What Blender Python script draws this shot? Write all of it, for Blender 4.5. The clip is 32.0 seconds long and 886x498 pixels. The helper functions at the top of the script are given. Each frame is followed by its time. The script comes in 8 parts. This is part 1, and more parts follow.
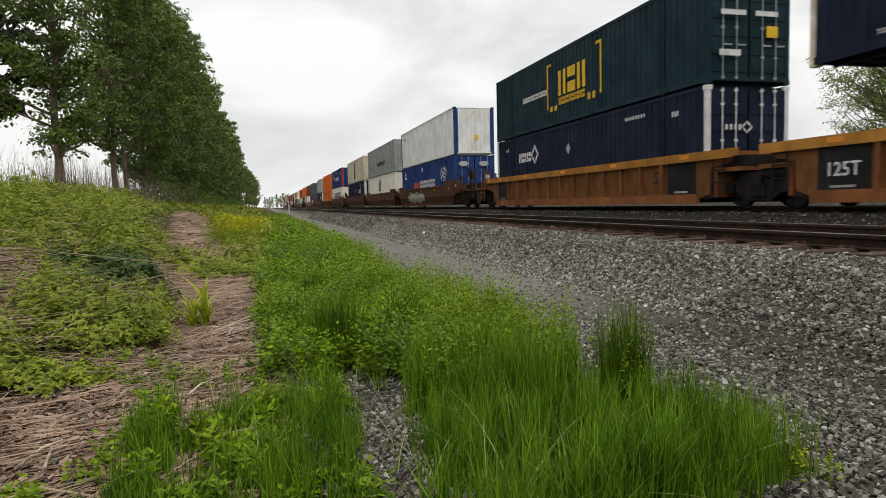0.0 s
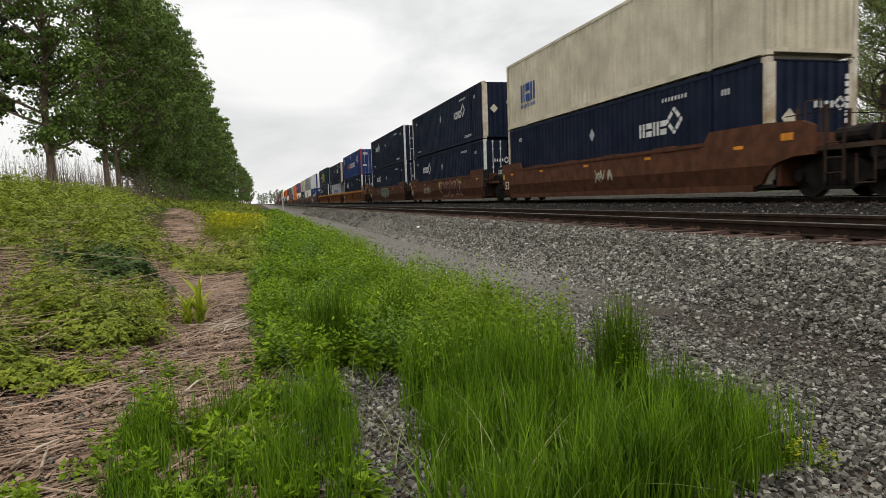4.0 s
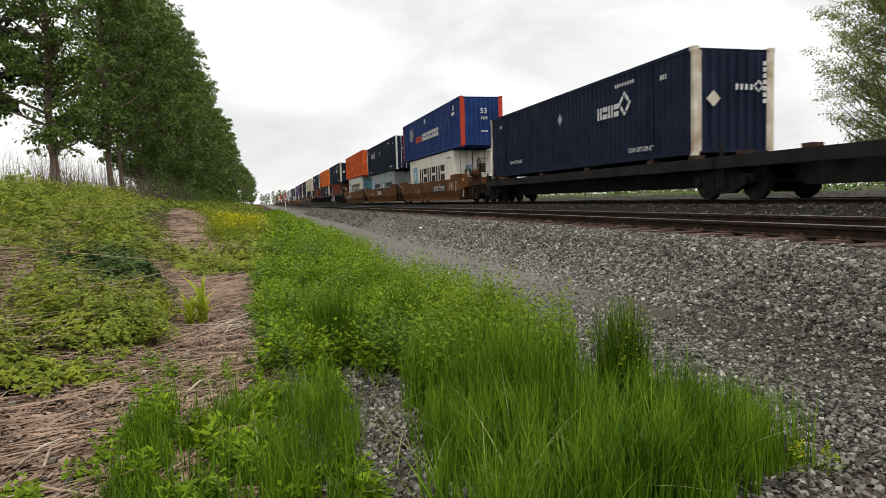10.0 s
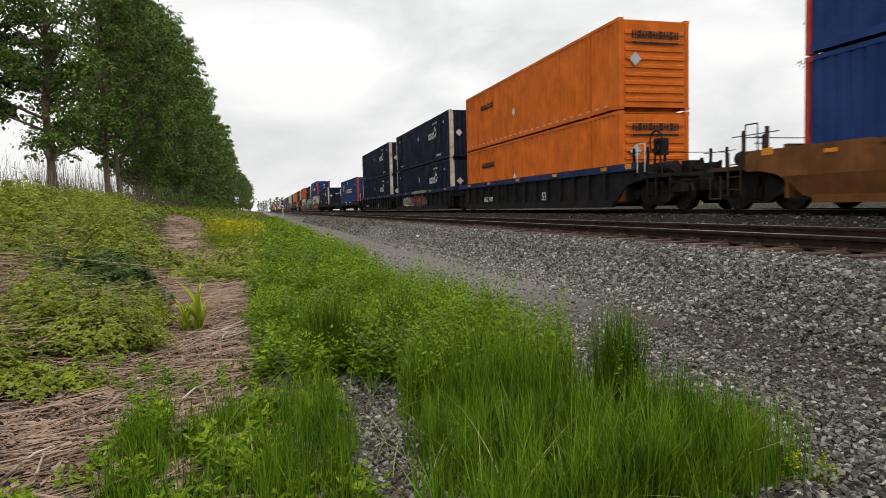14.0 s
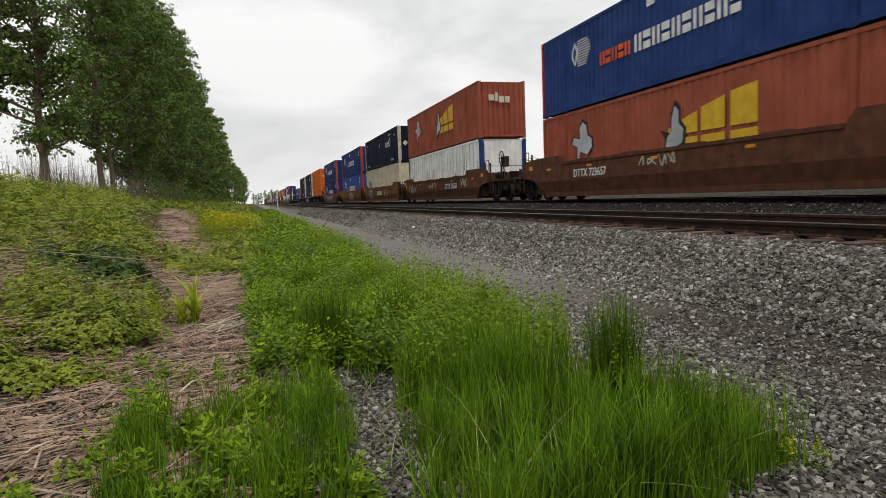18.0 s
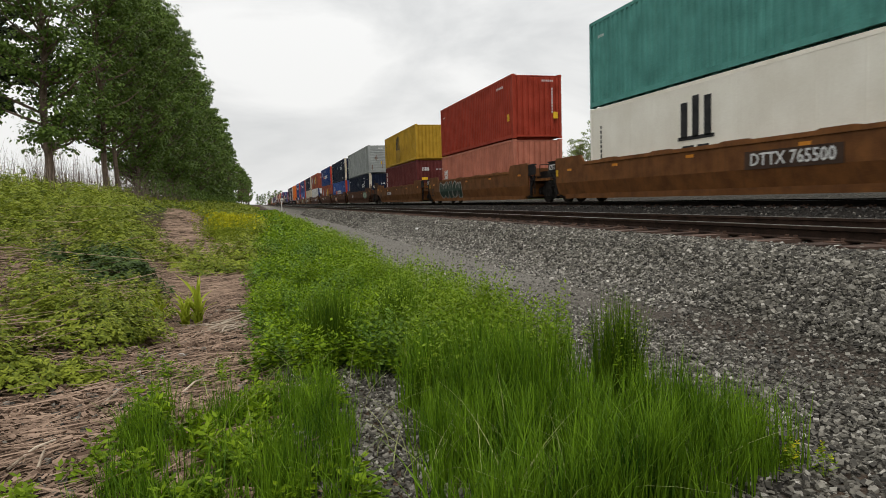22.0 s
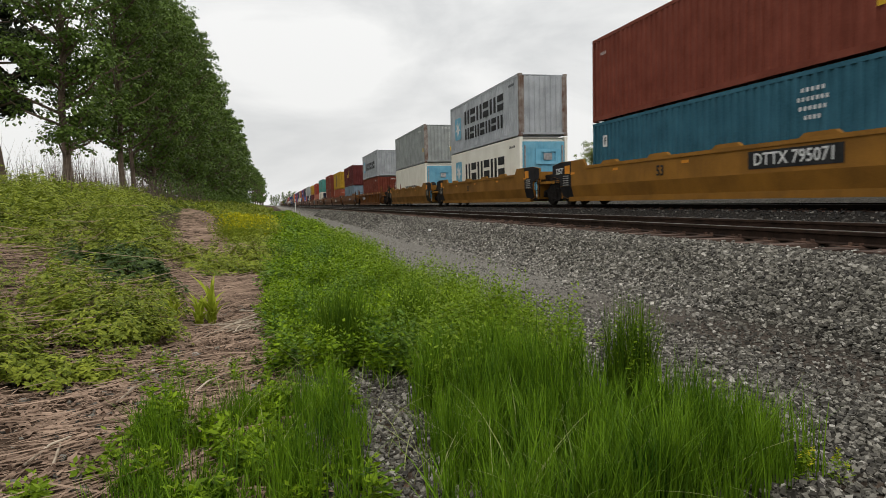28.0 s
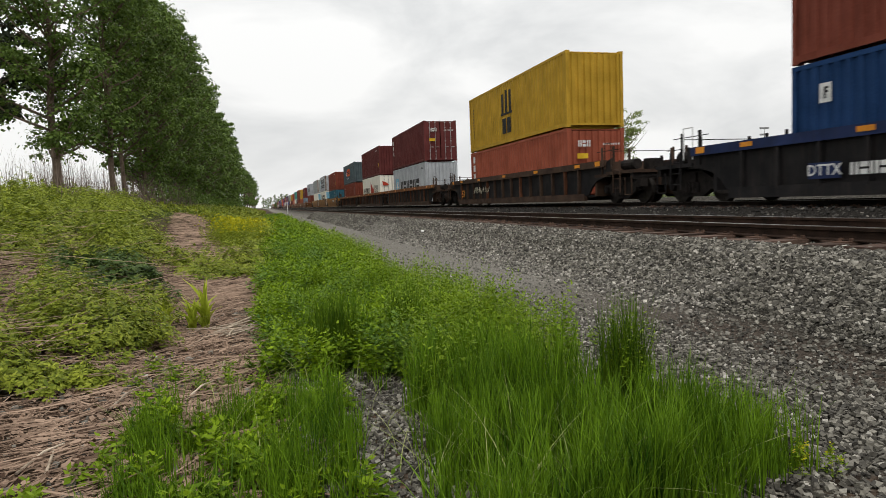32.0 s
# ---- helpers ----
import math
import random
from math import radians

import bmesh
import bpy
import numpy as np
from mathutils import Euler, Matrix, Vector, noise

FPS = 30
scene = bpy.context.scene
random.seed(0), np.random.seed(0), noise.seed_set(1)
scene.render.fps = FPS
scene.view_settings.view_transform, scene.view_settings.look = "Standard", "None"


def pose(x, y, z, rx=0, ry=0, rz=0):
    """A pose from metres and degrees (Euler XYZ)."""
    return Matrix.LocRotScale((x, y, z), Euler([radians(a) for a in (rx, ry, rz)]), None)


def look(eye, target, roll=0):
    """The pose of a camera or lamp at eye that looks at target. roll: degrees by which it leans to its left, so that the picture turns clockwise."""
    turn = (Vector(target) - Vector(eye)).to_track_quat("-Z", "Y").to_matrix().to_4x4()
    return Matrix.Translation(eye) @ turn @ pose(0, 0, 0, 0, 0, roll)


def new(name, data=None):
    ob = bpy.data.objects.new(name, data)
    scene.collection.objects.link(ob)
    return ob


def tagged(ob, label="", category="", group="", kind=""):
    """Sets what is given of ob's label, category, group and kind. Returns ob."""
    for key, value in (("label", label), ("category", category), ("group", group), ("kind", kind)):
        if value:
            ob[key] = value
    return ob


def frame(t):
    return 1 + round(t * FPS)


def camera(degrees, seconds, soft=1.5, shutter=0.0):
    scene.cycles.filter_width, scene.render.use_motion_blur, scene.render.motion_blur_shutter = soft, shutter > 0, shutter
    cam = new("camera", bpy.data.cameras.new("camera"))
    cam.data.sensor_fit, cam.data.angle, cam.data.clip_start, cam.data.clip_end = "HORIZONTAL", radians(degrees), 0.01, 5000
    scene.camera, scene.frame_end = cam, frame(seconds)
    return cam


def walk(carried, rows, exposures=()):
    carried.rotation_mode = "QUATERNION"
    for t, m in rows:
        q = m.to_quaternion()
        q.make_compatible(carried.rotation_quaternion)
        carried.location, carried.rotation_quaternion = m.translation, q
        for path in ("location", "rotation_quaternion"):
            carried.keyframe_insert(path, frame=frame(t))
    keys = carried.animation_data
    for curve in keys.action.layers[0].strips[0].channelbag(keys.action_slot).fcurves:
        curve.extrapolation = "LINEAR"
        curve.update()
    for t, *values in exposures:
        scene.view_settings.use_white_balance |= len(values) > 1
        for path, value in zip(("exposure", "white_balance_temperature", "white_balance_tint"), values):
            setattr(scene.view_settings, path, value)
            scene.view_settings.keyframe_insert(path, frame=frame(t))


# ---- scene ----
EYE = (0.0, 0.0, 0.36)          # rail top of the near track is z = 0


def aim(yaw, pitch, roll):
    """Pose at EYE, yaw to the right of the track's line and pitch upwards, in degrees."""
    y, p = radians(yaw), radians(pitch)
    way = Vector((math.sin(y) * math.cos(p), math.cos(y) * math.cos(p), math.sin(p)))
    return look(EYE, Vector(EYE) + way * 10, roll)


cam = camera(68.18, 32.0, soft=0.5, shutter=0.1)
EXPOSURE = [(0, -0.10), (3, -0.10), (5.5, 0.00), (6, 0.05), (7, -0.10), (9, -0.15), (10, 0.02), (10.5, -0.20), (11, -0.40), (12, -0.31), (13, -0.10), (14, -0.07), (17, -0.10), (18, -0.15), (19, -0.08), (20, 0.02), (21, -0.15), (22, -0.18), (23, -0.15), (24, -0.05), (25, -0.20), (28, -0.21), (29, -0.16), (30, -0.13), (31, -0.15), (32, -0.10)]
walk(cam, [
    (0, aim(14.914, -3.962, -1.327)), (0.5, aim(14.988, -4.121, -1.437)), (1, aim(15.315, -4.299, -1.715)), (1.5, aim(15.352, -4.442, -1.893)),
    (2, aim(15.395, -4.382, -1.951)), (2.5, aim(15.414, -4.277, -1.984)), (3, aim(15.419, -4.197, -2.007)), (3.5, aim(15.371, -4.306, -1.998)),
    (5.5, aim(15.358, -4.755, -1.825)), (6, aim(15.401, -4.667, -1.715)), (6.5, aim(15.431, -4.667, -1.710)), (7, aim(15.442, -4.688, -1.668)),
    (7.5, aim(15.458, -4.644, -1.645)), (8, aim(15.398, -4.579, -1.594)), (8.5, aim(15.214, -4.525, -1.466)), (9, aim(15.003, -4.435, -1.533)),
    (9.5, aim(15.019, -4.374, -1.760)), (10, aim(15.147, -4.389, -1.853)), (10.5, aim(15.207, -4.357, -1.766)), (11, aim(15.109, -4.329, -1.683)),
    (11.5, aim(15.146, -4.098, -1.874)), (12, aim(15.308, -3.697, -2.011)), (12.5, aim(15.270, -3.591, -1.816)), (13, aim(15.217, -3.583, -1.504)),
    (13.5, aim(15.451, -3.618, -1.739)), (14, aim(15.423, -3.682, -1.455)), (14.5, aim(15.375, -4.034, -1.474)), (16.5, aim(15.581, -4.477, -1.583)),
    (17, aim(15.569, -4.494, -1.324)), (17.5, aim(15.506, -4.499, -1.887)), (18, aim(15.776, -4.484, -1.990)), (18.5, aim(15.792, -4.466, -1.930)),
    (19, aim(15.688, -4.360, -1.947)), (19.5, aim(15.607, -4.178, -1.959)), (20, aim(15.566, -4.185, -1.956)), (20.5, aim(15.553, -4.261, -2.000)),
    (21, aim(15.515, -4.322, -1.936)), (21.5, aim(15.391, -4.361, -1.741)), (22, aim(15.483, -4.340, -1.712)), (22.5, aim(15.558, -4.146, -1.662)),
    (23, aim(15.704, -3.977, -1.778)), (23.5, aim(15.815, -3.940, -1.730)), (24, aim(15.772, -3.846, -1.824)), (24.5, aim(15.299, -3.789, -1.600)),
    (25, aim(14.787, -3.774, -1.619)), (25.5, aim(14.857, -3.765, -1.786)), (27.5, aim(14.403, -4.247, -1.342)), (28, aim(14.379, -4.153, -1.370)),
    (28.5, aim(14.367, -4.002, -1.328)), (29, aim(14.343, -4.098, -1.351)), (29.5, aim(14.433, -4.345, -1.784)), (30, aim(14.404, -4.531, -2.021)),
    (30.5, aim(14.720, -4.371, -2.065)), (31, aim(14.849, -4.141, -2.029)), (31.5, aim(14.919, -4.044, -1.995)), (32, aim(14.985, -4.111, -2.088)),
], EXPOSURE)

# ---- world and light: a bright overcast sky ----
SUN_AZ, SUN_EL = 192.0, 66.0
world = bpy.data.worlds.new("overcast_sky")
scene.world = world
world.use_nodes = True
wn, wl = world.node_tree.nodes, world.node_tree.links
wn.clear()
w_out = wn.new("ShaderNodeOutputWorld")
w_bg = wn.new("ShaderNodeBackground")
w_sky = wn.new("ShaderNodeTexSky")
w_sky.sky_type, w_sky.sun_disc = "NISHITA", False
w_sky.sun_elevation, w_sky.sun_rotation = radians(SUN_EL), radians(SUN_AZ)
w_sky.air_density, w_sky.dust_density, w_sky.ozone_density = 1.0, 6.0, 1.0
w_co = wn.new("ShaderNodeTexCoord")
w_map = wn.new("ShaderNodeMapping")
w_map.inputs["Scale"].default_value = (1.0, 1.0, 2.3)
w_n1 = wn.new("ShaderNodeTexNoise")
w_n1.inputs["Scale"].default_value, w_n1.inputs["Detail"].default_value, w_n1.inputs["Roughness"].default_value, w_n1.inputs["Distortion"].default_value = 2.9, 6.0, 0.52, 0.35
w_ramp = wn.new("ShaderNodeValToRGB")
w_ramp.color_ramp.elements[0].position, w_ramp.color_ramp.elements[0].color = 0.36, (0.79, 0.80, 0.80, 1)
w_ramp.color_ramp.elements[1].position, w_ramp.color_ramp.elements[1].color = 0.55, (1.04, 1.04, 1.025, 1)
w_scale = wn.new("ShaderNodeVectorMath")
w_scale.operation = "SCALE"
w_scale.inputs["Scale"].default_value = 0.07
w_mix = wn.new("ShaderNodeMix")
w_mix.data_type = "RGBA"
w_mix.inputs["Factor"].default_value = 0.93
wl.new(w_co.outputs["Generated"], w_map.inputs["Vector"])
wl.new(w_map.outputs["Vector"], w_n1.inputs["Vector"])
wl.new(w_n1.outputs["Fac"], w_ramp.inputs["Fac"])
wl.new(w_sky.outputs["Color"], w_scale.inputs[0])
wl.new(w_scale.outputs["Vector"], w_mix.inputs["A"])
wl.new(w_ramp.outputs["Color"], w_mix.inputs["B"])
# an overcast sky is brightest overhead
w_sep, w_up, w_pow, w_gain = wn.new("ShaderNodeSeparateXYZ"), wn.new("ShaderNodeMath"), wn.new("ShaderNodeMath"), wn.new("ShaderNodeMath")
w_up.operation, w_pow.operation, w_gain.operation = "MAXIMUM", "POWER", "MULTIPLY_ADD"
w_up.inputs[1].default_value, w_pow.inputs[1].default_value = 0.0, 1.5
w_gain.inputs[1].default_value, w_gain.inputs[2].default_value = 0.50, 1.03
wl.new(w_co.outputs["Generated"], w_sep.inputs["Vector"])
wl.new(w_sep.outputs["Z"], w_up.inputs[0])
wl.new(w_up.outputs["Value"], w_pow.inputs[0])
wl.new(w_pow.outputs["Value"], w_gain.inputs[0])
wl.new(w_mix.outputs["Result"], w_bg.inputs["Color"])
wl.new(w_gain.outputs["Value"], w_bg.inputs["Strength"])
wl.new(w_bg.outputs["Background"], w_out.inputs["Surface"])

sun = new("sun", bpy.data.lights.new("sun", "SUN"))
sun.data.energy, sun.data.angle, sun.data.color = 1.3, radians(20), (1.0, 0.96, 0.89)
sun.matrix_world = look((0, 0, 0), (-math.sin(radians(SUN_AZ)) * math.cos(radians(SUN_EL)), -math.cos(radians(SUN_AZ)) * math.cos(radians(SUN_EL)), -math.sin(radians(SUN_EL))))


# ---- materials ----
def surf(name, dark, light, scale=3.0, rough=0.6, metal=0.0, bump=0.0, bump_scale=60.0, streak=0.0, streak_col=(0.08, 0.05, 0.03), vary=0.12, fine=40.0, spec=0.14):
    """A painted or raw surface: two tones mixed by coarse and fine noise, optional vertical streaks of dirt, relief."""
    m = bpy.data.materials.new(name)
    m.use_nodes = True
    n, l = m.node_tree.nodes, m.node_tree.links
    b = n["Principled BSDF"]
    co = n.new("ShaderNodeTexCoord")
    info = n.new("ShaderNodeObjectInfo")
    add = n.new("ShaderNodeVectorMath")
    add.operation = "MULTIPLY_ADD"
    l.new(info.outputs["Random"], add.inputs[0])
    add.inputs[1].default_value = (17.0, 31.0, 23.0)
    l.new(co.outputs["Object"], add.inputs[2])
    a = n.new("ShaderNodeTexNoise")
    a.inputs["Scale"].default_value, a.inputs["Detail"].default_value = scale, 6.0
    f = n.new("ShaderNodeTexNoise")
    f.inputs["Scale"].default_value, f.inputs["Detail"].default_value = fine, 3.0
    l.new(add.outputs["Vector"], a.inputs["Vector"])
    l.new(add.outputs["Vector"], f.inputs["Vector"])
    mixf = n.new("ShaderNodeMath")
    mixf.operation = "MULTIPLY_ADD"
    l.new(f.outputs["Fac"], mixf.inputs[0])
    mixf.inputs[1].default_value = 0.45
    l.new(a.outputs["Fac"], mixf.inputs[2])
    rng = n.new("ShaderNodeMapRange")
    rng.inputs["From Min"].default_value, rng.inputs["From Max"].default_value = 0.50, 0.95
    l.new(mixf.outputs["Value"], rng.inputs["Value"])
    mix = n.new("ShaderNodeMix")
    mix.data_type = "RGBA"
    mix.inputs["A"].default_value, mix.inputs["B"].default_value = (*dark, 1), (*light, 1)
    l.new(rng.outputs["Result"], mix.inputs["Factor"])
    colour = mix.outputs["Result"]
    if streak:
        mp = n.new("ShaderNodeMapping")
        mp.inputs["Scale"].default_value = (9.0, 9.0, 0.5)
        l.new(add.outputs["Vector"], mp.inputs["Vector"])
        s = n.new("ShaderNodeTexNoise")
        s.inputs["Scale"].default_value, s.inputs["Detail"].default_value = 1.6, 5.0
        l.new(mp.outputs["Vector"], s.inputs["Vector"])
        r2 = n.new("ShaderNodeMapRange")
        r2.inputs["From Min"].default_value, r2.inputs["From Max"].default_value, r2.inputs["To Max"].default_value = 0.52, 0.78, streak
        l.new(s.outputs["Fac"], r2.inputs["Value"])
        mx = n.new("ShaderNodeMix")
        mx.data_type = "RGBA"
        l.new(r2.outputs["Result"], mx.inputs["Factor"])
        l.new(colour, mx.inputs["A"])
        mx.inputs["B"].default_value = (*streak_col, 1)
        colour = mx.outputs["Result"]
    hsv = n.new("ShaderNodeHueSaturation")
    rv = n.new("ShaderNodeMapRange")
    rv.inputs["To Min"].default_value, rv.inputs["To Max"].default_value = 1 - vary, 1 + vary
    l.new(info.outputs["Random"], rv.inputs["Value"])
    l.new(rv.outputs["Result"], hsv.inputs["Value"])
    l.new(colour, hsv.inputs["Color"])
    l.new(hsv.outputs["Color"], b.inputs["Base Color"])
    rr = n.new("ShaderNodeMapRange")
    rr.inputs["To Min"].default_value, rr.inputs["To Max"].default_value = min(1, rough + 0.15), max(0.05, rough - 0.15)
    l.new(a.outputs["Fac"], rr.inputs["Value"])
    l.new(rr.outputs["Result"], b.inputs["Roughness"])
    b.inputs["Metallic"].default_value = metal
    b.inputs["Specular IOR Level"].default_value = spec
    if bump:
        bn = n.new("ShaderNodeTexNoise")
        bn.inputs["Scale"].default_value, bn.inputs["Detail"].default_value = bump_scale, 4.0
        l.new(add.outputs["Vector"], bn.inputs["Vector"])
        bm_ = n.new("ShaderNodeBump")
        bm_.inputs["Strength"].default_value, bm_.inputs["Distance"].default_value = bump, 0.02
        l.new(bn.outputs["Fac"], bm_.inputs["Height"])
        l.new(bm_.outputs["Normal"], b.inputs["Normal"])
    return m


def foliage(name, dark, light, rough=0.55, through_light=0.3):
    """Leaves and blades: hue varies leaf by leaf, some light passes through."""
    m = bpy.data.materials.new(name)
    m.use_nodes = True
    n, l = m.node_tree.nodes, m.node_tree.links
    b = n["Principled BSDF"]
    geo = n.new("ShaderNodeNewGeometry")
    co = n.new("ShaderNodeTexCoord")
    ns = n.new("ShaderNodeTexNoise")
    ns.inputs["Scale"].default_value, ns.inputs["Detail"].default_value = 3.5, 4.0
    l.new(co.outputs["Object"], ns.inputs["Vector"])
    mt = n.new("ShaderNodeMath")
    mt.operation = "MULTIPLY_ADD"
    l.new(geo.outputs["Random Per Island"], mt.inputs[0])
    mt.inputs[1].default_value = 0.55
    l.new(ns.outputs["Fac"], mt.inputs[2])
    rg = n.new("ShaderNodeMapRange")
    rg.inputs["From Min"].default_value, rg.inputs["From Max"].default_value = 0.35, 1.15
    l.new(mt.outputs["Value"], rg.inputs["Value"])
    mix = n.new("ShaderNodeMix")
    mix.data_type = "RGBA"
    mix.inputs["A"].default_value, mix.inputs["B"].default_value = (*dark, 1), (*light, 1)
    l.new(rg.outputs["Result"], mix.inputs["Factor"])
    l.new(mix.outputs["Result"], b.inputs["Base Color"])
    b.inputs["Roughness"].default_value = rough
    b.inputs["Specular IOR Level"].default_value = 0.08
    tr = n.new("ShaderNodeBsdfTranslucent")
    l.new(mix.outputs["Result"], tr.inputs["Color"])
    ms = n.new("ShaderNodeMixShader")
    ms.inputs["Fac"].default_value = through_light
    l.new(b.outputs["BSDF"], ms.inputs[1])
    l.new(tr.outputs["BSDF"], ms.inputs[2])
    l.new(ms.outputs["Shader"], n["Material Output"].inputs["Surface"])
    return m


def paint(name, c, dirt=0.45, rough=0.6):
    d = tuple(v * 0.72 for v in c)
    g = tuple(min(0.85, v * 1.12 + 0.006) for v in c)
    return surf(name, d, g, scale=1.3, rough=rough, streak=dirt, streak_col=tuple(v * 0.55 + 0.012 for v in c), vary=0.06, fine=22.0, bump=0.05, bump_scale=25, spec=0.07)


NAVY, DTEAL, BLUE, BLUE2, ORANGE, ROR = (paint(n, c) for n, c in (
    ("navy_paint", (0.0095, 0.0150, 0.034)), ("dark_teal_paint", (0.010, 0.028, 0.038)), ("blue_paint", (0.018, 0.046, 0.165)),
    ("pale_blue_paint", (0.045, 0.10, 0.32)), ("orange_paint", (0.66, 0.15, 0.018)), ("red_orange_paint", (0.62, 0.105, 0.022))))
RUST, MAROON, OLD_WHITE, CREAM, GREY, LGREY = (paint(n, c) for n, c in (
    ("red_brown_paint", (0.18, 0.046, 0.028)), ("maroon_paint", (0.125, 0.031, 0.029)), ("old_white_paint", (0.85, 0.835, 0.78)),
    ("cream_paint", (0.60, 0.54, 0.41)), ("grey_paint", (0.34, 0.36, 0.35)), ("light_grey_paint", (0.42, 0.44, 0.46))))
TEAL, YELLOW, PINK, RED, SLATE, BGREY, TBLUE, WBLUE = (paint(n, c) for n, c in (
    ("teal_paint", (0.085, 0.27, 0.235)), ("mustard_paint", (0.46, 0.28, 0.03)), ("salmon_paint", (0.44, 0.160, 0.105)), ("red_paint", (0.31, 0.042, 0.022)),
    ("slate_paint", (0.085, 0.112, 0.122)), ("blue_grey_paint", (0.19, 0.25, 0.30)), ("petrol_paint", (0.035, 0.12, 0.165)), ("bright_blue_paint", (0.011, 0.042, 0.125))))
OLD_MUSTARD = paint("dull_mustard_paint", (0.33, 0.20, 0.02))
WHITE = surf("white_paint", (0.74, 0.70, 0.60), (0.86, 0.83, 0.735), scale=0.9, rough=0.6, streak=0.10, streak_col=(0.45, 0.38, 0.28), vary=0.04, fine=22.0, bump=0.04, bump_scale=25, spec=0.07)
BLUE3 = paint("mid_blue_paint", (0.026, 0.060, 0.185))
RUST2, RUSTY = paint("orange_brown_paint", (0.30, 0.080, 0.045)), surf("rusty_grey_paint", (0.10, 0.045, 0.025), (0.36, 0.33, 0.30), scale=2.6, rough=0.8, streak=0.7, streak_col=(0.13, 0.055, 0.025), bump=0.2)
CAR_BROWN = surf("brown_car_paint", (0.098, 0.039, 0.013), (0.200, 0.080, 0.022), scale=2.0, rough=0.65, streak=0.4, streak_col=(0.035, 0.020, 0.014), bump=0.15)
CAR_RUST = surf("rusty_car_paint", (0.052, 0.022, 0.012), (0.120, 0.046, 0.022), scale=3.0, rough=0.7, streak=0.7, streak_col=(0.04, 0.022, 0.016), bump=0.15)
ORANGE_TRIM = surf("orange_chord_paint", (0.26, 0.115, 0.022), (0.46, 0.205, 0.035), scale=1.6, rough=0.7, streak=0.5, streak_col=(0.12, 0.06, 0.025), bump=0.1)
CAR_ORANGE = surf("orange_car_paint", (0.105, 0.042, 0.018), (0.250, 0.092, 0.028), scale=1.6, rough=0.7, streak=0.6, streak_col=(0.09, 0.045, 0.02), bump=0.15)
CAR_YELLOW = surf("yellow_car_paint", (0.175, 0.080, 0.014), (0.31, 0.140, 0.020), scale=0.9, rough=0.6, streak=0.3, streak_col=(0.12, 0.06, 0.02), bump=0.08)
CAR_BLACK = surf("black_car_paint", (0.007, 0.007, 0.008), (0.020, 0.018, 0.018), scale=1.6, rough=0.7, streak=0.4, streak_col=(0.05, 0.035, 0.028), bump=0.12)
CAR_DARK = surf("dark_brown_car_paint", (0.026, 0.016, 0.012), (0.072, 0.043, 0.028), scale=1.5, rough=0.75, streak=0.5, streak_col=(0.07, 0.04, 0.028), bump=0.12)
CAR_BLUE = surf("dark_blue_car_paint", (0.010, 0.016, 0.048), (0.018, 0.032, 0.096), scale=1.5, rough=0.65, streak=0.4, streak_col=(0.025, 0.022, 0.025), bump=0.1)
STEEL = surf("grimy_steel", (0.008, 0.007, 0.007), (0.027, 0.022, 0.019), scale=5, rough=0.75, metal=0.2, bump=0.2)
WHEEL = surf("wheel_steel", (0.018, 0.016, 0.014), (0.042, 0.036, 0.032), scale=8, rough=0.6, metal=0.5)
GALV = surf("galvanised_steel", (0.25, 0.25, 0.25), (0.42, 0.42, 0.42), scale=9, rough=0.5, metal=0.4)
W_PAINT = surf("white_lettering", (0.50, 0.50, 0.49), (0.74, 0.74, 0.72), scale=4, rough=0.6, vary=0.03)
K_PAINT = surf("black_lettering", (0.012, 0.012, 0.013), (0.03, 0.03, 0.03), scale=4, rough=0.6)
Y_PAINT = surf("yellow_lettering", (0.55, 0.33, 0.02), (0.72, 0.46, 0.03), scale=4, rough=0.6)
R_PAINT = surf("red_lettering", (0.36, 0.04, 0.02), (0.50, 0.06, 0.03), scale=4, rough=0.6)
B_PAINT = surf("blue_lettering", (0.02, 0.06, 0.22), (0.03, 0.09, 0.30), scale=4, rough=0.6)
SKY_PAINT = surf("sky_blue_panel", (0.12, 0.34, 0.48), (0.20, 0.46, 0.60), scale=2, rough=0.5, streak=0.3, streak_col=(0.10, 0.14, 0.15))
OR_PAINT = surf("orange_reflector", (0.55, 0.20, 0.02), (0.70, 0.28, 0.03), scale=5, rough=0.4)
G_PAINT = surf("green_spray_paint", (0.10, 0.22, 0.16), (0.30, 0.42, 0.30), scale=3, rough=0.6)
S_PAINT = surf("grey_spray_paint", (0.16, 0.16, 0.15), (0.42, 0.41, 0.38), scale=3, rough=0.6)
P_PAINT = surf("pale_spray_paint", (0.42, 0.38, 0.30), (0.60, 0.55, 0.44), scale=3, rough=0.6)


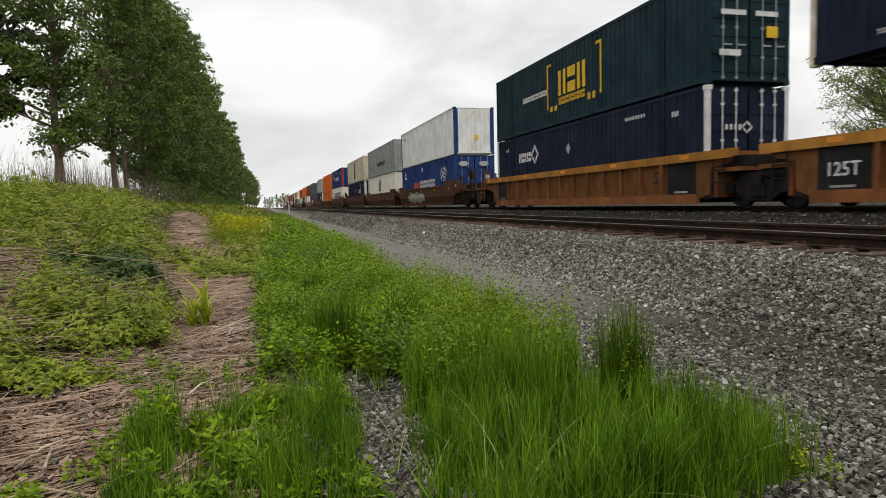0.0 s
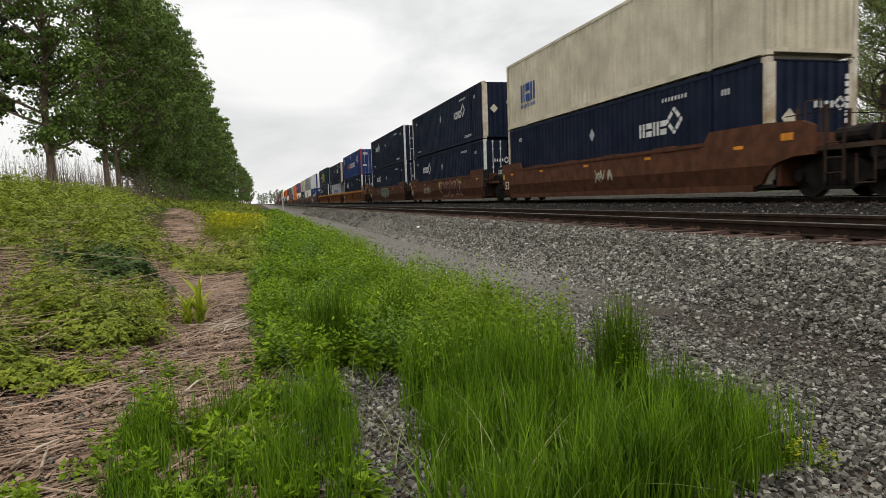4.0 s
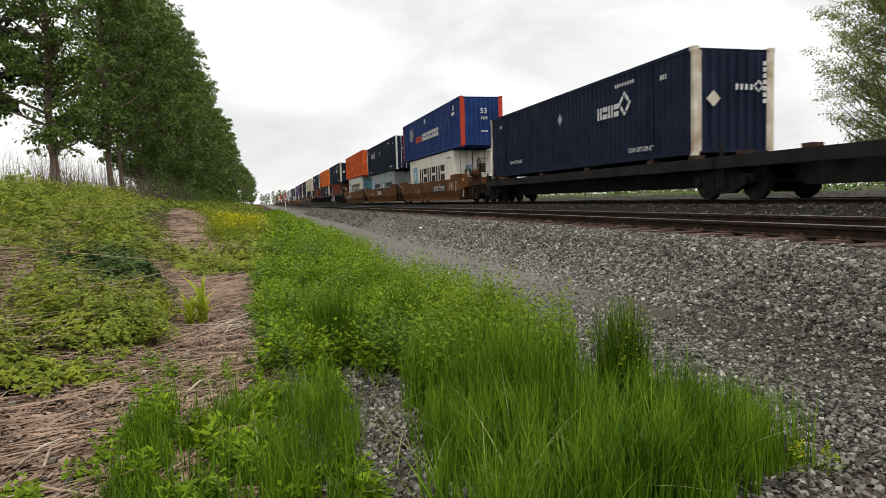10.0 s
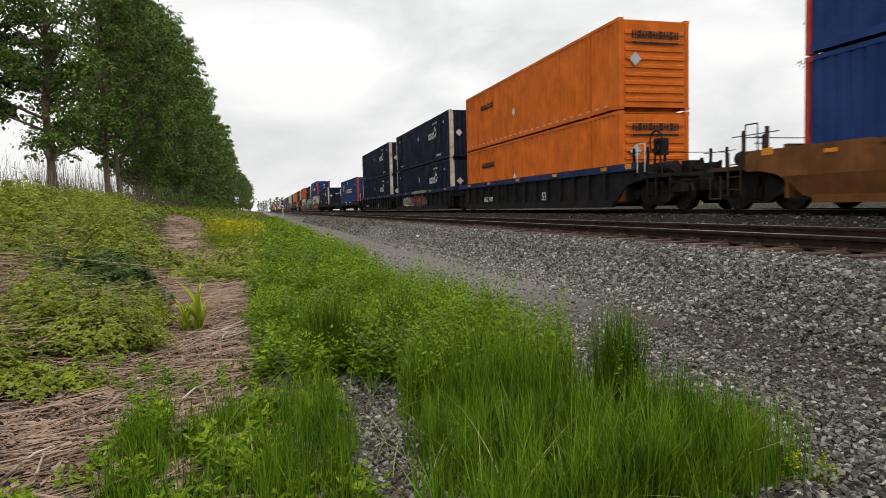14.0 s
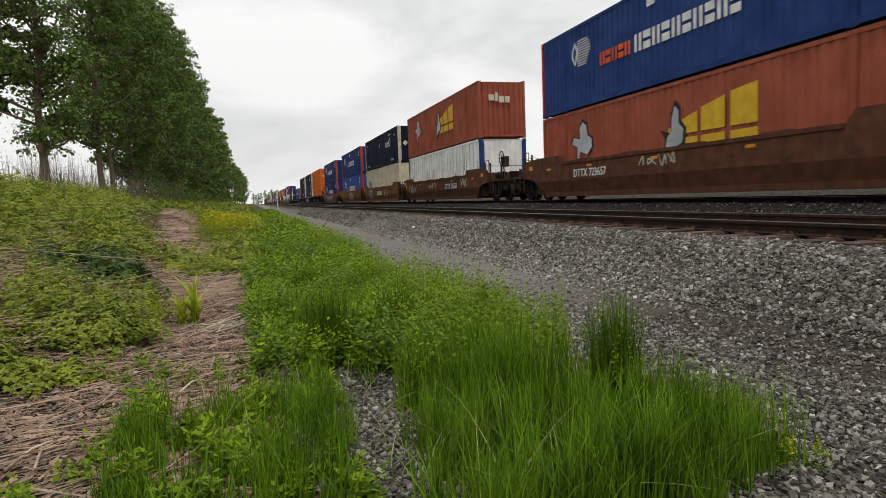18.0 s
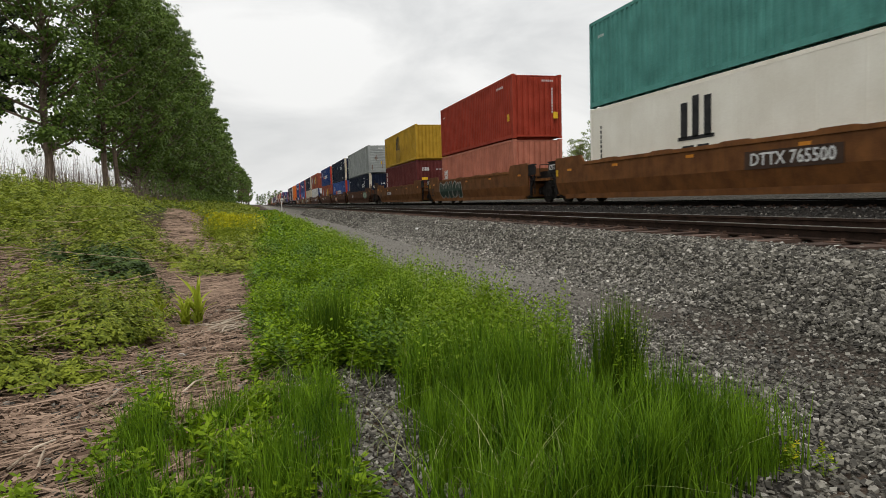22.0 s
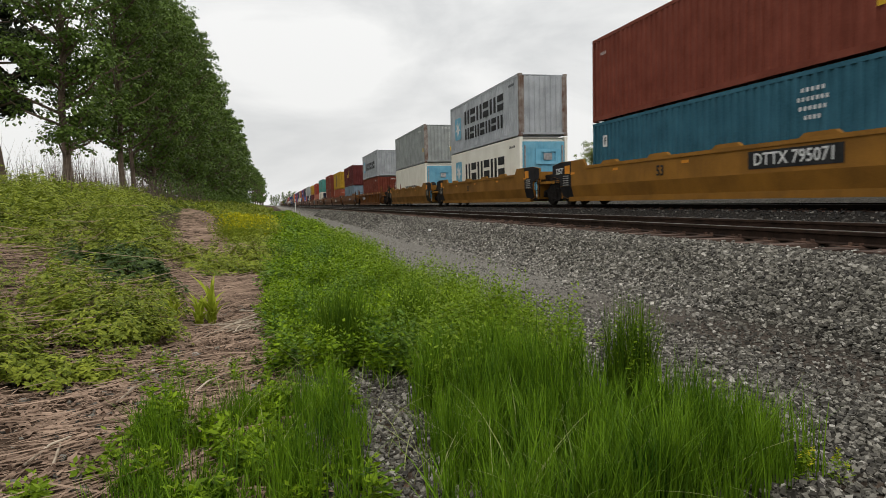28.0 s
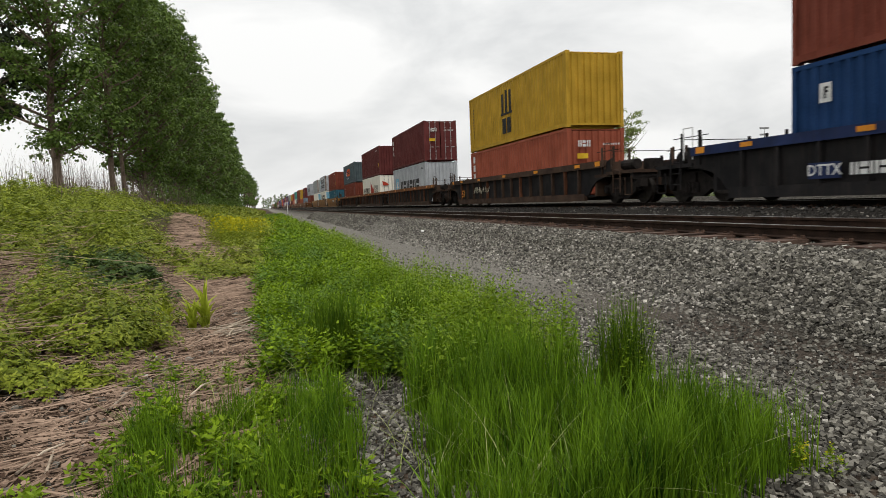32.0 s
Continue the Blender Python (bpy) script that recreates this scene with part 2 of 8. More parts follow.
# ---- mesh helpers ----
class Shape:
    """Vertices and faces of one mesh, filled by simple solids."""

    def __init__(self):
        self.v, self.f = [], []

    def box(self, x0, x1, y0, y1, z0, z1):
        k = len(self.v)
        self.v += [(x, y, z) for z in (z0, z1) for y in (y0, y1) for x in (x0, x1)]
        self.f += [tuple(k + i for i in q) for q in ((0, 2, 3, 1), (4, 5, 7, 6), (0, 1, 5, 4), (2, 6, 7, 3), (0, 4, 6, 2), (1, 3, 7, 5))]
        return self

    def prism(self, pts, axis, a, b):
        """A closed outline (counter-clockwise in the two other axes) drawn out along an axis from a to b."""
        k, n = len(self.v), len(pts)
        for w in (a, b):
            for p, q in pts:
                self.v.append((w, p, q) if axis == "x" else (q, w, p) if axis == "y" else (p, q, w))
        self.f.append(tuple(k + i for i in reversed(range(n))))
        self.f.append(tuple(k + n + i for i in range(n)))
        self.f += [(k + i, k + (i + 1) % n, k + n + (i + 1) % n, k + n + i) for i in range(n)]
        return self

    def rod(self, p0, p1, r0, r1=None, n=6):
        r1 = r0 if r1 is None else r1
        p0, p1 = Vector(p0), Vector(p1)
        d = (p1 - p0).normalized()
        s = d.orthogonal().normalized()
        t = d.cross(s)
        k = len(self.v)
        for p, r in ((p0, r0), (p1, r1)):
            for i in range(n):
                a = 2 * math.pi * i / n
                self.v.append(tuple(p + s * (r * math.cos(a)) + t * (r * math.sin(a))))
        self.f += [(k + i, k + (i + 1) % n, k + n + (i + 1) % n, k + n + i) for i in range(n)]
        self.f += [tuple(k + i for i in reversed(range(n))), tuple(k + n + i for i in range(n))]
        return self

    def path(self, pts, r, n=6):
        for p, q in zip(pts, pts[1:]):
            self.rod(p, q, r, r, n)
        return self

    def mesh(self, name):
        me = bpy.data.meshes.new(name)
        me.from_pydata(self.v, [], self.f)
        me.materials.append(None)
        return me


def fast_mesh(name, verts, quads, mats=None):
    """A mesh straight from numpy arrays of vertices and quads."""
    me = bpy.data.meshes.new(name)
    verts, quads = np.asarray(verts, dtype=np.float32), np.asarray(quads, dtype=np.int32)
    me.vertices.add(len(verts))
    me.vertices.foreach_set("co", verts.ravel())
    k = quads.shape[1]
    me.loops.add(quads.size)
    me.loops.foreach_set("vertex_index", quads.ravel())
    me.polygons.add(len(quads))
    me.polygons.foreach_set("loop_start", np.arange(len(quads), dtype=np.int32) * k)
    me.polygons.foreach_set("use_smooth", np.zeros(len(quads), dtype=bool))
    me.update(calc_edges=True)
    me.materials.append(None)
    return me


MESHES = {}


def shared(key, make):
    """The mesh under this key, built once."""
    if key not in MESHES:
        made = make()
        MESHES[key] = made.mesh(str(key[0]) if isinstance(key, tuple) else key) if isinstance(made, Shape) else made
    return MESHES[key]


def part(name, data, material, parent, label="", at=None):
    """One mesh object under a thing or under a part of it."""
    if isinstance(data, Shape):
        data = data.mesh(name)
    ob = new(name, data)
    ob.material_slots[0].link = "OBJECT"
    ob.material_slots[0].material = material
    if parent is not None:
        ob.parent = parent
    if at is not None:
        ob.matrix_basis = at
    if label:
        ob["label"] = label
    return ob


def thing(name, label, category, group="", kind=""):
    ob = new(name)
    ob.empty_display_size = 0.2
    return tagged(ob, label, category, group, kind)


def side_of(x, y, z):
    """Plane of a near side: first axis towards the viewer's right (-y), second up."""
    return Matrix(((0, 0, -1, x), (-1, 0, 0, y), (0, 1, 0, z), (0, 0, 0, 1)))


def end_of(x, y, z):
    """Plane of a trailing end: first axis +x, second up."""
    return Matrix(((1, 0, 0, x), (0, 0, -1, y), (0, 1, 0, z), (0, 0, 0, 1)))


def flat(polys, t=0.004):
    """Flat painted shapes, each a closed outline."""
    s = Shape()
    for p in polys:
        s.prism(p, "z", 0, t)
    return s


def rect(x0, y0, x1, y1):
    return [(x0, y0), (x1, y0), (x1, y1), (x0, y1)]


# writing, made once with the built-in font
WORDS = ["53", "125T", "TOP LIFT ONLY", "DTTX 727939", "DTTX 732403", "DTTX 795071", "DTTX 765500", "DTTX 723539", "DTTX 723657",
         "DTTX 890165", "DTTX 657415", "TTAX 355117", "253736", "SFLC 7427", "DTTX", "48", "53 48", "40 20", "110"]
tmp = []
for word in WORDS:
    c = bpy.data.curves.new("words", "FONT")
    c.body, c.size, c.extrude, c.align_x, c.align_y, c.resolution_u = word, 1.0, 0.003, "CENTER", "CENTER", 2
    c.offset = 0.012
    tmp.append(new("words", c))
deps = bpy.context.evaluated_depsgraph_get()
for word, ob in zip(WORDS, tmp):
    me = bpy.data.meshes.new_from_object(ob.evaluated_get(deps))
    me.materials.clear()
    me.materials.append(None)
    MESHES["words " + word] = me
for ob in tmp:
    c = ob.data
    bpy.data.objects.remove(ob)
    bpy.data.curves.remove(c)


def write(word, size, material, parent, plane, width=1.0):
    return part("lettering", MESHES["words " + word], material, parent, "", plane @ Matrix.Diagonal((size * width, size, 1, 1)))


# ---- ground: one sheet from the bank on the left over the ballast to the fields beyond ----
def ramp(x, pts):
    """Smooth height between (x, z) pairs."""
    for (a, za), (b, zb) in zip(pts, pts[1:]):
        if x <= b:
            t = min(1, max(0, (x - a) / (b - a)))
            t = t * t * (3 - 2 * t) * 0.6 + t * 0.4
            return za + (zb - za) * t
    return pts[-1][1]


PROFILE = [(-60, 0.6), (-9.0, 0.85), (-6.3, 0.72), (-4.0, 0.22), (-2.0, -0.42), (-1.0, -0.70), (0.0, -0.76), (1.9, -0.74), (2.8, -0.70), (3.4, -0.65), (4.2, -0.20), (4.45, -0.155), (4.66, -0.150), (4.80, -0.165),
           (7.3, -0.165), (7.7, -0.24), (10.2, -0.20), (10.7, -0.05), (14.3, -0.05), (15.4, -0.20), (17.2, 0.17), (20.5, 0.18), (30.0, -0.35), (80.0, -0.4), (3000, -0.4)]


def ground_z(x, y):
    z = ramp(x, PROFILE)
    if x < 2.6:
        k = min(1, (2.6 - x) / 2)
        z += k * 0.07 * noise.noise((x * 0.9, y * 0.5, 3.0)) + k * 0.03 * noise.noise((x * 3.1, y * 2.6, 7.0))
        if x < -1.5:
            z += 0.16 * noise.noise((x * 0.5, y * 0.21, 1.0)) * min(1, (-1.5 - x) / 2)
    elif 2.6 <= x < 4.3:
        z += 0.025 * noise.noise((x * 2.2, y * 0.8, 5.0))
    return z


def axis(*runs):
    out = []
    for a, b, n in runs:
        out += [a + (b - a) * i / n for i in range(n)]
    return out + [runs[-1][1]]


gx = axis((-3000, -60, 5), (-60, -10, 8), (-10, -4, 14), (-4, 2.6, 44), (2.6, 4.4, 18), (4.4, 5.1, 12), (5.1, 7.2, 3), (7.2, 11, 14), (11, 14, 4), (14, 20, 12), (20, 80, 8), (80, 3000, 5))
gy = axis((-3000, -100, 5), (-100, 0, 10), (0, 16, 80), (16, 40, 60), (40, 120, 60), (120, 400, 30), (400, 3000, 8))
gv = [(x, y, ground_z(x, y)) for y in gy for x in gx]
nx = len(gx)
gf = [(j * nx + i, j * nx + i + 1, (j + 1) * nx + i + 1, (j + 1) * nx + i) for j in range(len(gy) - 1) for i in range(nx - 1)]


def ground_material():
    m = bpy.data.materials.new("ground")
    m.use_nodes = True
    n, l = m.node_tree.nodes, m.node_tree.links
    b = n["Principled BSDF"]
    b.inputs["Roughness"].default_value, b.inputs["Specular IOR Level"].default_value = 0.9, 0.04
    co = n.new("ShaderNodeTexCoord")
    sep = n.new("ShaderNodeSeparateXYZ")
    l.new(co.outputs["Object"], sep.inputs["Vector"])

    def noise_of(scale, detail=4.0):
        t = n.new("ShaderNodeTexNoise")
        t.inputs["Scale"].default_value, t.inputs["Detail"].default_value = scale, detail
        l.new(co.outputs["Object"], t.inputs["Vector"])
        return t.outputs["Fac"]

    def ramp_of(value, *stops):
        r = n.new("ShaderNodeValToRGB")
        while len(r.color_ramp.elements) < len(stops):
            r.color_ramp.elements.new(0.5)
        for e, (p, c) in zip(r.color_ramp.elements, stops):
            e.position, e.color = p, (*c, 1)
        l.new(value, r.inputs["Fac"])
        return r.outputs["Color"]

    def step(value, a, c, wobble=0.0):
        x = value
        if wobble:
            q = n.new("ShaderNodeMath")
            q.operation = "MULTIPLY_ADD"
            l.new(noise_of(1.3, 3.0), q.inputs[0])
            q.inputs[1].default_value = wobble
            l.new(value, q.inputs[2])
            x = q.outputs["Value"]
        r = n.new("ShaderNodeMapRange")
        r.inputs["From Min"].default_value, r.inputs["From Max"].default_value = a, c
        l.new(x, r.inputs["Value"])
        return r.outputs["Result"]

    def blend(fac, a, c):
        q = n.new("ShaderNodeMix")
        q.data_type = "RGBA"
        l.new(fac, q.inputs["Factor"])
        l.new(a, q.inputs["A"])
        l.new(c, q.inputs["B"])
        return q.outputs["Result"]

    # crushed stone: cells of many greys with dark joints
    vor = n.new("ShaderNodeTexVoronoi")
    vor.inputs["Scale"].default_value = 29.0
    l.new(co.outputs["Object"], vor.inputs["Vector"])
    sepc = n.new("ShaderNodeSeparateColor")
    l.new(vor.outputs["Color"], sepc.inputs["Color"])
    stone = ramp_of(sepc.outputs["Red"], (0.0, (0.030, 0.028, 0.024)), (0.45, (0.078, 0.072, 0.061)), (0.85, (0.135, 0.126, 0.108)), (1.0, (0.27, 0.255, 0.22)))
    joint = step(vor.outputs["Distance"], 0.75, 0.25)
    dark = n.new("ShaderNodeMix")
    dark.data_type, dark.blend_type = "RGBA", "MULTIPLY"
    dark.inputs["Factor"].default_value = 0.75
    l.new(stone, dark.inputs["A"])
    l.new(ramp_of(joint, (0.0, (0.22, 0.21, 0.20)), (1.0, (1, 1, 1))), dark.inputs["B"])
    # fine grit of the worn path
    grit = ramp_of(noise_of(70.0, 6.0), (0.35, (0.040, 0.032, 0.026)), (0.65, (0.112, 0.092, 0.076)))
    soil = ramp_of(noise_of(14.0, 8.0), (0.3, (0.030, 0.020, 0.014)), (0.55, (0.090, 0.060, 0.042)), (0.75, (0.20, 0.14, 0.10)))
    dusty = ramp_of(noise_of(55.0, 6.0), (0.35, (0.12, 0.112, 0.098)), (0.65, (0.29, 0.272, 0.24)))
    turf = ramp_of(noise_of(5.0, 8.0), (0.3, (0.030, 0.040, 0.012)), (0.6, (0.075, 0.10, 0.025)), (0.8, (0.14, 0.14, 0.05)))
    field = ramp_of(noise_of(0.12, 6.0), (0.35, (0.055, 0.064, 0.034)), (0.65, (0.11, 0.108, 0.068)))
    x = sep.outputs["X"]
    col = blend(step(x, -3.6, -2.4, 1.2), turf, soil)
    col = blend(step(x, -0.1, 0.9, 0.9), col, blend(step(noise_of(2.2), 0.45, 0.6), soil, dark.outputs["Result"]))
    col = blend(step(x, 2.2, 2.9, 0.8), col, dark.outputs["Result"])
    path_mask = n.new("ShaderNodeMath")
    path_mask.operation = "MULTIPLY"
    l.new(step(x, 2.78, 3.0, 0.25), path_mask.inputs[0])
    l.new(step(x, 3.66, 3.48, 0.25), path_mask.inputs[1])
    half = n.new("ShaderNodeMath")
    half.operation = "MULTIPLY"
    l.new(path_mask.outputs["Value"], half.inputs[0])
    l.new(step(noise_of(1.1), 0.2, 0.42), half.inputs[1])
    col = blend(half.outputs["Value"], col, grit)
    # dry, dusty stretch of the walkway
    dry = n.new("ShaderNodeMath")
    dry.operation = "MULTIPLY"
    l.new(step(x, 4.35, 3.95, 0.4), dry.inputs[0])
    l.new(step(sep.outputs["Y"], 4.6, 8.0, 0.8), dry.inputs[1])
    dry2 = n.new("ShaderNodeMath")
    dry2.operation = "MULTIPLY"
    l.new(dry.outputs["Value"], dry2.inputs[0])
    l.new(step(x, 1.6, 2.3, 0.4), dry2.inputs[1])
    col = blend(dry2.outputs["Value"], col, dusty)
    # stone round the running line, the train's shade put into its colour
    shade_mask = n.new("ShaderNodeMath")
    shade_mask.operation = "MULTIPLY"
    l.new(step(x, 7.4, 8.6, 0.5), shade_mask.inputs[0])
    l.new(step(x, 15.8, 14.8, 0.5), shade_mask.inputs[1])
    col = blend(shade_mask.outputs["Value"], col, ramp_of(noise_of(24.0, 6.0), (0.3, (0.012, 0.011, 0.010)), (0.7, (0.042, 0.038, 0.034))))
    col = blend(step(x, 20.5, 23.0, 0.6), col, turf)
    col = blend(step(x, 22.0, 34.0, 4.0), col, field)
    col = blend(step(x, -14.0, -24.0, 4.0), col, field)
    l.new(col, b.inputs["Base Color"])
    bump = n.new("ShaderNodeBump")
    bump.inputs["Strength"].default_value, bump.inputs["Distance"].default_value = 0.9, 0.03
    l.new(joint, bump.inputs["Height"])
    l.new(bump.outputs["Normal"], b.inputs["Normal"])
    return m


GROUND = ground_material()
ground = new("ground", fast_mesh("ground", gv, gf))
ground.data.materials[0] = GROUND
tagged(ground, "bank of brown earth beside grey crushed-stone ballast", "ground", kind="structure")
ground.data.polygons.foreach_set("use_smooth", np.ones(len(gf), dtype=bool))

# ---- the two tracks ----
NEAR_C, FAR_C = 5.865, 12.5
RAIL_RUST = surf("rusty_rail", (0.018, 0.012, 0.009), (0.050, 0.029, 0.020), scale=6, rough=0.8, metal=0.3, bump=0.2)
RAIL_TOP = surf("polished_rail_head", (0.22, 0.21, 0.20), (0.36, 0.35, 0.34), scale=6, rough=0.32, metal=0.9)
TIE = surf("weathered_timber", (0.036, 0.025, 0.020), (0.135, 0.086, 0.066), scale=4, rough=0.9, bump=0.5, bump_scale=30, vary=0.3)
PLATE = surf("rusty_tie_plate", (0.05, 0.030, 0.022), (0.13, 0.080, 0.058), scale=9, rough=0.85, bump=0.3, vary=0.2)


def rail_outline():
    h = [(0.068, -0.128), (0.068, -0.118), (0.012, -0.105), (0.009, -0.045), (0.035, -0.036), (0.036, -0.008), (0.030, -0.0045)]
    return h + [(-a, z) for a, z in reversed(h)]


def track(c, z0, y0, y1, parts_from, parts_to, steel):
    t = thing("railway_track", "pair of rusty steel rails on weathered timber sleepers in ballast", "railway track", "railway tracks", "structure")
    t.location = (c, 0, z0)
    for s in (-0.7525, 0.7525):
        r = Shape().prism([(z, x + s) for x, z in rail_outline()][::-1], "y", y0, y1)
        rail = part("rail", r, steel, t)
        part("rail_head", Shape().box(s - 0.027, s + 0.027, y0, y1, -0.0044, 0.0), RAIL_TOP, rail, "polished running surface")
    sleeper = shared("sleeper", lambda: Shape().box(-1.30, 1.30, -0.115, 0.115, -0.32, -0.128))
    plates = shared("tie_plate", lambda: Shape().box(-0.93, -0.575, -0.09, 0.09, -0.129, -0.116).box(0.575, 0.93, -0.09, 0.09, -0.129, -0.116)
                    .box(-0.86, -0.83, -0.07, -0.04, -0.116, -0.09).box(-0.86, -0.83, 0.04, 0.07, -0.116, -0.09))
    rest = Shape()
    y = parts_from - 0.52 * 80
    rnd = random.Random(4)
    while y < y1:
        if parts_from - 0.01 < y < parts_to:
            q = part("sleeper", sleeper, TIE, t, at=pose(rnd.uniform(-0.04, 0.04), y, rnd.uniform(-0.012, 0.012), 0, 0, rnd.uniform(-1.2, 1.2)))
            part("tie_plate", plates, PLATE, q)
        else:
            rest.box(-1.3, 1.3, y - 0.115, y + 0.115, -0.32, -0.128)
        y += 0.52
    tagged(part("sleeper_run", rest, TIE, t), kind="stuff")
    return t


# far rails: shade from the train's overhang is painted in as near-black
RAIL_SHADED = surf("shaded_rail", (0.008, 0.006, 0.005), (0.022, 0.015, 0.012), scale=6, rough=0.8, metal=0.2, bump=0.2)
track(NEAR_C, 0.0, -60, 900, 0.6, 66, RAIL_RUST)
track(FAR_C, 0.1, -60, 900, 4.0, 60, RAIL_SHADED)

# ---- train ----
SPEED = 24.75
MOVERS, WHEELS = [], []
RND = random.Random(11)


def corrugated(length, z0, z1, depth, pitch, style):
    """Half a wall: outer face at x = 0, ribs standing proud of it by depth, drawn out from z0 to z1."""
    s, pts = Shape(), []
    n = max(1, round(length / pitch))
    p = length / n
    for i in range(n):
        y = -length / 2 + i * p
        cut = (0.0, 0.13, 0.5, 0.63) if style == "iso" else (0.0, 0.10, 0.62, 0.72)
        pts += [(0.0, y + cut[0] * p), (-depth, y + cut[1] * p), (-depth, y + cut[2] * p), (0.0, y + cut[3] * p)]
    pts.append((0.0, length / 2))
    pts += [(0.03, length / 2), (0.03, -length / 2)]
    return s.prism(pts[::-1], "z", z0, z1)


def louvred(width, z0, z1):
    return Shape().box(-width / 2, width / 2, -0.01, 0.03, z0, z1)


def blocks(n, w, h, gap=0.22):
    """A word drawn as plain bars: small writing one bar a letter, large writing as pairs of upright and of lying bars."""
    p, out = w / n, []
    if h < 0.19:
        b = 0.60 * (1 - gap)
        return [rect((i + 0.5 - b / 2) * p - w / 2, -h * 0.46, (i + 0.5 + b / 2) * p - w / 2, h * 0.46) for i in range(n)]
    e = p * 0.40
    for i in range(n):
        c = (i + 0.5) * p - w / 2
        if i % 2 == 0:
            out += [rect(c - e, -h / 2, c - e * 0.28, h / 2), rect(c + e * 0.28, -h / 2, c + e, h / 2)]
        else:
            out += [rect(c - e, -h / 2, c + e, -h * 0.09), rect(c - e, h * 0.09, c + e, h / 2)]
    return out


def star(r0, r1, n=7):
    return [((r0 if i % 2 == 0 else r1) * math.sin(math.pi * i / n), (r0 if i % 2 == 0 else r1) * math.cos(math.pi * i / n)) for i in range(2 * n)][::-1]


def diamond(r):
    out = []
    for k in range(4):
        a = k * math.pi / 2
        c, s = math.cos(a), math.sin(a)
        for q in ([(0.08, 0.55), (0.5, 0.13), (0.72, 0.34), (0.28, 0.78)], [(-0.06, 0.97), (0.06, 0.97), (0.24, 0.82), (0.0, 0.60), (-0.22, 0.80)]):
            out.append([(r * (x * c + y * s), r * (-x * s + y * c)) for x, y in q][::-1])
    return out


def decal(thing_, name, polys, material, plane, label=""):
    ob = part(name, flat(polys), material, thing_, label, plane)
    return tagged(ob, kind="stuff") if len(polys) > 1 else ob


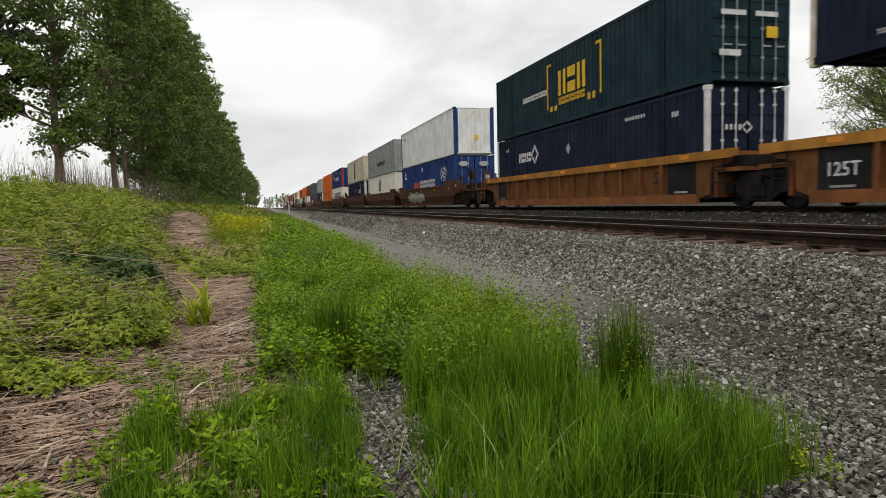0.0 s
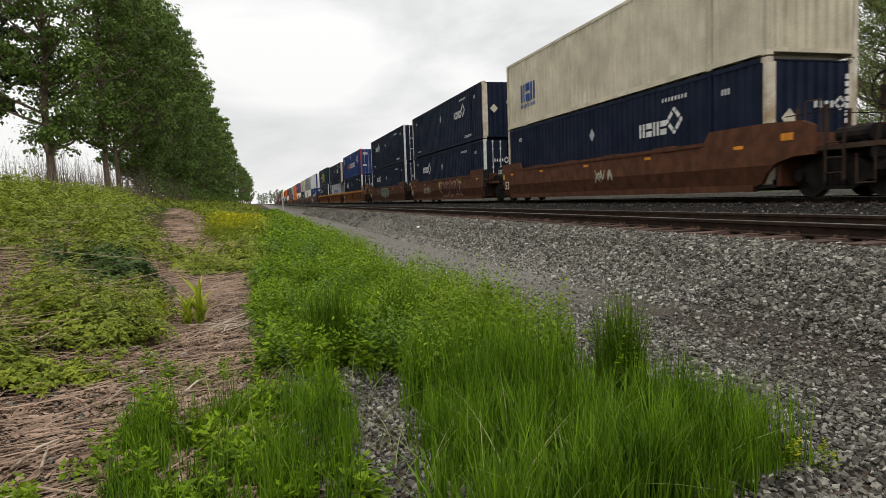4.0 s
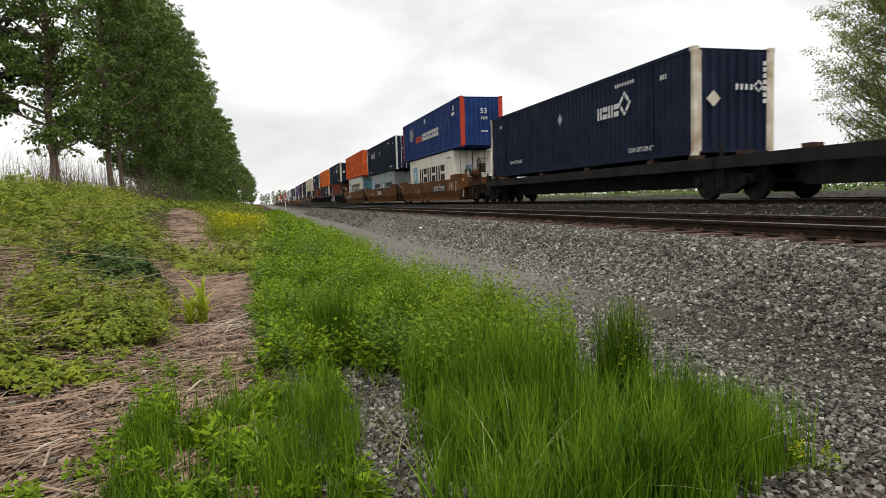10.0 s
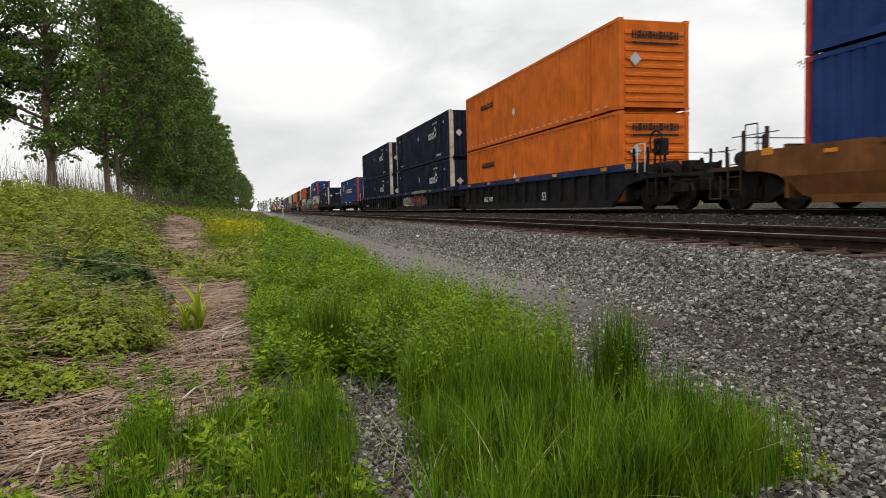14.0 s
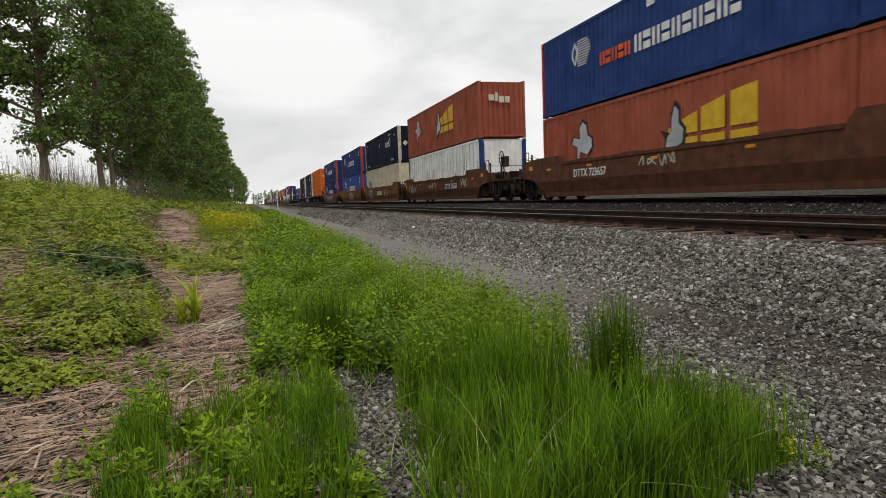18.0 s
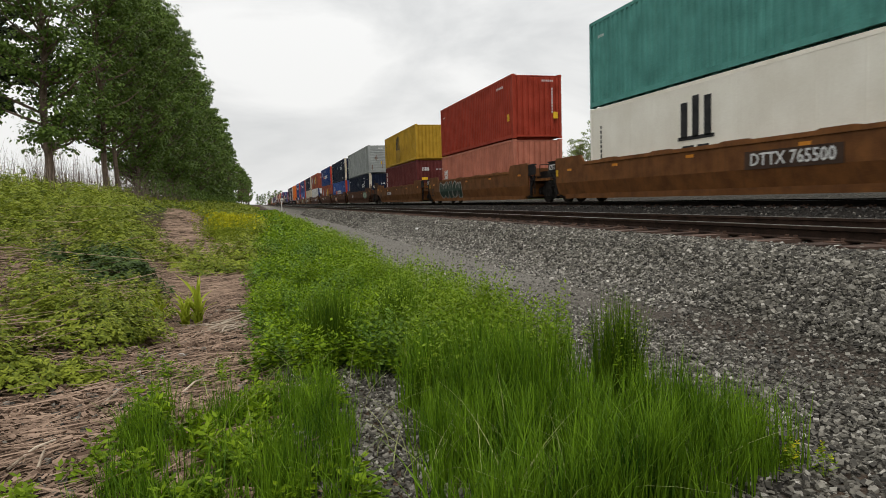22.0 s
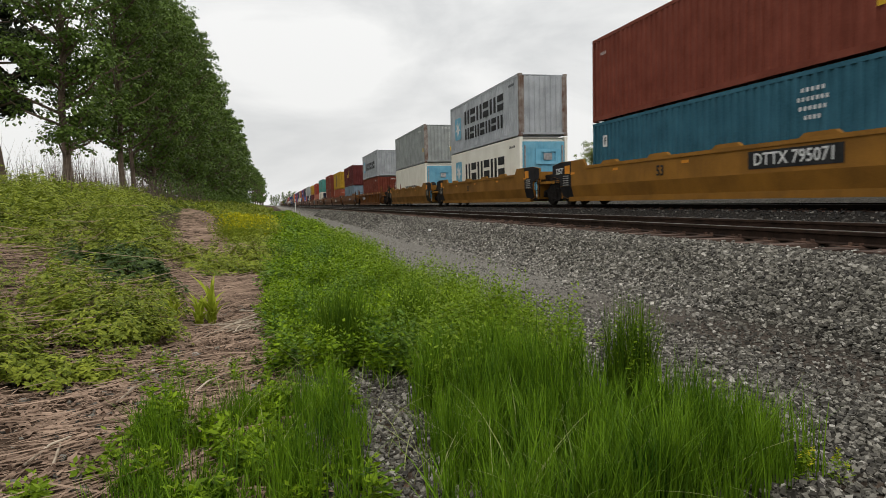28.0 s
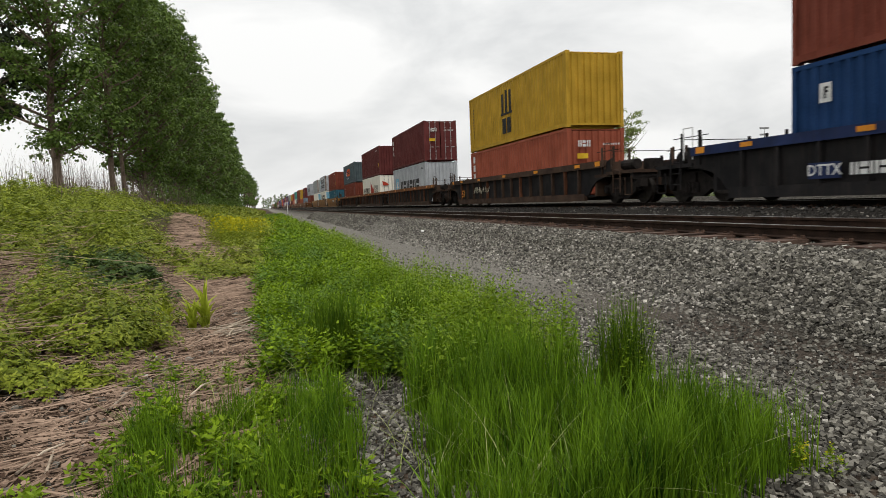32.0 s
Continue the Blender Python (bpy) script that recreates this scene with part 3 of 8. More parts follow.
def marks(t, logo, L, W, H, x, near_end):
    """Painted signs of one container, drawn as plain shapes, on its near side and trailing end."""
    f, e = x - 0.005, -L / 2 - 0.052
    sd = lambda y, z: side_of(f, y, z)
    en = lambda xx, z: end_of(xx, e, z)
    if logo in ("rhomb", "rhomb_bold"):
        if near_end != "door":
            decal(t, "wordmark", blocks(4, 1.45, 0.40, 0.25), W_PAINT, sd(-3.55, H * 0.60))
            decal(t, "emblem", diamond(0.38), W_PAINT, sd(-4.6, H * 0.65))
        else:
            decal(t, "wordmark", blocks(4, 1.45, 0.40, 0.25), W_PAINT, sd(4.45, H * 0.66))
            decal(t, "emblem", diamond(0.40), W_PAINT, sd(3.35, H * 0.68))
        decal(t, "placard", [[(0, -0.22), (0.19, 0), (0, 0.22), (-0.19, 0)]], LGREY, sd(0.1, H * 0.67))
        write("TOP LIFT ONLY", 0.20, W_PAINT, t, sd(-5.5, 0.36))
        write("TOP LIFT ONLY", 0.14, W_PAINT, t, sd(6.0, 0.34)) if logo == "rhomb" else write("TOP LIFT ONLY", 0.21, W_PAINT, t, sd(4.75, 0.60))
        decal(t, "code_bar", blocks(3, 0.35, 0.16), W_PAINT, sd(-6.7, H * 0.80))
        decal(t, "code_bar", blocks(8, 1.2, 0.12), W_PAINT, sd(-4.6, H * 0.86))
        decal(t, "code_bar", blocks(3, 0.35, 0.16), W_PAINT, sd(6.6, H * 0.82))
        if near_end != "door":
            decal(t, "wordmark", blocks(4, 0.62, 0.17), W_PAINT, en(0.25, H * 0.63))
            decal(t, "emblem", diamond(0.17), W_PAINT, en(0.72, H * 0.64))
            decal(t, "code_bar", [rect(-0.05, i * 0.17, 0.05, i * 0.17 + 0.12) for i in range(7)], W_PAINT, en(0.92, H * 0.48))
            decal(t, "placard", [[(0, -0.22), (0.22, 0), (0, 0.22), (-0.22, 0)]], P_PAINT, en(-0.72, H * 0.52))
        else:
            decal(t, "wordmark", blocks(4, 0.55, 0.16), W_PAINT, end_of(-0.55, e - 0.03, H * 0.62))
            decal(t, "emblem", diamond(0.17), W_PAINT, end_of(-0.12, e - 0.03, H * 0.62))
    elif logo == "bracketed":
        decal(t, "wordmark", blocks(3, 2.4, 0.95, 0.0), Y_PAINT, sd(-0.2, H * 0.55))
        decal(t, "wordmark", blocks(10, 2.2, 0.28, 0.3), Y_PAINT, sd(-0.2, H * 0.31))
        decal(t, "bracket", [rect(-2.2, -0.9, -2.08, 0.9), rect(-2.08, 0.8, -1.8, 0.9), rect(2.2, -0.9, 2.32, 0.9), rect(1.9, 0.8, 2.2, 0.9), rect(-1.9, -1.0, -1.65, -0.8), rect(-1.5, -1.0, -1.25, -0.8), rect(1.3, -1.0, 1.5, -0.75), rect(1.65, -1.0, 1.85, -0.75)], Y_PAINT, sd(-0.2, H * 0.55))
        decal(t, "wordmark", blocks(13, 2.6, 0.22, 0.35), W_PAINT, sd(3.3, H * 0.5))
        decal(t, "wordmark", blocks(3, 0.95, 0.3, 0.12), Y_PAINT, end_of(-0.4, e - 0.05, H - 0.35))
        decal(t, "placard", [rect(0.45, 1.2, 0.8, 1.5)], Y_PAINT, end_of(0, e - 0.05, 0))
        decal(t, "code_bar", [rect(-1.0, 0.7, -0.35, 0.86), rect(-0.95, 1.75, -0.2, 1.88), rect(0.1, 1.75, 0.8, 1.88)], W_PAINT, end_of(0, e - 0.05, 0))
    elif logo == "blue_mark":
        decal(t, "wordmark", blocks(3, 1.6, 0.75, 0.12), B_PAINT, sd(L / 2 - 2.4, H * 0.48))
        decal(t, "wordmark", blocks(10, 1.6, 0.14, 0.3), B_PAINT, sd(L / 2 - 2.4, H * 0.29))
        decal(t, "wordmark", blocks(3, 1.05, 0.42, 0.12), B_PAINT, en(0.1, H * 0.62))
        decal(t, "wordmark", blocks(10, 1.05, 0.1, 0.3), B_PAINT, en(0.1, H * 0.52))
    elif logo == "stripes":
        decal(t, "wordmark", blocks(5, 1.9, 0.42, 0.1), ROR, sd(2.6, H * 0.48))
        decal(t, "wordmark", blocks(10, 4.6, 0.52, 0.1), W_PAINT, sd(-0.8, H * 0.49))
        decal(t, "emblem", [rect(-0.1 + 0.02 * abs(i - 5), i * 0.085 - 0.46, 0.95 - 0.06 * abs(i - 6), i * 0.085 - 0.425) for i in range(11)], W_PAINT, sd(5.05 if near_end != "door" else -5.3, H * 0.66))
        decal(t, "emblem", [[(0, -0.42), (0.23, -0.10), (0.23, 0.10), (0, 0.42), (-0.23, 0.10), (-0.23, -0.10)]], W_PAINT, side_of(f - 0.004, 5.25 if near_end != "door" else -4.95, H * 0.66))
        decal(t, "emblem", [[(0, -0.28), (0.07, -0.06), (0.10, 0.06), (0, 0.28), (-0.12, 0.06), (-0.12, -0.06)]], BLUE, side_of(f - 0.008, 5.25 if near_end != "door" else -4.95, H * 0.66))
        decal(t, "placard", [rect(-0.2, -0.12, 0.2, 0.2)], W_PAINT, sd(0.6, H * 0.84))
        decal(t, "code_bar", [rect(-0.32, 0, 0.32, 0.18), rect(-0.05, 0.3, 0.05, 0.55)], W_PAINT, sd(-6.5 if near_end != "door" else 6.5, H * 0.68))
        write("53", 0.42, W_PAINT, t, sd(-6.6 if near_end != "door" else 6.6, H * 0.82))
        if near_end != "door":
            write("53", 0.42, W_PAINT, t, en(0.1, H * 0.70))
            decal(t, "code_bar", blocks(4, 0.42, 0.17, 0.12), W_PAINT, en(0.12, H * 0.56))
            decal(t, "code_bar", blocks(4, 0.42, 0.09, 0.12), W_PAINT, en(0.12, H * 0.30))
        else:
            for dx in (-0.75, 0.55):
                decal(t, "emblem", [[(0.34 * math.cos(a * math.pi / 3), 0.17 * math.sin(a * math.pi / 3)) for a in range(6)]], LGREY, end_of(dx, e - 0.04, H * 0.82))
            decal(t, "placard", [rect(-1.05, 0.95, -0.65, 1.12), rect(0.5, 0.45, 0.95, 0.62), rect(0.55, 0.95, 1.05, 1.05), rect(0.6, 1.45, 0.9, 1.7)], W_PAINT, end_of(0, e - 0.04, 0))
    elif logo in ("star", "star_low", "star_two_lines"):
        k = K_PAINT
        y0 = L / 2 - 1.75 if L > 7 else L / 2 - 1.0
        decal(t, "emblem_panel", [[(x_ * 0.66, y_ * 0.66) for x_, y_ in ((-0.8, -1), (0.8, -1), (0.95, -0.93), (1, -0.8), (1, 0.8), (0.93, 0.95), (0.8, 1), (-0.8, 1), (-0.95, 0.93), (-1, 0.8), (-1, -0.8), (-0.93, -0.95))]], SKY_PAINT, sd(y0, H * (0.585 if logo == "star" else 0.5)))
        decal(t, "emblem", [star(0.58, 0.22)], W_PAINT, side_of(f - 0.005, y0, H * (0.585 if logo == "star" else 0.5)))
        decal(t, "wordmark", blocks(6, L * 0.58 if L > 7 else 3.2, 0.98 if logo == "star" else 0.8, 0.3), k, sd(-0.55, H * {"star": 0.57, "star_low": 0.48, "star_two_lines": 0.66}[logo]))
        if logo == "star_two_lines":
            decal(t, "wordmark", blocks(7, 6.8, 0.66, 0.3), k, sd(-0.5, H * 0.33))
        decal(t, "code_bar", blocks(6, 0.8, 0.12), k, sd(-L / 2 + 1.0, H * 0.86))
        if near_end == "reefer_door":
            for dx in (-0.3, 0.38):
                decal(t, "emblem_panel", [rect(-0.17, -0.17, 0.17, 0.17)], SKY_PAINT, end_of(dx, e - 0.06, H * 0.62))
                decal(t, "emblem", [star(0.14, 0.055)], W_PAINT, end_of(dx, e - 0.066, H * 0.62))
            decal(t, "code_bar", blocks(7, 0.7, 0.09), K_PAINT, end_of(0.62, e - 0.06, H * 0.80))
            decal(t, "code_bar", blocks(4, 0.4, 0.09), K_PAINT, end_of(0.62, e - 0.06, H * 0.74))
    elif logo == "three_bars":
        decal(t, "emblem", [rect(-0.62, -0.5, -0.34, 0.46), rect(-0.13, -0.5, 0.15, 0.60), rect(0.36, -0.5, 0.64, 0.54), rect(-0.74, -0.56, 0.76, -0.46)], K_PAINT, sd(0.35, H * 0.66))
        decal(t, "emblem" if H > 2.7 else "repainted_patch", [rect(-0.56, -0.36, -0.06, 0.36), rect(0.08, -0.36, 0.56, 0.36)] if H > 2.7 else [rect(-0.9, -0.62, 0.85, 0.46)], K_PAINT if H > 2.7 else OLD_MUSTARD, sd(0.35, H * 0.29))
        decal(t, "code_bar", [rect(0, i * 0.16, 0.09, i * 0.16 + 0.11) for i in range(10)], K_PAINT, sd(L / 2 - 0.7, H * 0.25))
    elif logo == "short_word":
        decal(t, "wordmark", [rect(-0.16, i * 0.46, 0.16, i * 0.46 + 0.34) for i in range(3)], W_PAINT, sd(L / 2 - 0.62, H * 0.42))
        decal(t, "wordmark", blocks(3, 0.55, 0.24, 0.15), W_PAINT, end_of(-0.55, e - 0.03, H * 0.77))
        decal(t, "code_bar", blocks(7, 0.75, 0.08), W_PAINT, end_of(0.6, e - 0.03, H * 0.76))
        decal(t, "placard", [rect(-0.85, 1.42, -0.4, 1.62)], Y_PAINT, end_of(0, e - 0.03, 0))
    elif logo == "tall_word":
        decal(t, "wordmark", [rect(-0.13, i * 0.33, 0.13, i * 0.33 + 0.23) for i in range(6)], W_PAINT, sd(L / 2 - 0.95, H * 0.18))
        decal(t, "code_bar", [rect(0, i * 0.13, 0.06, i * 0.13 + 0.09) for i in range(11)], S_PAINT, sd(-L / 2 + 0.9, H * 0.34))
        decal(t, "code_bar", [rect(0, i * 0.13, 0.06, i * 0.13 + 0.09) for i in range(7)], S_PAINT, sd(-L / 2 + 0.5, H * 0.5))
        if near_end == "door":
            decal(t, "placard", [[(0, -0.24), (0.17, 0), (0, 0.24), (-0.17, 0)]], W_PAINT, end_of(-0.28, e - 0.06, H * 0.66))
            decal(t, "code_bar", blocks(6, 0.6, 0.10), W_PAINT, end_of(-0.72, e - 0.06, H * 0.72))
            decal(t, "code_bar", blocks(7, 0.62, 0.10), W_PAINT, end_of(0.62, e - 0.06, H * 0.76))
            decal(t, "code_bar", blocks(3, 0.3, 0.08), W_PAINT, end_of(0.72, e - 0.06, H * 0.70))
    elif logo == "dark_panel":
        decal(t, "emblem_panel", [rect(-0.62, -0.26, 0.62, 0.26)], SLATE, sd(L / 2 - 1.5, H * 0.70))
        decal(t, "emblem", [[(-0.55, -0.2), (-0.45, -0.2), (-0.2, 0.2), (-0.3, 0.2)], [(-0.1, -0.2), (-0.02, -0.2), (-0.02, 0.2), (-0.1, 0.2)], [(0.15, -0.2), (0.23, -0.2), (0.23, 0.2), (0.15, 0.2)], [(0.3, 0.2), (0.38, 0.2), (0.56, -0.2), (0.48, -0.2)]], BGREY, side_of(f - 0.005, L / 2 - 1.5, H * 0.70))
        decal(t, "code_bar", blocks(12, 1.1, 0.1), K_PAINT, sd(L / 2 - 1.5, H * 0.58))
        decal(t, "patch", [[(-0.2, -0.25), (0.18, -0.22), (0.24, 0.1), (0.1, 0.28), (-0.16, 0.24), (-0.25, 0.0)]], SLATE, sd(-0.8, H * 0.66))
    elif logo == "blue_word":
        decal(t, "wordmark", blocks(5, 5.6, 0.9, 0.2), B_PAINT, sd(-0.3, H * 0.50))
        decal(t, "code_bar", blocks(6, 0.8, 0.16), K_PAINT, sd(3.6, H * 0.72))
    elif logo == "yellow_word":
        decal(t, "wordmark", blocks(4, 1.5, 0.42, 0.25), Y_PAINT, sd(0.8, H * 0.52))
        decal(t, "emblem", [[(-0.2, -0.4), (0.1, -0.5), (0.25, -0.05), (0.36, 0.5), (0.15, 0.6), (-0.07, 0.36), (-0.14, 0.07), (-0.3, 0.14)]], Y_PAINT, sd(-0.6, H * 0.6))
    elif logo == "two_panels":
        decal(t, "emblem_panel", [rect(-2.3, -0.46, -1.1, 0.46)], BLUE, sd(0.9, H * 0.53))
        decal(t, "emblem_panel", [rect(-1.09, -0.42, 2.1, 0.55)], ROR, sd(0.9, H * 0.55))
        decal(t, "wordmark", blocks(8, 2.6, 0.42, 0.3), K_PAINT, side_of(f - 0.005, 0.4, H * 0.57))
        decal(t, "wordmark", blocks(3, 0.9, 0.5, 0.3), W_PAINT, side_of(f - 0.005, 2.6, H * 0.52))
        decal(t, "wordmark", blocks(12, 2.2, 0.16, 0.3), W_PAINT, sd(1.0, H * 0.28))
    elif logo == "red_sail":
        decal(t, "wordmark", [rect(i * 0.33 - 2.3, -0.36, i * 0.33 - 2.22 + 0.05 * (i % 3), 0.36) for i in range(14)], K_PAINT, sd(3.0, H * 0.50))
        decal(t, "wordmark", [rect(i * 0.36 - 1.1, -0.42, i * 0.36 - 1.0 + 0.05 * (i % 2), 0.42) for i in range(7)], K_PAINT, sd(-3.3, H * 0.53))
        decal(t, "emblem", [[(-0.9, -0.6), (0.7, -0.6), (0.4, -0.1), (-0.2, 0.25), (-1.0, 0.6)], [(0.5, -0.6), (1.2, -0.6), (0.9, 0.0), (0.75, -0.1)]], R_PAINT, sd(-0.9, H * 0.62))
        decal(t, "emblem", [[(-0.35, -0.2), (0.3, -0.2), (0.1, 0.05), (-0.4, 0.25)]], R_PAINT, end_of(-0.6, e - 0.03, H * 0.7))
    elif logo == "white_word":
        decal(t, "wordmark", blocks(3, 0.75, 0.6, 0.15), W_PAINT, sd(L / 2 - 0.9, H * 0.55))
    elif logo == "window":
        decal(t, "emblem", [[(x0, -0.42 - 0.0 * x0), (x0 + w_, -0.42), (x0 + w_, -0.05), (x0, -0.05)] for x0, w_ in ((-1.7, 0.4), (-1.2, 0.75), (-0.3, 0.9), (0.8, 0.9))]
              + [[(x0, 0.06), (x0 + w_, 0.06), (x0 + w_, h1), (x0, h0)] for x0, w_, h0, h1 in ((-1.7, 0.4, 0.25, 0.36), (-1.2, 0.75, 0.42, 0.6), (-0.3, 0.9, 0.66, 0.85), (0.8, 0.9, 0.9, 1.0))], Y_PAINT, sd(-1.9, H * 0.48))
        decal(t, "graffiti", [[(-0.55, -0.75), (0.1, -0.5), (0.5, -0.35), (0.55, 0.1), (0.3, 0.35), (0.3, 0.7), (0.05, 0.9), (-0.15, 0.5), (-0.15, 0.0), (-0.65, 0.15), (-0.4, -0.15)]], K_PAINT, side_of(f - 0.002, -0.45, H * 0.52))
        decal(t, "graffiti", [[(-0.42, -0.6), (0.05, -0.4), (0.38, -0.28), (0.42, 0.08), (0.22, 0.26), (0.22, 0.58), (0.05, 0.74), (-0.08, 0.42), (-0.1, 0.06), (-0.3, -0.1)]], LGREY, side_of(f - 0.007, -0.45, H * 0.52))
        ghost = [(-0.55, -0.85), (-0.2, -0.15), (0.35, -0.3), (0.75, 0.0), (0.7, 0.32), (0.4, 0.45), (0.3, 0.85), (0.0, 1.0), (-0.25, 0.8), (-0.2, 0.35), (-0.75, 0.45), (-0.95, 0.2), (-0.45, 0.05)]
        decal(t, "graffiti", [ghost], K_PAINT, sd(L / 2 - 3.3, H * 0.53))
        decal(t, "graffiti", [[(x_ * 0.86, y_ * 0.88) for x_, y_ in ghost]], LGREY, side_of(f - 0.005, L / 2 - 3.3, H * 0.53))
        decal(t, "emblem", [rect(-0.2, 0, 0.1, 0.32), rect(0.15, 0, 0.4, 0.32), rect(-0.75, 0.1, -0.45, 0.4), rect(-0.4, 0.06, -0.25, 0.5)], P_PAINT, end_of(0, e - 0.02, H * 0.62))
    elif logo == "dark_word":
        decal(t, "wordmark", blocks(9, 1.9, 0.22, 0.25), K_PAINT, sd(4.6, H * 0.7))
        decal(t, "code_bar", [rect(-0.95, -0.2, 0.95, -0.15)], K_PAINT, sd(4.6, H * 0.72))
        decal(t, "wordmark", blocks(9, 1.75, 0.24, 0.2), K_PAINT, en(0.0, H * 0.82))
        decal(t, "code_bar", [rect(-0.85, -0.06, 0.85, 0.0)], K_PAINT, en(0.0, H * 0.74))
        decal(t, "placard", [[(0, -0.2), (0.2, 0), (0, 0.2), (-0.2, 0)]], W_PAINT, sd(1.0, H * 0.42))
        decal(t, "placard", [[(0, -0.22), (0.22, 0), (0, 0.22), (-0.22, 0)]], LGREY, end_of(-0.75, e - 0.02, H * 0.55))
        decal(t, "reflective_stripe", [rect(i * 0.62 - L / 2 + 0.3, -0.022, i * 0.62 - L / 2 + 0.55, 0.022) for i in range(int(L * 1.58))], P_PAINT, sd(0, 0.20))
    elif logo == "long_word":
        decal(t, "wordmark", blocks(9, 4.6, 0.36, 0.35), K_PAINT, sd(-0.6, H * 0.40))
        decal(t, "emblem", [[(-0.3, -0.4), (0.4, -0.4), (0.3, 0.2), (0, 0.5), (-0.1, 0.1)]], RUST, sd(L / 2 - 2.0, H * 0.42))
    elif logo == "grey":
        decal(t, "code_bar", blocks(7, 1.0, 0.18), K_PAINT, sd(L / 2 - 1.4, H * 0.8))
        decal(t, "placard", [rect(-0.1, 0.9, 0.15, 1.2)], Y_PAINT, en(0.1, 0))
        decal(t, "code_bar", blocks(5, 0.5, 0.16), W_PAINT, en(0.0, H * 0.88))
        if near_end == "louvre":
            decal(t, "rust_run", [[(0.82, 1.5), (0.90, 1.5), (0.93, 2.3), (0.86, 2.55), (0.80, 2.2)], [(-0.5, 1.25), (-0.44, 1.3), (-0.40, 1.85), (-0.48, 1.9)], [(0.10, 0.45), (0.20, 0.5), (0.22, 1.3), (0.12, 1.25)], [(-1.0, 0.3), (-0.9, 0.32), (-0.88, 0.9), (-0.98, 0.8)]], RUSTY, end_of(0, e - 0.012, 0))
            decal(t, "placard", [[(0, -0.2), (0.2, 0), (0, 0.2), (-0.2, 0)]], RUSTY, end_of(-0.5, e - 0.016, H * 0.53))
    elif logo == "jointed":
        decal(t, "panel_joint", [rect(i * 0.61 - 7.6, 0.2, i * 0.61 - 7.575, H - 0.12) for i in range(26)], SLATE, sd(0, 0))
        decal(t, "stain", [[(-0.22, -0.2), (-0.05, -0.16), (-0.1, 0.22), (-0.2, 0.2)], [(0.05, -0.1), (0.16, -0.2), (0.2, 0.1), (0.1, 0.24)]], PINK, sd(-3.9, H * 0.40))
        decal(t, "stain", [[(-0.2, -0.3), (0.2, -0.3), (0.2, 0.3), (-0.2, 0.3)]], CREAM, sd(1.2, H * 0.5))
        decal(t, "code_bar", [rect(0, i * 0.16, 0.09, i * 0.16 + 0.11) for i in range(6)], K_PAINT, sd(-5.4, H * 0.5))
    elif logo == "blank":
        decal(t, "code_bar", blocks(7, 0.9, 0.12), W_PAINT, sd(-L / 2 + 1.6, H * 0.86))
        decal(t, "code_bar", blocks(4, 0.4, 0.1), W_PAINT, sd(L / 2 - 0.8, H * 0.80))
        decal(t, "sticker", [rect(-0.13, -0.16, 0.13, 0.16)], Y_PAINT, sd(-L / 2 + 0.55, H * 0.34))
        decal(t, "sticker", [rect(-0.11, -0.15, 0.11, 0.15)], Y_PAINT, en(W * 0.36, H * 0.36))
        decal(t, "code_bar", [rect(0, i * 0.13, 0.06, i * 0.13 + 0.09) for i in range(9)], W_PAINT, en(W * 0.28, H * 0.40))
        decal(t, "code_bar", blocks(6, 0.6, 0.1), W_PAINT, en(W * 0.2, H * 0.90))
    elif logo == "p":
        decal(t, "placard", [rect(-0.15, -0.20, 0.15, 0.20)], W_PAINT, sd(L / 2 - 0.9, H * 0.74))
        decal(t, "code_bar", [rect(-0.03, -0.12, 0.02, 0.12), rect(0.02, 0.0, 0.08, 0.04), rect(0.02, 0.08, 0.08, 0.12)], K_PAINT, side_of(f - 0.005, L / 2 - 0.9, H * 0.74))
        for k in range(4):
            decal(t, "code_bar", blocks((5, 7, 6, 4)[k], (0.7, 0.9, 0.8, 0.5)[k], 0.1), W_PAINT, sd(-L / 2 + 2.2, H * 0.84 - 0.2 * k))


COLOUR_NAMES = {}
for m_, c_ in ((NAVY, "navy blue"), (DTEAL, "dark teal"), (BLUE, "bright blue"), (BLUE2, "faded blue"), (BLUE3, "worn blue"), (ORANGE, "orange"), (RUST2, "orange-brown"), (ROR, "red-orange"), (RUST, "red-brown"), (MAROON, "maroon"),
               (WHITE, "dirty white"), (OLD_WHITE, "stained white"), (CREAM, "cream"), (GREY, "grey"), (LGREY, "light grey"), (TEAL, "teal green"), (YELLOW, "mustard yellow"), (PINK, "salmon pink"), (RED, "red"),
               (SLATE, "slate grey"), (BGREY, "blue-grey"), (TBLUE, "petrol blue"), (WBLUE, "deep blue")):
    COLOUR_NAMES[m_.name] = c_


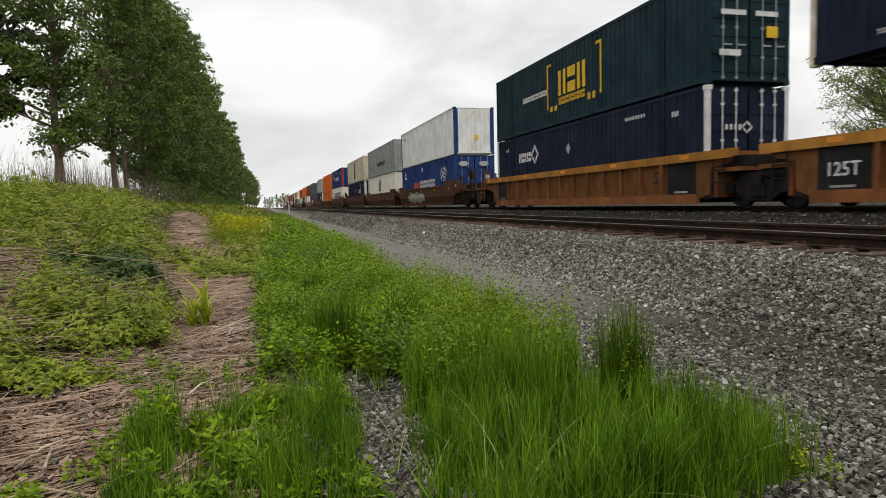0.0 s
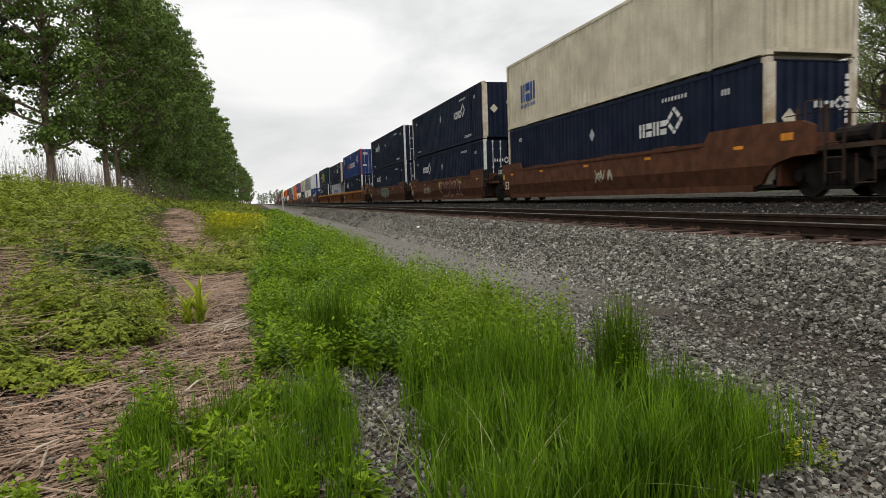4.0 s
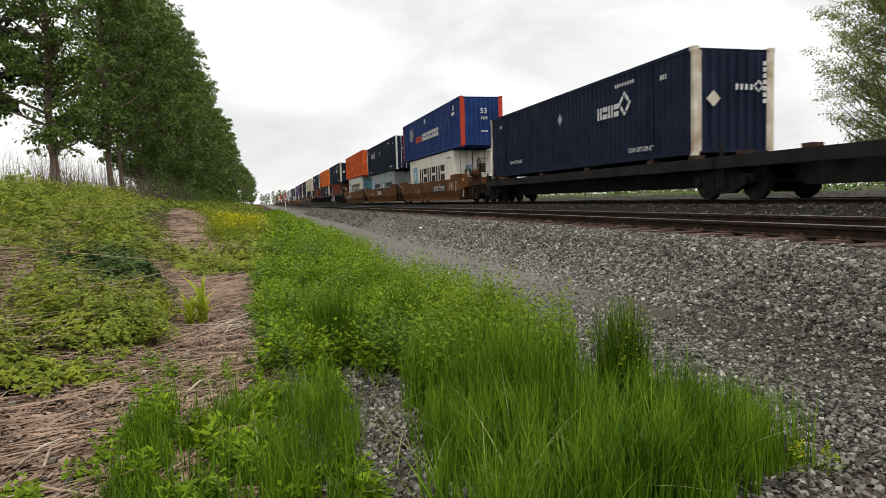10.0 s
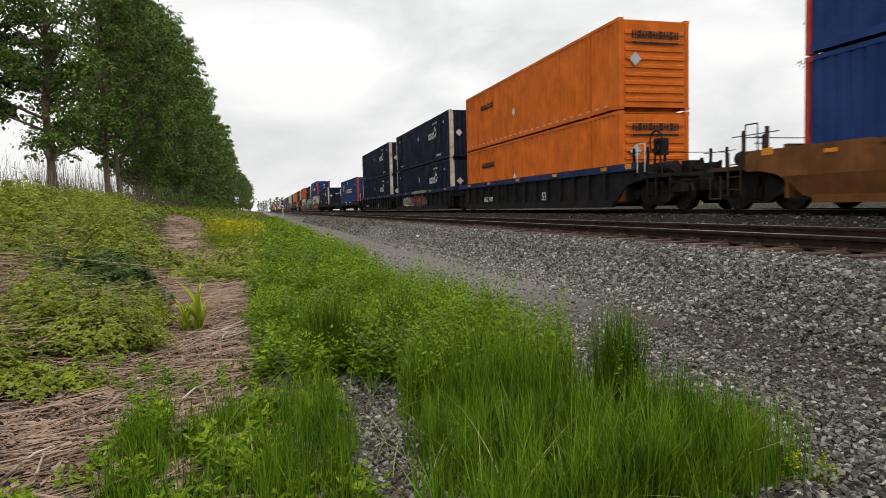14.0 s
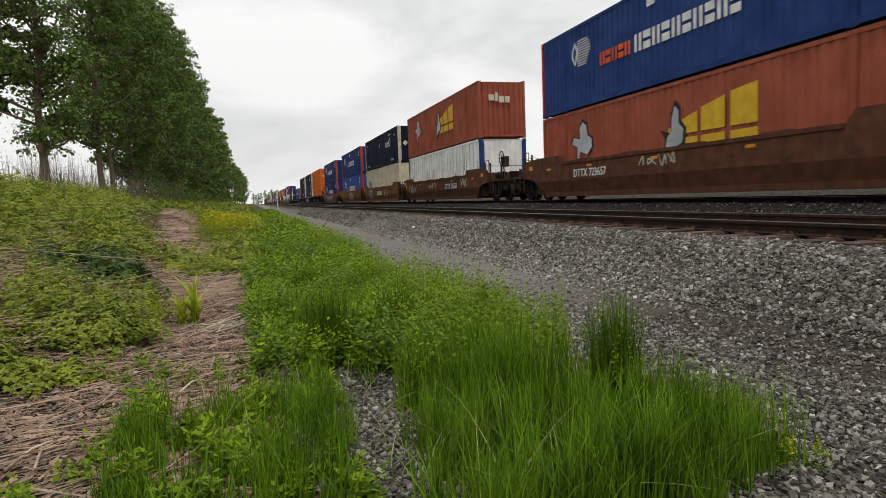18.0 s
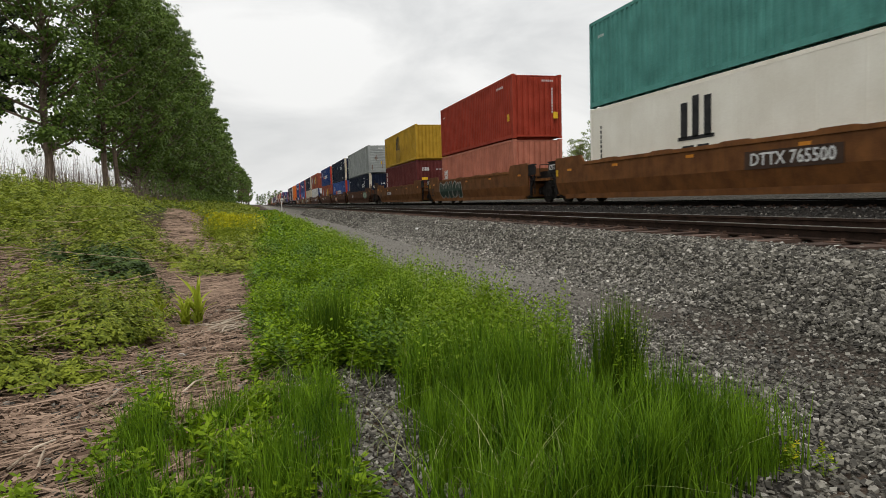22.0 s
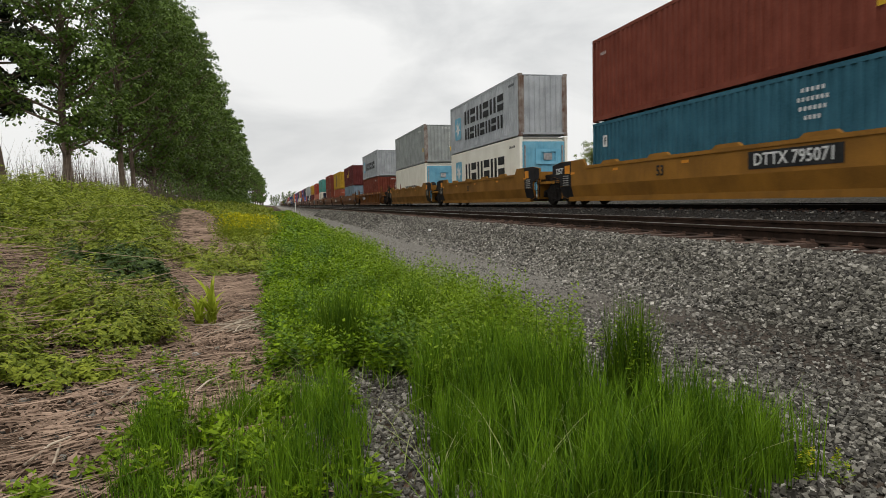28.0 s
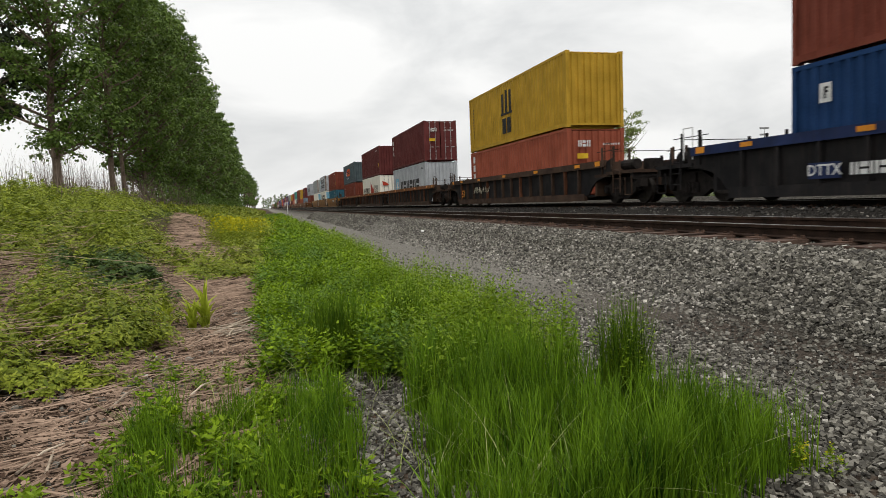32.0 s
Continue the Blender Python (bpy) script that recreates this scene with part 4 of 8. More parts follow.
def container(u, base, spec, stacked, fine=True):
    """A freight container. spec: colour, length in feet, trailing end (door, panel, louvre, reefer), sign, colour of the trailing posts, height."""
    colour, feet, end, logo, posts, H = spec
    L = {53: 16.15, 40: 12.19, 20: 6.06}[feet]
    W = 2.59 if feet == 53 else 2.438
    what = "refrigerated" if end == "reefer" else "corrugated"
    words = f"{COLOUR_NAMES[colour.name]} {what} steel {feet}-foot freight container " + ("stacked on another" if stacked else "sitting in a rail car")
    t = thing("freight_container", words, "container", "containers on the train")
    x = -W / 2
    iso = feet != 53
    wall_z0, wall_z1, reach = 0.16, H - 0.09, L - 0.26
    flat_side = end in ("reefer", "reefer_door") or logo == "plain_white"
    if flat_side:
        pm = shared(("side_panel", L, H, "flat"), lambda: panelled(reach, wall_z0, wall_z1))
    else:
        pm = shared(("side_panel", L, H, iso), lambda: corrugated(reach, wall_z0, wall_z1, 0.042 if iso else 0.030, 0.28 if iso else 0.305, "iso" if iso else "dom"))
    inset = 0.044 if not flat_side else 0.006
    part("side_panel", pm, colour, t, at=pose(x + inset, 0, 0))
    part("side_panel", pm, colour, t, at=pose(-x - inset, 0, 0, 0, 0, 180))
    part("roof_panel", shared(("roof_panel", L, W), lambda: Shape().box(-W / 2 + 0.05, W / 2 - 0.05, -L / 2 + 0.1, L / 2 - 0.1, -0.04, 0.0)), colour, t, at=pose(0, 0, H - 0.03))
    part("floor_frame", shared(("floor_frame", L, W, stacked), lambda: floor_frame(L, W, stacked)), colour, t)
    for sx in (-1, 1):
        part("bottom_rail", shared(("bottom_rail", L), lambda: Shape().box(-0.034, 0.034, -L / 2 + 0.12, L / 2 - 0.12, 0.035, 0.185)), colour, t, at=pose(sx * (W / 2 - 0.03), 0, 0))
        part("top_rail", shared(("top_rail", L), lambda: Shape().box(-0.03, 0.03, -L / 2 + 0.12, L / 2 - 0.12, -0.10, 0.0)), colour, t, at=pose(sx * (W / 2 - 0.03), 0, H))
        for sy in (-1, 1):
            front = posts is not None and (sy > 0) == (end == "door")
            mt = posts if front or (posts is not None and feet == 53) else colour
            wide = 0.26 if front else 0.14
            part("corner_post", shared(("corner_post", H, wide), lambda: Shape().prism([(-wide / 2, -0.06), (wide / 2 - 0.02, -0.06), (wide / 2, -0.04), (wide / 2, 0.06), (-wide / 2, 0.06)], "z", 0.11, H - 0.11)),
                 mt, t, "", pose(sx * (W / 2 - wide / 2), sy * (L / 2 - 0.06), 0, 0, 0, 0 if sx > 0 else 0))
            if feet == 53 and fine:
                part("stacking_post", shared(("stacking_post", H), lambda: Shape().box(-0.02, 0.012, -0.075, 0.075, 0.0, H).box(-0.02, 0.034, -0.105, -0.075, 0.0, H).box(-0.02, 0.034, 0.075, 0.105, 0.0, H)), colour, t, at=pose(sx * (W / 2 - 0.022), sy * 6.06, 0, 0, 0, 0 if sx > 0 else 180))
            if fine:
                for z in (0.0, H - 0.118):
                    part("corner_casting", shared("corner_casting", casting), mt, t, at=pose(sx * (W / 2 - 0.085), sy * (L / 2 - 0.09), z) @ Matrix.Diagonal((-sx, -sy, 1, 1)))
    part("end_panel", shared(("end_panel", W, H), lambda: corrugated(W - 0.26, 0.16, H - 0.1, 0.068, 0.29, "iso")), colour, t, at=pose(0, L / 2 - 0.073, 0, 0, 0, -90))
    ye = -L / 2 + 0.035
    if end in ("door", "reefer_door"):
        for sx in (-1, 1):
            d = part("door", shared(("door", W, H), lambda: door_leaf(W / 2 - 0.14, H)), colour, t, at=pose(sx * (W / 4 - 0.035), ye, 0))
            if fine:
                for k in (-0.22, 0.2):
                    part("locking_rod", shared(("locking_rod", H), lambda: locking_rod(H)), GALV if colour is not NAVY else W_PAINT, d, at=pose(k, -0.055, 0))
    elif end == "louvre":
        part("end_panel", shared(("louvre", W, H), lambda: louvred(W - 0.26, 0.16, H - 0.1)), colour, t, at=pose(0, ye, 0))
        for i in range(9):
            part("slat", shared(("slat", W), lambda: Shape().prism([(-0.01, 0), (-0.045, 0.02), (-0.045, 0.12), (-0.01, 0.14)][::-1], "x", -W / 2 + 0.22, W / 2 - 0.22)), colour, t, at=pose(0, ye, 0.25 + (H - 0.5) * i / 9))
    elif end == "reefer":
        part("end_panel", shared(("flat_end", W, H), lambda: Shape().box(-W / 2 + 0.13, W / 2 - 0.13, 0, 0.05, 0.12, H - 0.1)), WHITE, t, at=pose(0, ye + 0.1, 0))
        pale = logo in ("star", "long_word")
        unit = part("cooling_unit", shared(("cooling_unit", H), lambda: cooling_unit(W, H)), SKY_PAINT if pale else NAVY, t, "pale blue cooling unit with fan and grille" if pale else "dark blue cooling unit with white control panel", pose(0, ye + 0.06, 0))
        part("fan_cover", shared("fan_cover", lambda: Shape().rod((0, 0, 0), (0, -0.03, 0), 0.26, 0.24, 14)), K_PAINT, unit, at=pose(-0.62, -0.07, H * 0.42))
        part("control_frame", shared("control_frame", lambda: Shape().box(-0.62, 0.62, -0.05, 0.0, -0.36, -0.22).box(-0.62, 0.62, -0.05, 0.0, 0.22, 0.36).box(-0.62, -0.34, -0.05, 0.0, -0.22, 0.22).box(0.40, 0.62, -0.05, 0.0, -0.22, 0.22)), SKY_PAINT if pale else WHITE, unit, at=pose(0.2, -0.05, H * 0.68))
        part("control_box", shared("control_box", lambda: Shape().box(-0.2, 0.2, -0.08, 0.0, -0.16, 0.16)), GALV if pale else WHITE, unit, at=pose(0.2, -0.05, H * 0.68))
        part("cable_cover", shared("cable_cover", lambda: Shape().box(-0.3, 0.3, -0.06, 0.0, -0.1, 0.1)), WHITE, unit, at=pose(0.45, -0.05, H * 0.34))
        for dx in (-0.95, 0.95):
            part("unit_bolt_strip", shared("unit_bolt_strip", lambda: Shape().box(-0.035, 0.035, -0.06, 0.0, -0.9, 0.9)), GALV, unit, at=pose(dx, -0.05, H * 0.55))
    else:
        part("end_panel", shared(("end_panel", W, H), lambda: corrugated(W - 0.26, 0.16, H - 0.1, 0.068, 0.29, "iso")), colour, t, at=pose(0, ye + 0.038, 0, 0, 0, 90))
    if logo:
        marks(t, logo, L, W, H, x, end)
    t.location = (FAR_C, u, base)
    MOVERS.append((t, u, base))
    return t


def panelled(length, z0, z1):
    pts, n = [(0.0, -length / 2)], round(length / 1.2)
    for i in range(1, n):
        y = -length / 2 + length * i / n
        pts += [(0.0, y - 0.03), (-0.006, y - 0.02), (-0.006, y + 0.02), (0.0, y + 0.03)]
    pts += [(0.0, length / 2), (0.03, length / 2), (0.03, -length / 2)]
    return Shape().prism(pts[::-1], "z", z0, z1)


def floor_frame(L, W, stacked):
    s = Shape().box(-W / 2 + 0.06, W / 2 - 0.06, -L / 2 + 0.05, L / 2 - 0.05, 0.12, 0.16)
    for i in range(int(L / 0.6)):
        y = -L / 2 + 0.4 + i * 0.6
        s.box(-W / 2 + 0.06, W / 2 - 0.06, y - 0.03, y + 0.03, 0.02, 0.12)
    s.box(-W / 2 + 0.1, W / 2 - 0.1, -L / 2 + 0.0, -L / 2 + 0.08, 0.07, 0.16).box(-W / 2 + 0.1, W / 2 - 0.1, L / 2 - 0.08, L / 2, 0.07, 0.16)
    # filler strips added to block the sky through the gap below a stacked box
    if stacked:
        s.box(-W / 2 + 0.3, -W / 2 + 0.36, -L / 2 + 0.3, L / 2 - 0.3, -0.04, 0.12).box(W / 2 - 0.36, W / 2 - 0.3, -L / 2 + 0.3, L / 2 - 0.3, -0.04, 0.12)
        s.box(-W / 2 + 0.3, W / 2 - 0.3, -L / 2 + 0.3, -L / 2 + 0.36, -0.04, 0.12)
    return s


def casting():
    return Shape().box(-0.087, 0.087, -0.091, 0.091, 0.0, 0.118).box(-0.090, -0.087, -0.03, 0.03, 0.03, 0.09)


def door_leaf(w, H):
    s = Shape().box(-w / 2, w / 2, -0.02, 0.03, 0.14, H - 0.1)
    for i in range(5):
        z = 0.3 + (H - 0.6) * i / 5
        s.box(-w / 2 + 0.06, w / 2 - 0.06, -0.038, -0.02, z, z + (H - 0.6) / 5 * 0.6)
    return s


def locking_rod(H):
    s = Shape().rod((0, 0, 0.1), (0, 0, H - 0.06), 0.018, 0.018, 6)
    for z in (0.16, 0.7, H * 0.5, H - 0.5, H - 0.14):
        s.box(-0.045, 0.045, -0.015, 0.03, z - 0.03, z + 0.03)
    s.box(-0.02, 0.26, -0.03, -0.012, 0.98, 1.02)
    return s


def cooling_unit(W, H):
    s = Shape().box(-W / 2 + 0.15, W / 2 - 0.15, -0.05, 0.0, H * 0.28, H - 0.22).box(-W / 2 + 0.3, W / 2 - 0.3, -0.03, 0.0, 0.2, H * 0.26)
    for i in range(6):
        s.box(-0.9, -0.05, -0.07, -0.05, H * 0.3 + 0.07 * i, H * 0.3 + 0.07 * i + 0.035)
    s.box(-0.95, 0.95, -0.065, -0.05, H * 0.82, H * 0.9)
    return s


# rail cars
def side_outline(far_end, near_end, raised):
    """Side of a unit seen from the track's edge: it arches over the bogie at a coupler end and stops short of it where two units share one."""
    top = 1.78 if raised else 1.50

    def tip(coupled):
        if coupled:
            return [(7.75, 0.34), (8.05, 0.44), (8.25, 0.66), (8.6, 0.88), (9.1, 0.99), (9.6, 1.0), (9.6, 1.60), (9.3, 1.72 if raised else 1.5)]
        return [(7.9, 0.34), (8.3, 0.46), (8.35, 1.12), (9.05, 1.24), (9.05, 1.68 if raised else 1.5)]
    far = tip(far_end) + [(8.4, top), (6.35, top), (6.1, 1.50)]
    near_ = [(-y, z) for y, z in tip(near_end)] + [(-8.4, top), (-6.35, top), (-6.1, 1.50)]
    return far + near_[::-1]


FOLD = 0.84          # the smooth sides lean inwards below this height


def smooth_wall(far_end, near_end, raised, full):
    """full: the side runs on over a shared bogie; otherwise it ends short of it and a dark end panel follows."""
    top = 1.78 if raised else 1.46

    def tip(coupled):
        if coupled:
            return [(8.54, FOLD), (8.6, 0.88), (9.1, 0.99), (9.6, 1.0), (9.6, 1.60 if raised else 1.4), (9.3, 1.72 if raised else 1.46)]
        if not full:
            return [(8.33, FOLD), (8.36, 1.2), (8.38, 1.70 if raised else 1.46)]
        return [(8.33, FOLD), (8.35, 1.12), (9.05, 1.24), (9.05, 1.68 if raised else 1.46)]
    low = 1.50 if raised else 1.40
    far = tip(far_end) + [(8.28, top), (6.35, top), (6.1, low)]
    near_ = [(-y, z) for y, z in tip(near_end)] + [(-8.28, top), (-6.35, top), (-6.1, low)]
    return Shape().prism(far + near_[::-1], "x", -0.04, 0.04)


def lower_wall(far_end, near_end):
    """The lower part of a smooth side, leaning inwards to the sill."""
    def foot(coupled):
        return [(7.75, 0.34), (8.05, 0.44), (8.25, 0.66), (8.54, FOLD)] if coupled else [(7.9, 0.34), (8.3, 0.46), (8.33, FOLD)]
    pts = foot(far_end) + [(-y, z) for y, z in foot(near_end)][::-1]
    s, n = Shape(), len(pts)
    for w in (-0.04, 0.04):
        s.v += [(w + 0.26 * (FOLD - z), y, z) for y, z in pts]
    s.f += [tuple(reversed(range(n))), tuple(range(n, 2 * n))] + [(i, (i + 1) % n, n + (i + 1) % n, n + i) for i in range(n)]
    return s


def yellow_foot(coupled, sy):
    o = [(7.35, 0.36), (7.76, 0.36), (8.05, 0.46), (8.24, 0.67), (8.5, 0.835), (7.35, 0.835)] if coupled else [(7.35, 0.36), (7.9, 0.36), (8.28, 0.47), (8.31, 0.835), (7.35, 0.835)]
    s = Shape().prism([(sy * a, z) for a, z in o][::sy], "x", -0.006, 0.0)
    s.v = [(x + 0.26 * (FOLD - z), y, z) for x, y, z in s.v]
    return s


def truck(parent, y):
    b = part("bogie", shared("bogie", bogie), STEEL, parent, "grimy cast-steel bogie", pose(0, y, 0.1))
    for dy in (-0.89, 0.89):
        w = part("wheelset", shared("wheelset", wheelset), WHEEL, b, "", pose(0, dy, 0.46))
        WHEELS.append((w, dy))
    return b


def bogie():
    s = Shape()
    for sx in (-1, 1):
        x0, x1 = (sx * 1.0 - 0.08, sx * 1.0 + 0.08)
        s.prism([(-1.15, 0.42), (-0.78, 0.36), (-0.4, 0.16), (0.4, 0.16), (0.78, 0.36), (1.15, 0.42), (1.15, 0.62), (0.75, 0.66), (0.4, 0.86), (-0.4, 0.86), (-0.75, 0.66), (-1.15, 0.62)], "x", x0, x1)
        for dy in (-0.89, 0.89):
            s.rod((sx * 1.02, dy, 0.46), (sx * 1.16, dy, 0.46), 0.13, 0.12, 10)
        for dy in (-0.22, -0.07, 0.07, 0.22):
            s.rod((sx * 1.1, dy, 0.26), (sx * 1.1, dy, 0.55), 0.06, 0.06, 8)
    s.box(-1.15, 1.15, -0.2, 0.2, 0.56, 0.80)
    s.rod((0, 0, 0.8), (0, 0, 0.95), 0.25, 0.25, 12)
    return s


def wheelset():
    s = Shape().rod((-0.95, 0, 0), (0.95, 0, 0), 0.08, 0.08, 8)
    for sx in (-1, 1):
        s.rod((sx * 0.69, 0, 0), (sx * 0.715, 0, 0), 0.485, 0.485, 26)
        s.rod((sx * 0.715, 0, 0), (sx * 0.815, 0, 0), 0.458, 0.455, 26)
        s.rod((sx * 0.815, 0, 0), (sx * 0.835, 0, 0), 0.36, 0.14, 14)
        for k in range(4):
            a = k * math.pi / 2
            s.box(sx * 0.82 - 0.02, sx * 0.82 + 0.02, 0.4 * math.cos(a) - 0.02, 0.4 * math.cos(a) + 0.02, 0.4 * math.sin(a) - 0.02, 0.4 * math.sin(a) + 0.02)
    return s


def brake_stand():
    s = Shape().path([(0, 0.32 * math.cos(a * 0.5236), 0.32 * math.sin(a * 0.5236)) for a in range(13)], 0.026)
    for k in range(3):
        a = k * math.pi / 3
        s.path([(0, 0.31 * math.cos(a), 0.31 * math.sin(a)), (0, -0.31 * math.cos(a), -0.31 * math.sin(a))], 0.013, 5)
    return s.rod((-0.03, 0, 0), (0.05, 0, 0), 0.06, 0.06, 8)


def railing(parent, material, y, sign, tank=False, wheel=True):
    """Hand rails, ladders, brake gear, hoses and coupler of a car's outer end."""
    for x, dy, top in ((-1.38, 0.4, 1.98), (-0.8, 0.4, 1.9), (0.8, 0.4, 1.9), (1.38, 0.4, 1.98), (-1.38, 1.15, 2.0), (1.38, 1.15, 2.0)):
        part("stanchion", shared(("stanchion", top), lambda: Shape().box(-0.032, 0.032, -0.032, 0.032, 1.1, top)), material, parent, at=pose(x, y - sign * dy, 0))
    for x in (-1.38, 1.38):
        part("hand_rail", shared("hand_rail", lambda: Shape().path([(0, -0.75, 1.86), (0, 0.75, 1.86)], 0.012, 5)), STEEL, parent, at=pose(x, y - sign * 0.75, 0))
    part("hand_rail", shared("cross_rail", lambda: Shape().path([(-1.38, 0, 1.82), (1.38, 0, 1.82)], 0.012, 5)), STEEL, parent, at=pose(0, y - sign * 0.4, 0))
    part("grab_iron", shared("grab_iron", lambda: Shape().path([(-1.42, -0.2, 1.25), (-1.42, -0.2, 2.1), (-1.42, 0.2, 2.1), (-1.42, 0.2, 1.25)], 0.016)), W_PAINT if material is CAR_BLACK else material, parent, at=pose(0, y - sign * 0.7, 0))
    part("ladder", shared("ladder", lambda: Shape().box(-1.45, -1.41, -0.24, -0.2, 0.45, 1.5).box(-1.45, -1.41, 0.2, 0.24, 0.45, 1.5).path([(-1.43, -0.22, 0.6), (-1.43, 0.22, 0.6)], 0.014).path([(-1.43, -0.22, 0.9), (-1.43, 0.22, 0.9)], 0.014).path([(-1.43, -0.22, 1.2), (-1.43, 0.22, 1.2)], 0.014)), material, parent, at=pose(0, y - sign * 0.15, 0))
    part("end_deck", shared(("end_deck", sign), lambda: Shape().box(-1.42, 1.42, -0.85, 0.85, 1.06, 1.16).box(-0.55, 0.55, -0.9, 0.9, 0.66, 1.06).box(-0.06, 0.06, -1.6, 0.9, 0.36, 0.66)), material, parent, at=pose(0, y, 0))
    part("deck_beam", shared("deck_beam", lambda: Shape().box(-1.40, 1.40, -0.07, 0.07, 0.86, 1.06).box(-1.25, -1.0, -0.3, 0.1, 0.62, 0.86).box(1.0, 1.25, -0.3, 0.1, 0.62, 0.86)), STEEL, parent, at=pose(0, y + sign * 0.7, 0))
    high = tank and sign < 0
    part("air_reservoir", shared(("air_reservoir", high), lambda: Shape().rod((-1.0, -0.45, 1.74), (-1.0, 0.45, 1.74), 0.20, 0.20, 14).rod((-1.0, -0.52, 1.74), (-1.0, -0.45, 1.74), 0.11, 0.2, 14).rod((-1.0, 0.45, 1.74), (-1.0, 0.52, 1.74), 0.2, 0.11, 14).box(-1.12, -0.88, -0.34, -0.26, 1.16, 1.6).box(-1.12, -0.88, 0.26, 0.34, 1.16, 1.6) if high else Shape().rod((-0.95, -0.45, 1.36), (-0.95, 0.35, 1.36), 0.17, 0.17, 12).box(-1.05, -0.85, -0.3, -0.22, 1.16, 1.24).box(-1.05, -0.85, 0.15, 0.23, 1.16, 1.24)), CAR_RUST if high else STEEL, parent, at=pose(0, y + 0.62 if high else y - sign * 0.1, 0))
    part("valve_box", shared("valve_box", lambda: Shape().box(-0.25, 0.25, -0.18, 0.18, 1.16, 1.52).box(-0.12, 0.12, -0.22, 0.22, 1.25, 1.42).rod((0.3, 0, 1.2), (0.3, 0, 1.6), 0.06, 0.05, 8)), STEEL, parent, at=pose(-0.35, y + sign * 0.3, 0))
    part("air_hose", shared("air_hose", lambda: Shape().path([(0.3, 0.1, 0.85), (0.32, -0.15, 0.55), (0.3, -0.45, 0.42), (0.28, -0.8, 0.5)], 0.025, 6)), K_PAINT, parent, at=pose(0, y + sign * 0.85, 0, 0, 0, 0 if sign < 0 else 180))
    part("uncoupling_lever", shared("uncoupling_lever", lambda: Shape().path([(-1.40, 0.05, 0.72), (-1.2, -0.05, 0.95), (-0.3, -0.05, 0.95), (-0.1, -0.2, 1.0)], 0.016, 5)), STEEL, parent, at=pose(0, y + sign * 0.95, 0, 0, 0, 0 if sign < 0 else 180))
    part("stirrup_step", shared("stirrup_step", lambda: Shape().path([(-1.42, -0.2, 0.95), (-1.42, -0.2, 0.38), (-1.42, 0.2, 0.38), (-1.42, 0.2, 0.95)], 0.018, 5)), material, parent, at=pose(0, y + sign * 0.55, 0))
    part("coupler", shared("coupler", lambda: Shape().box(-0.12, 0.12, -0.5, 0.4, 0.72, 0.98).box(-0.2, 0.2, -0.85, -0.5, 0.68, 1.02)), STEEL, parent, at=pose(0, y + sign * 0.95, 0, 0, 0, 0 if sign < 0 else 180))
    if sign < 0 and wheel:
        stand = part("brake_stand", shared("brake_stand", lambda: Shape().path([(0, -0.22, 1.16), (0, -0.05, 2.0)], 0.03, 6).path([(0, 0.24, 1.16), (0, 0.06, 2.0)], 0.03, 6).box(-0.02, 0.26, -0.16, 0.18, 1.72, 2.2)), material, parent, at=pose(-1.18, y + (0.2 if material is not CAR_DARK else -0.8), 0))
        part("brake_wheel", shared("brake_wheel", brake_stand), STEEL, stand, at=pose(-0.06, 0.0, 2.12))


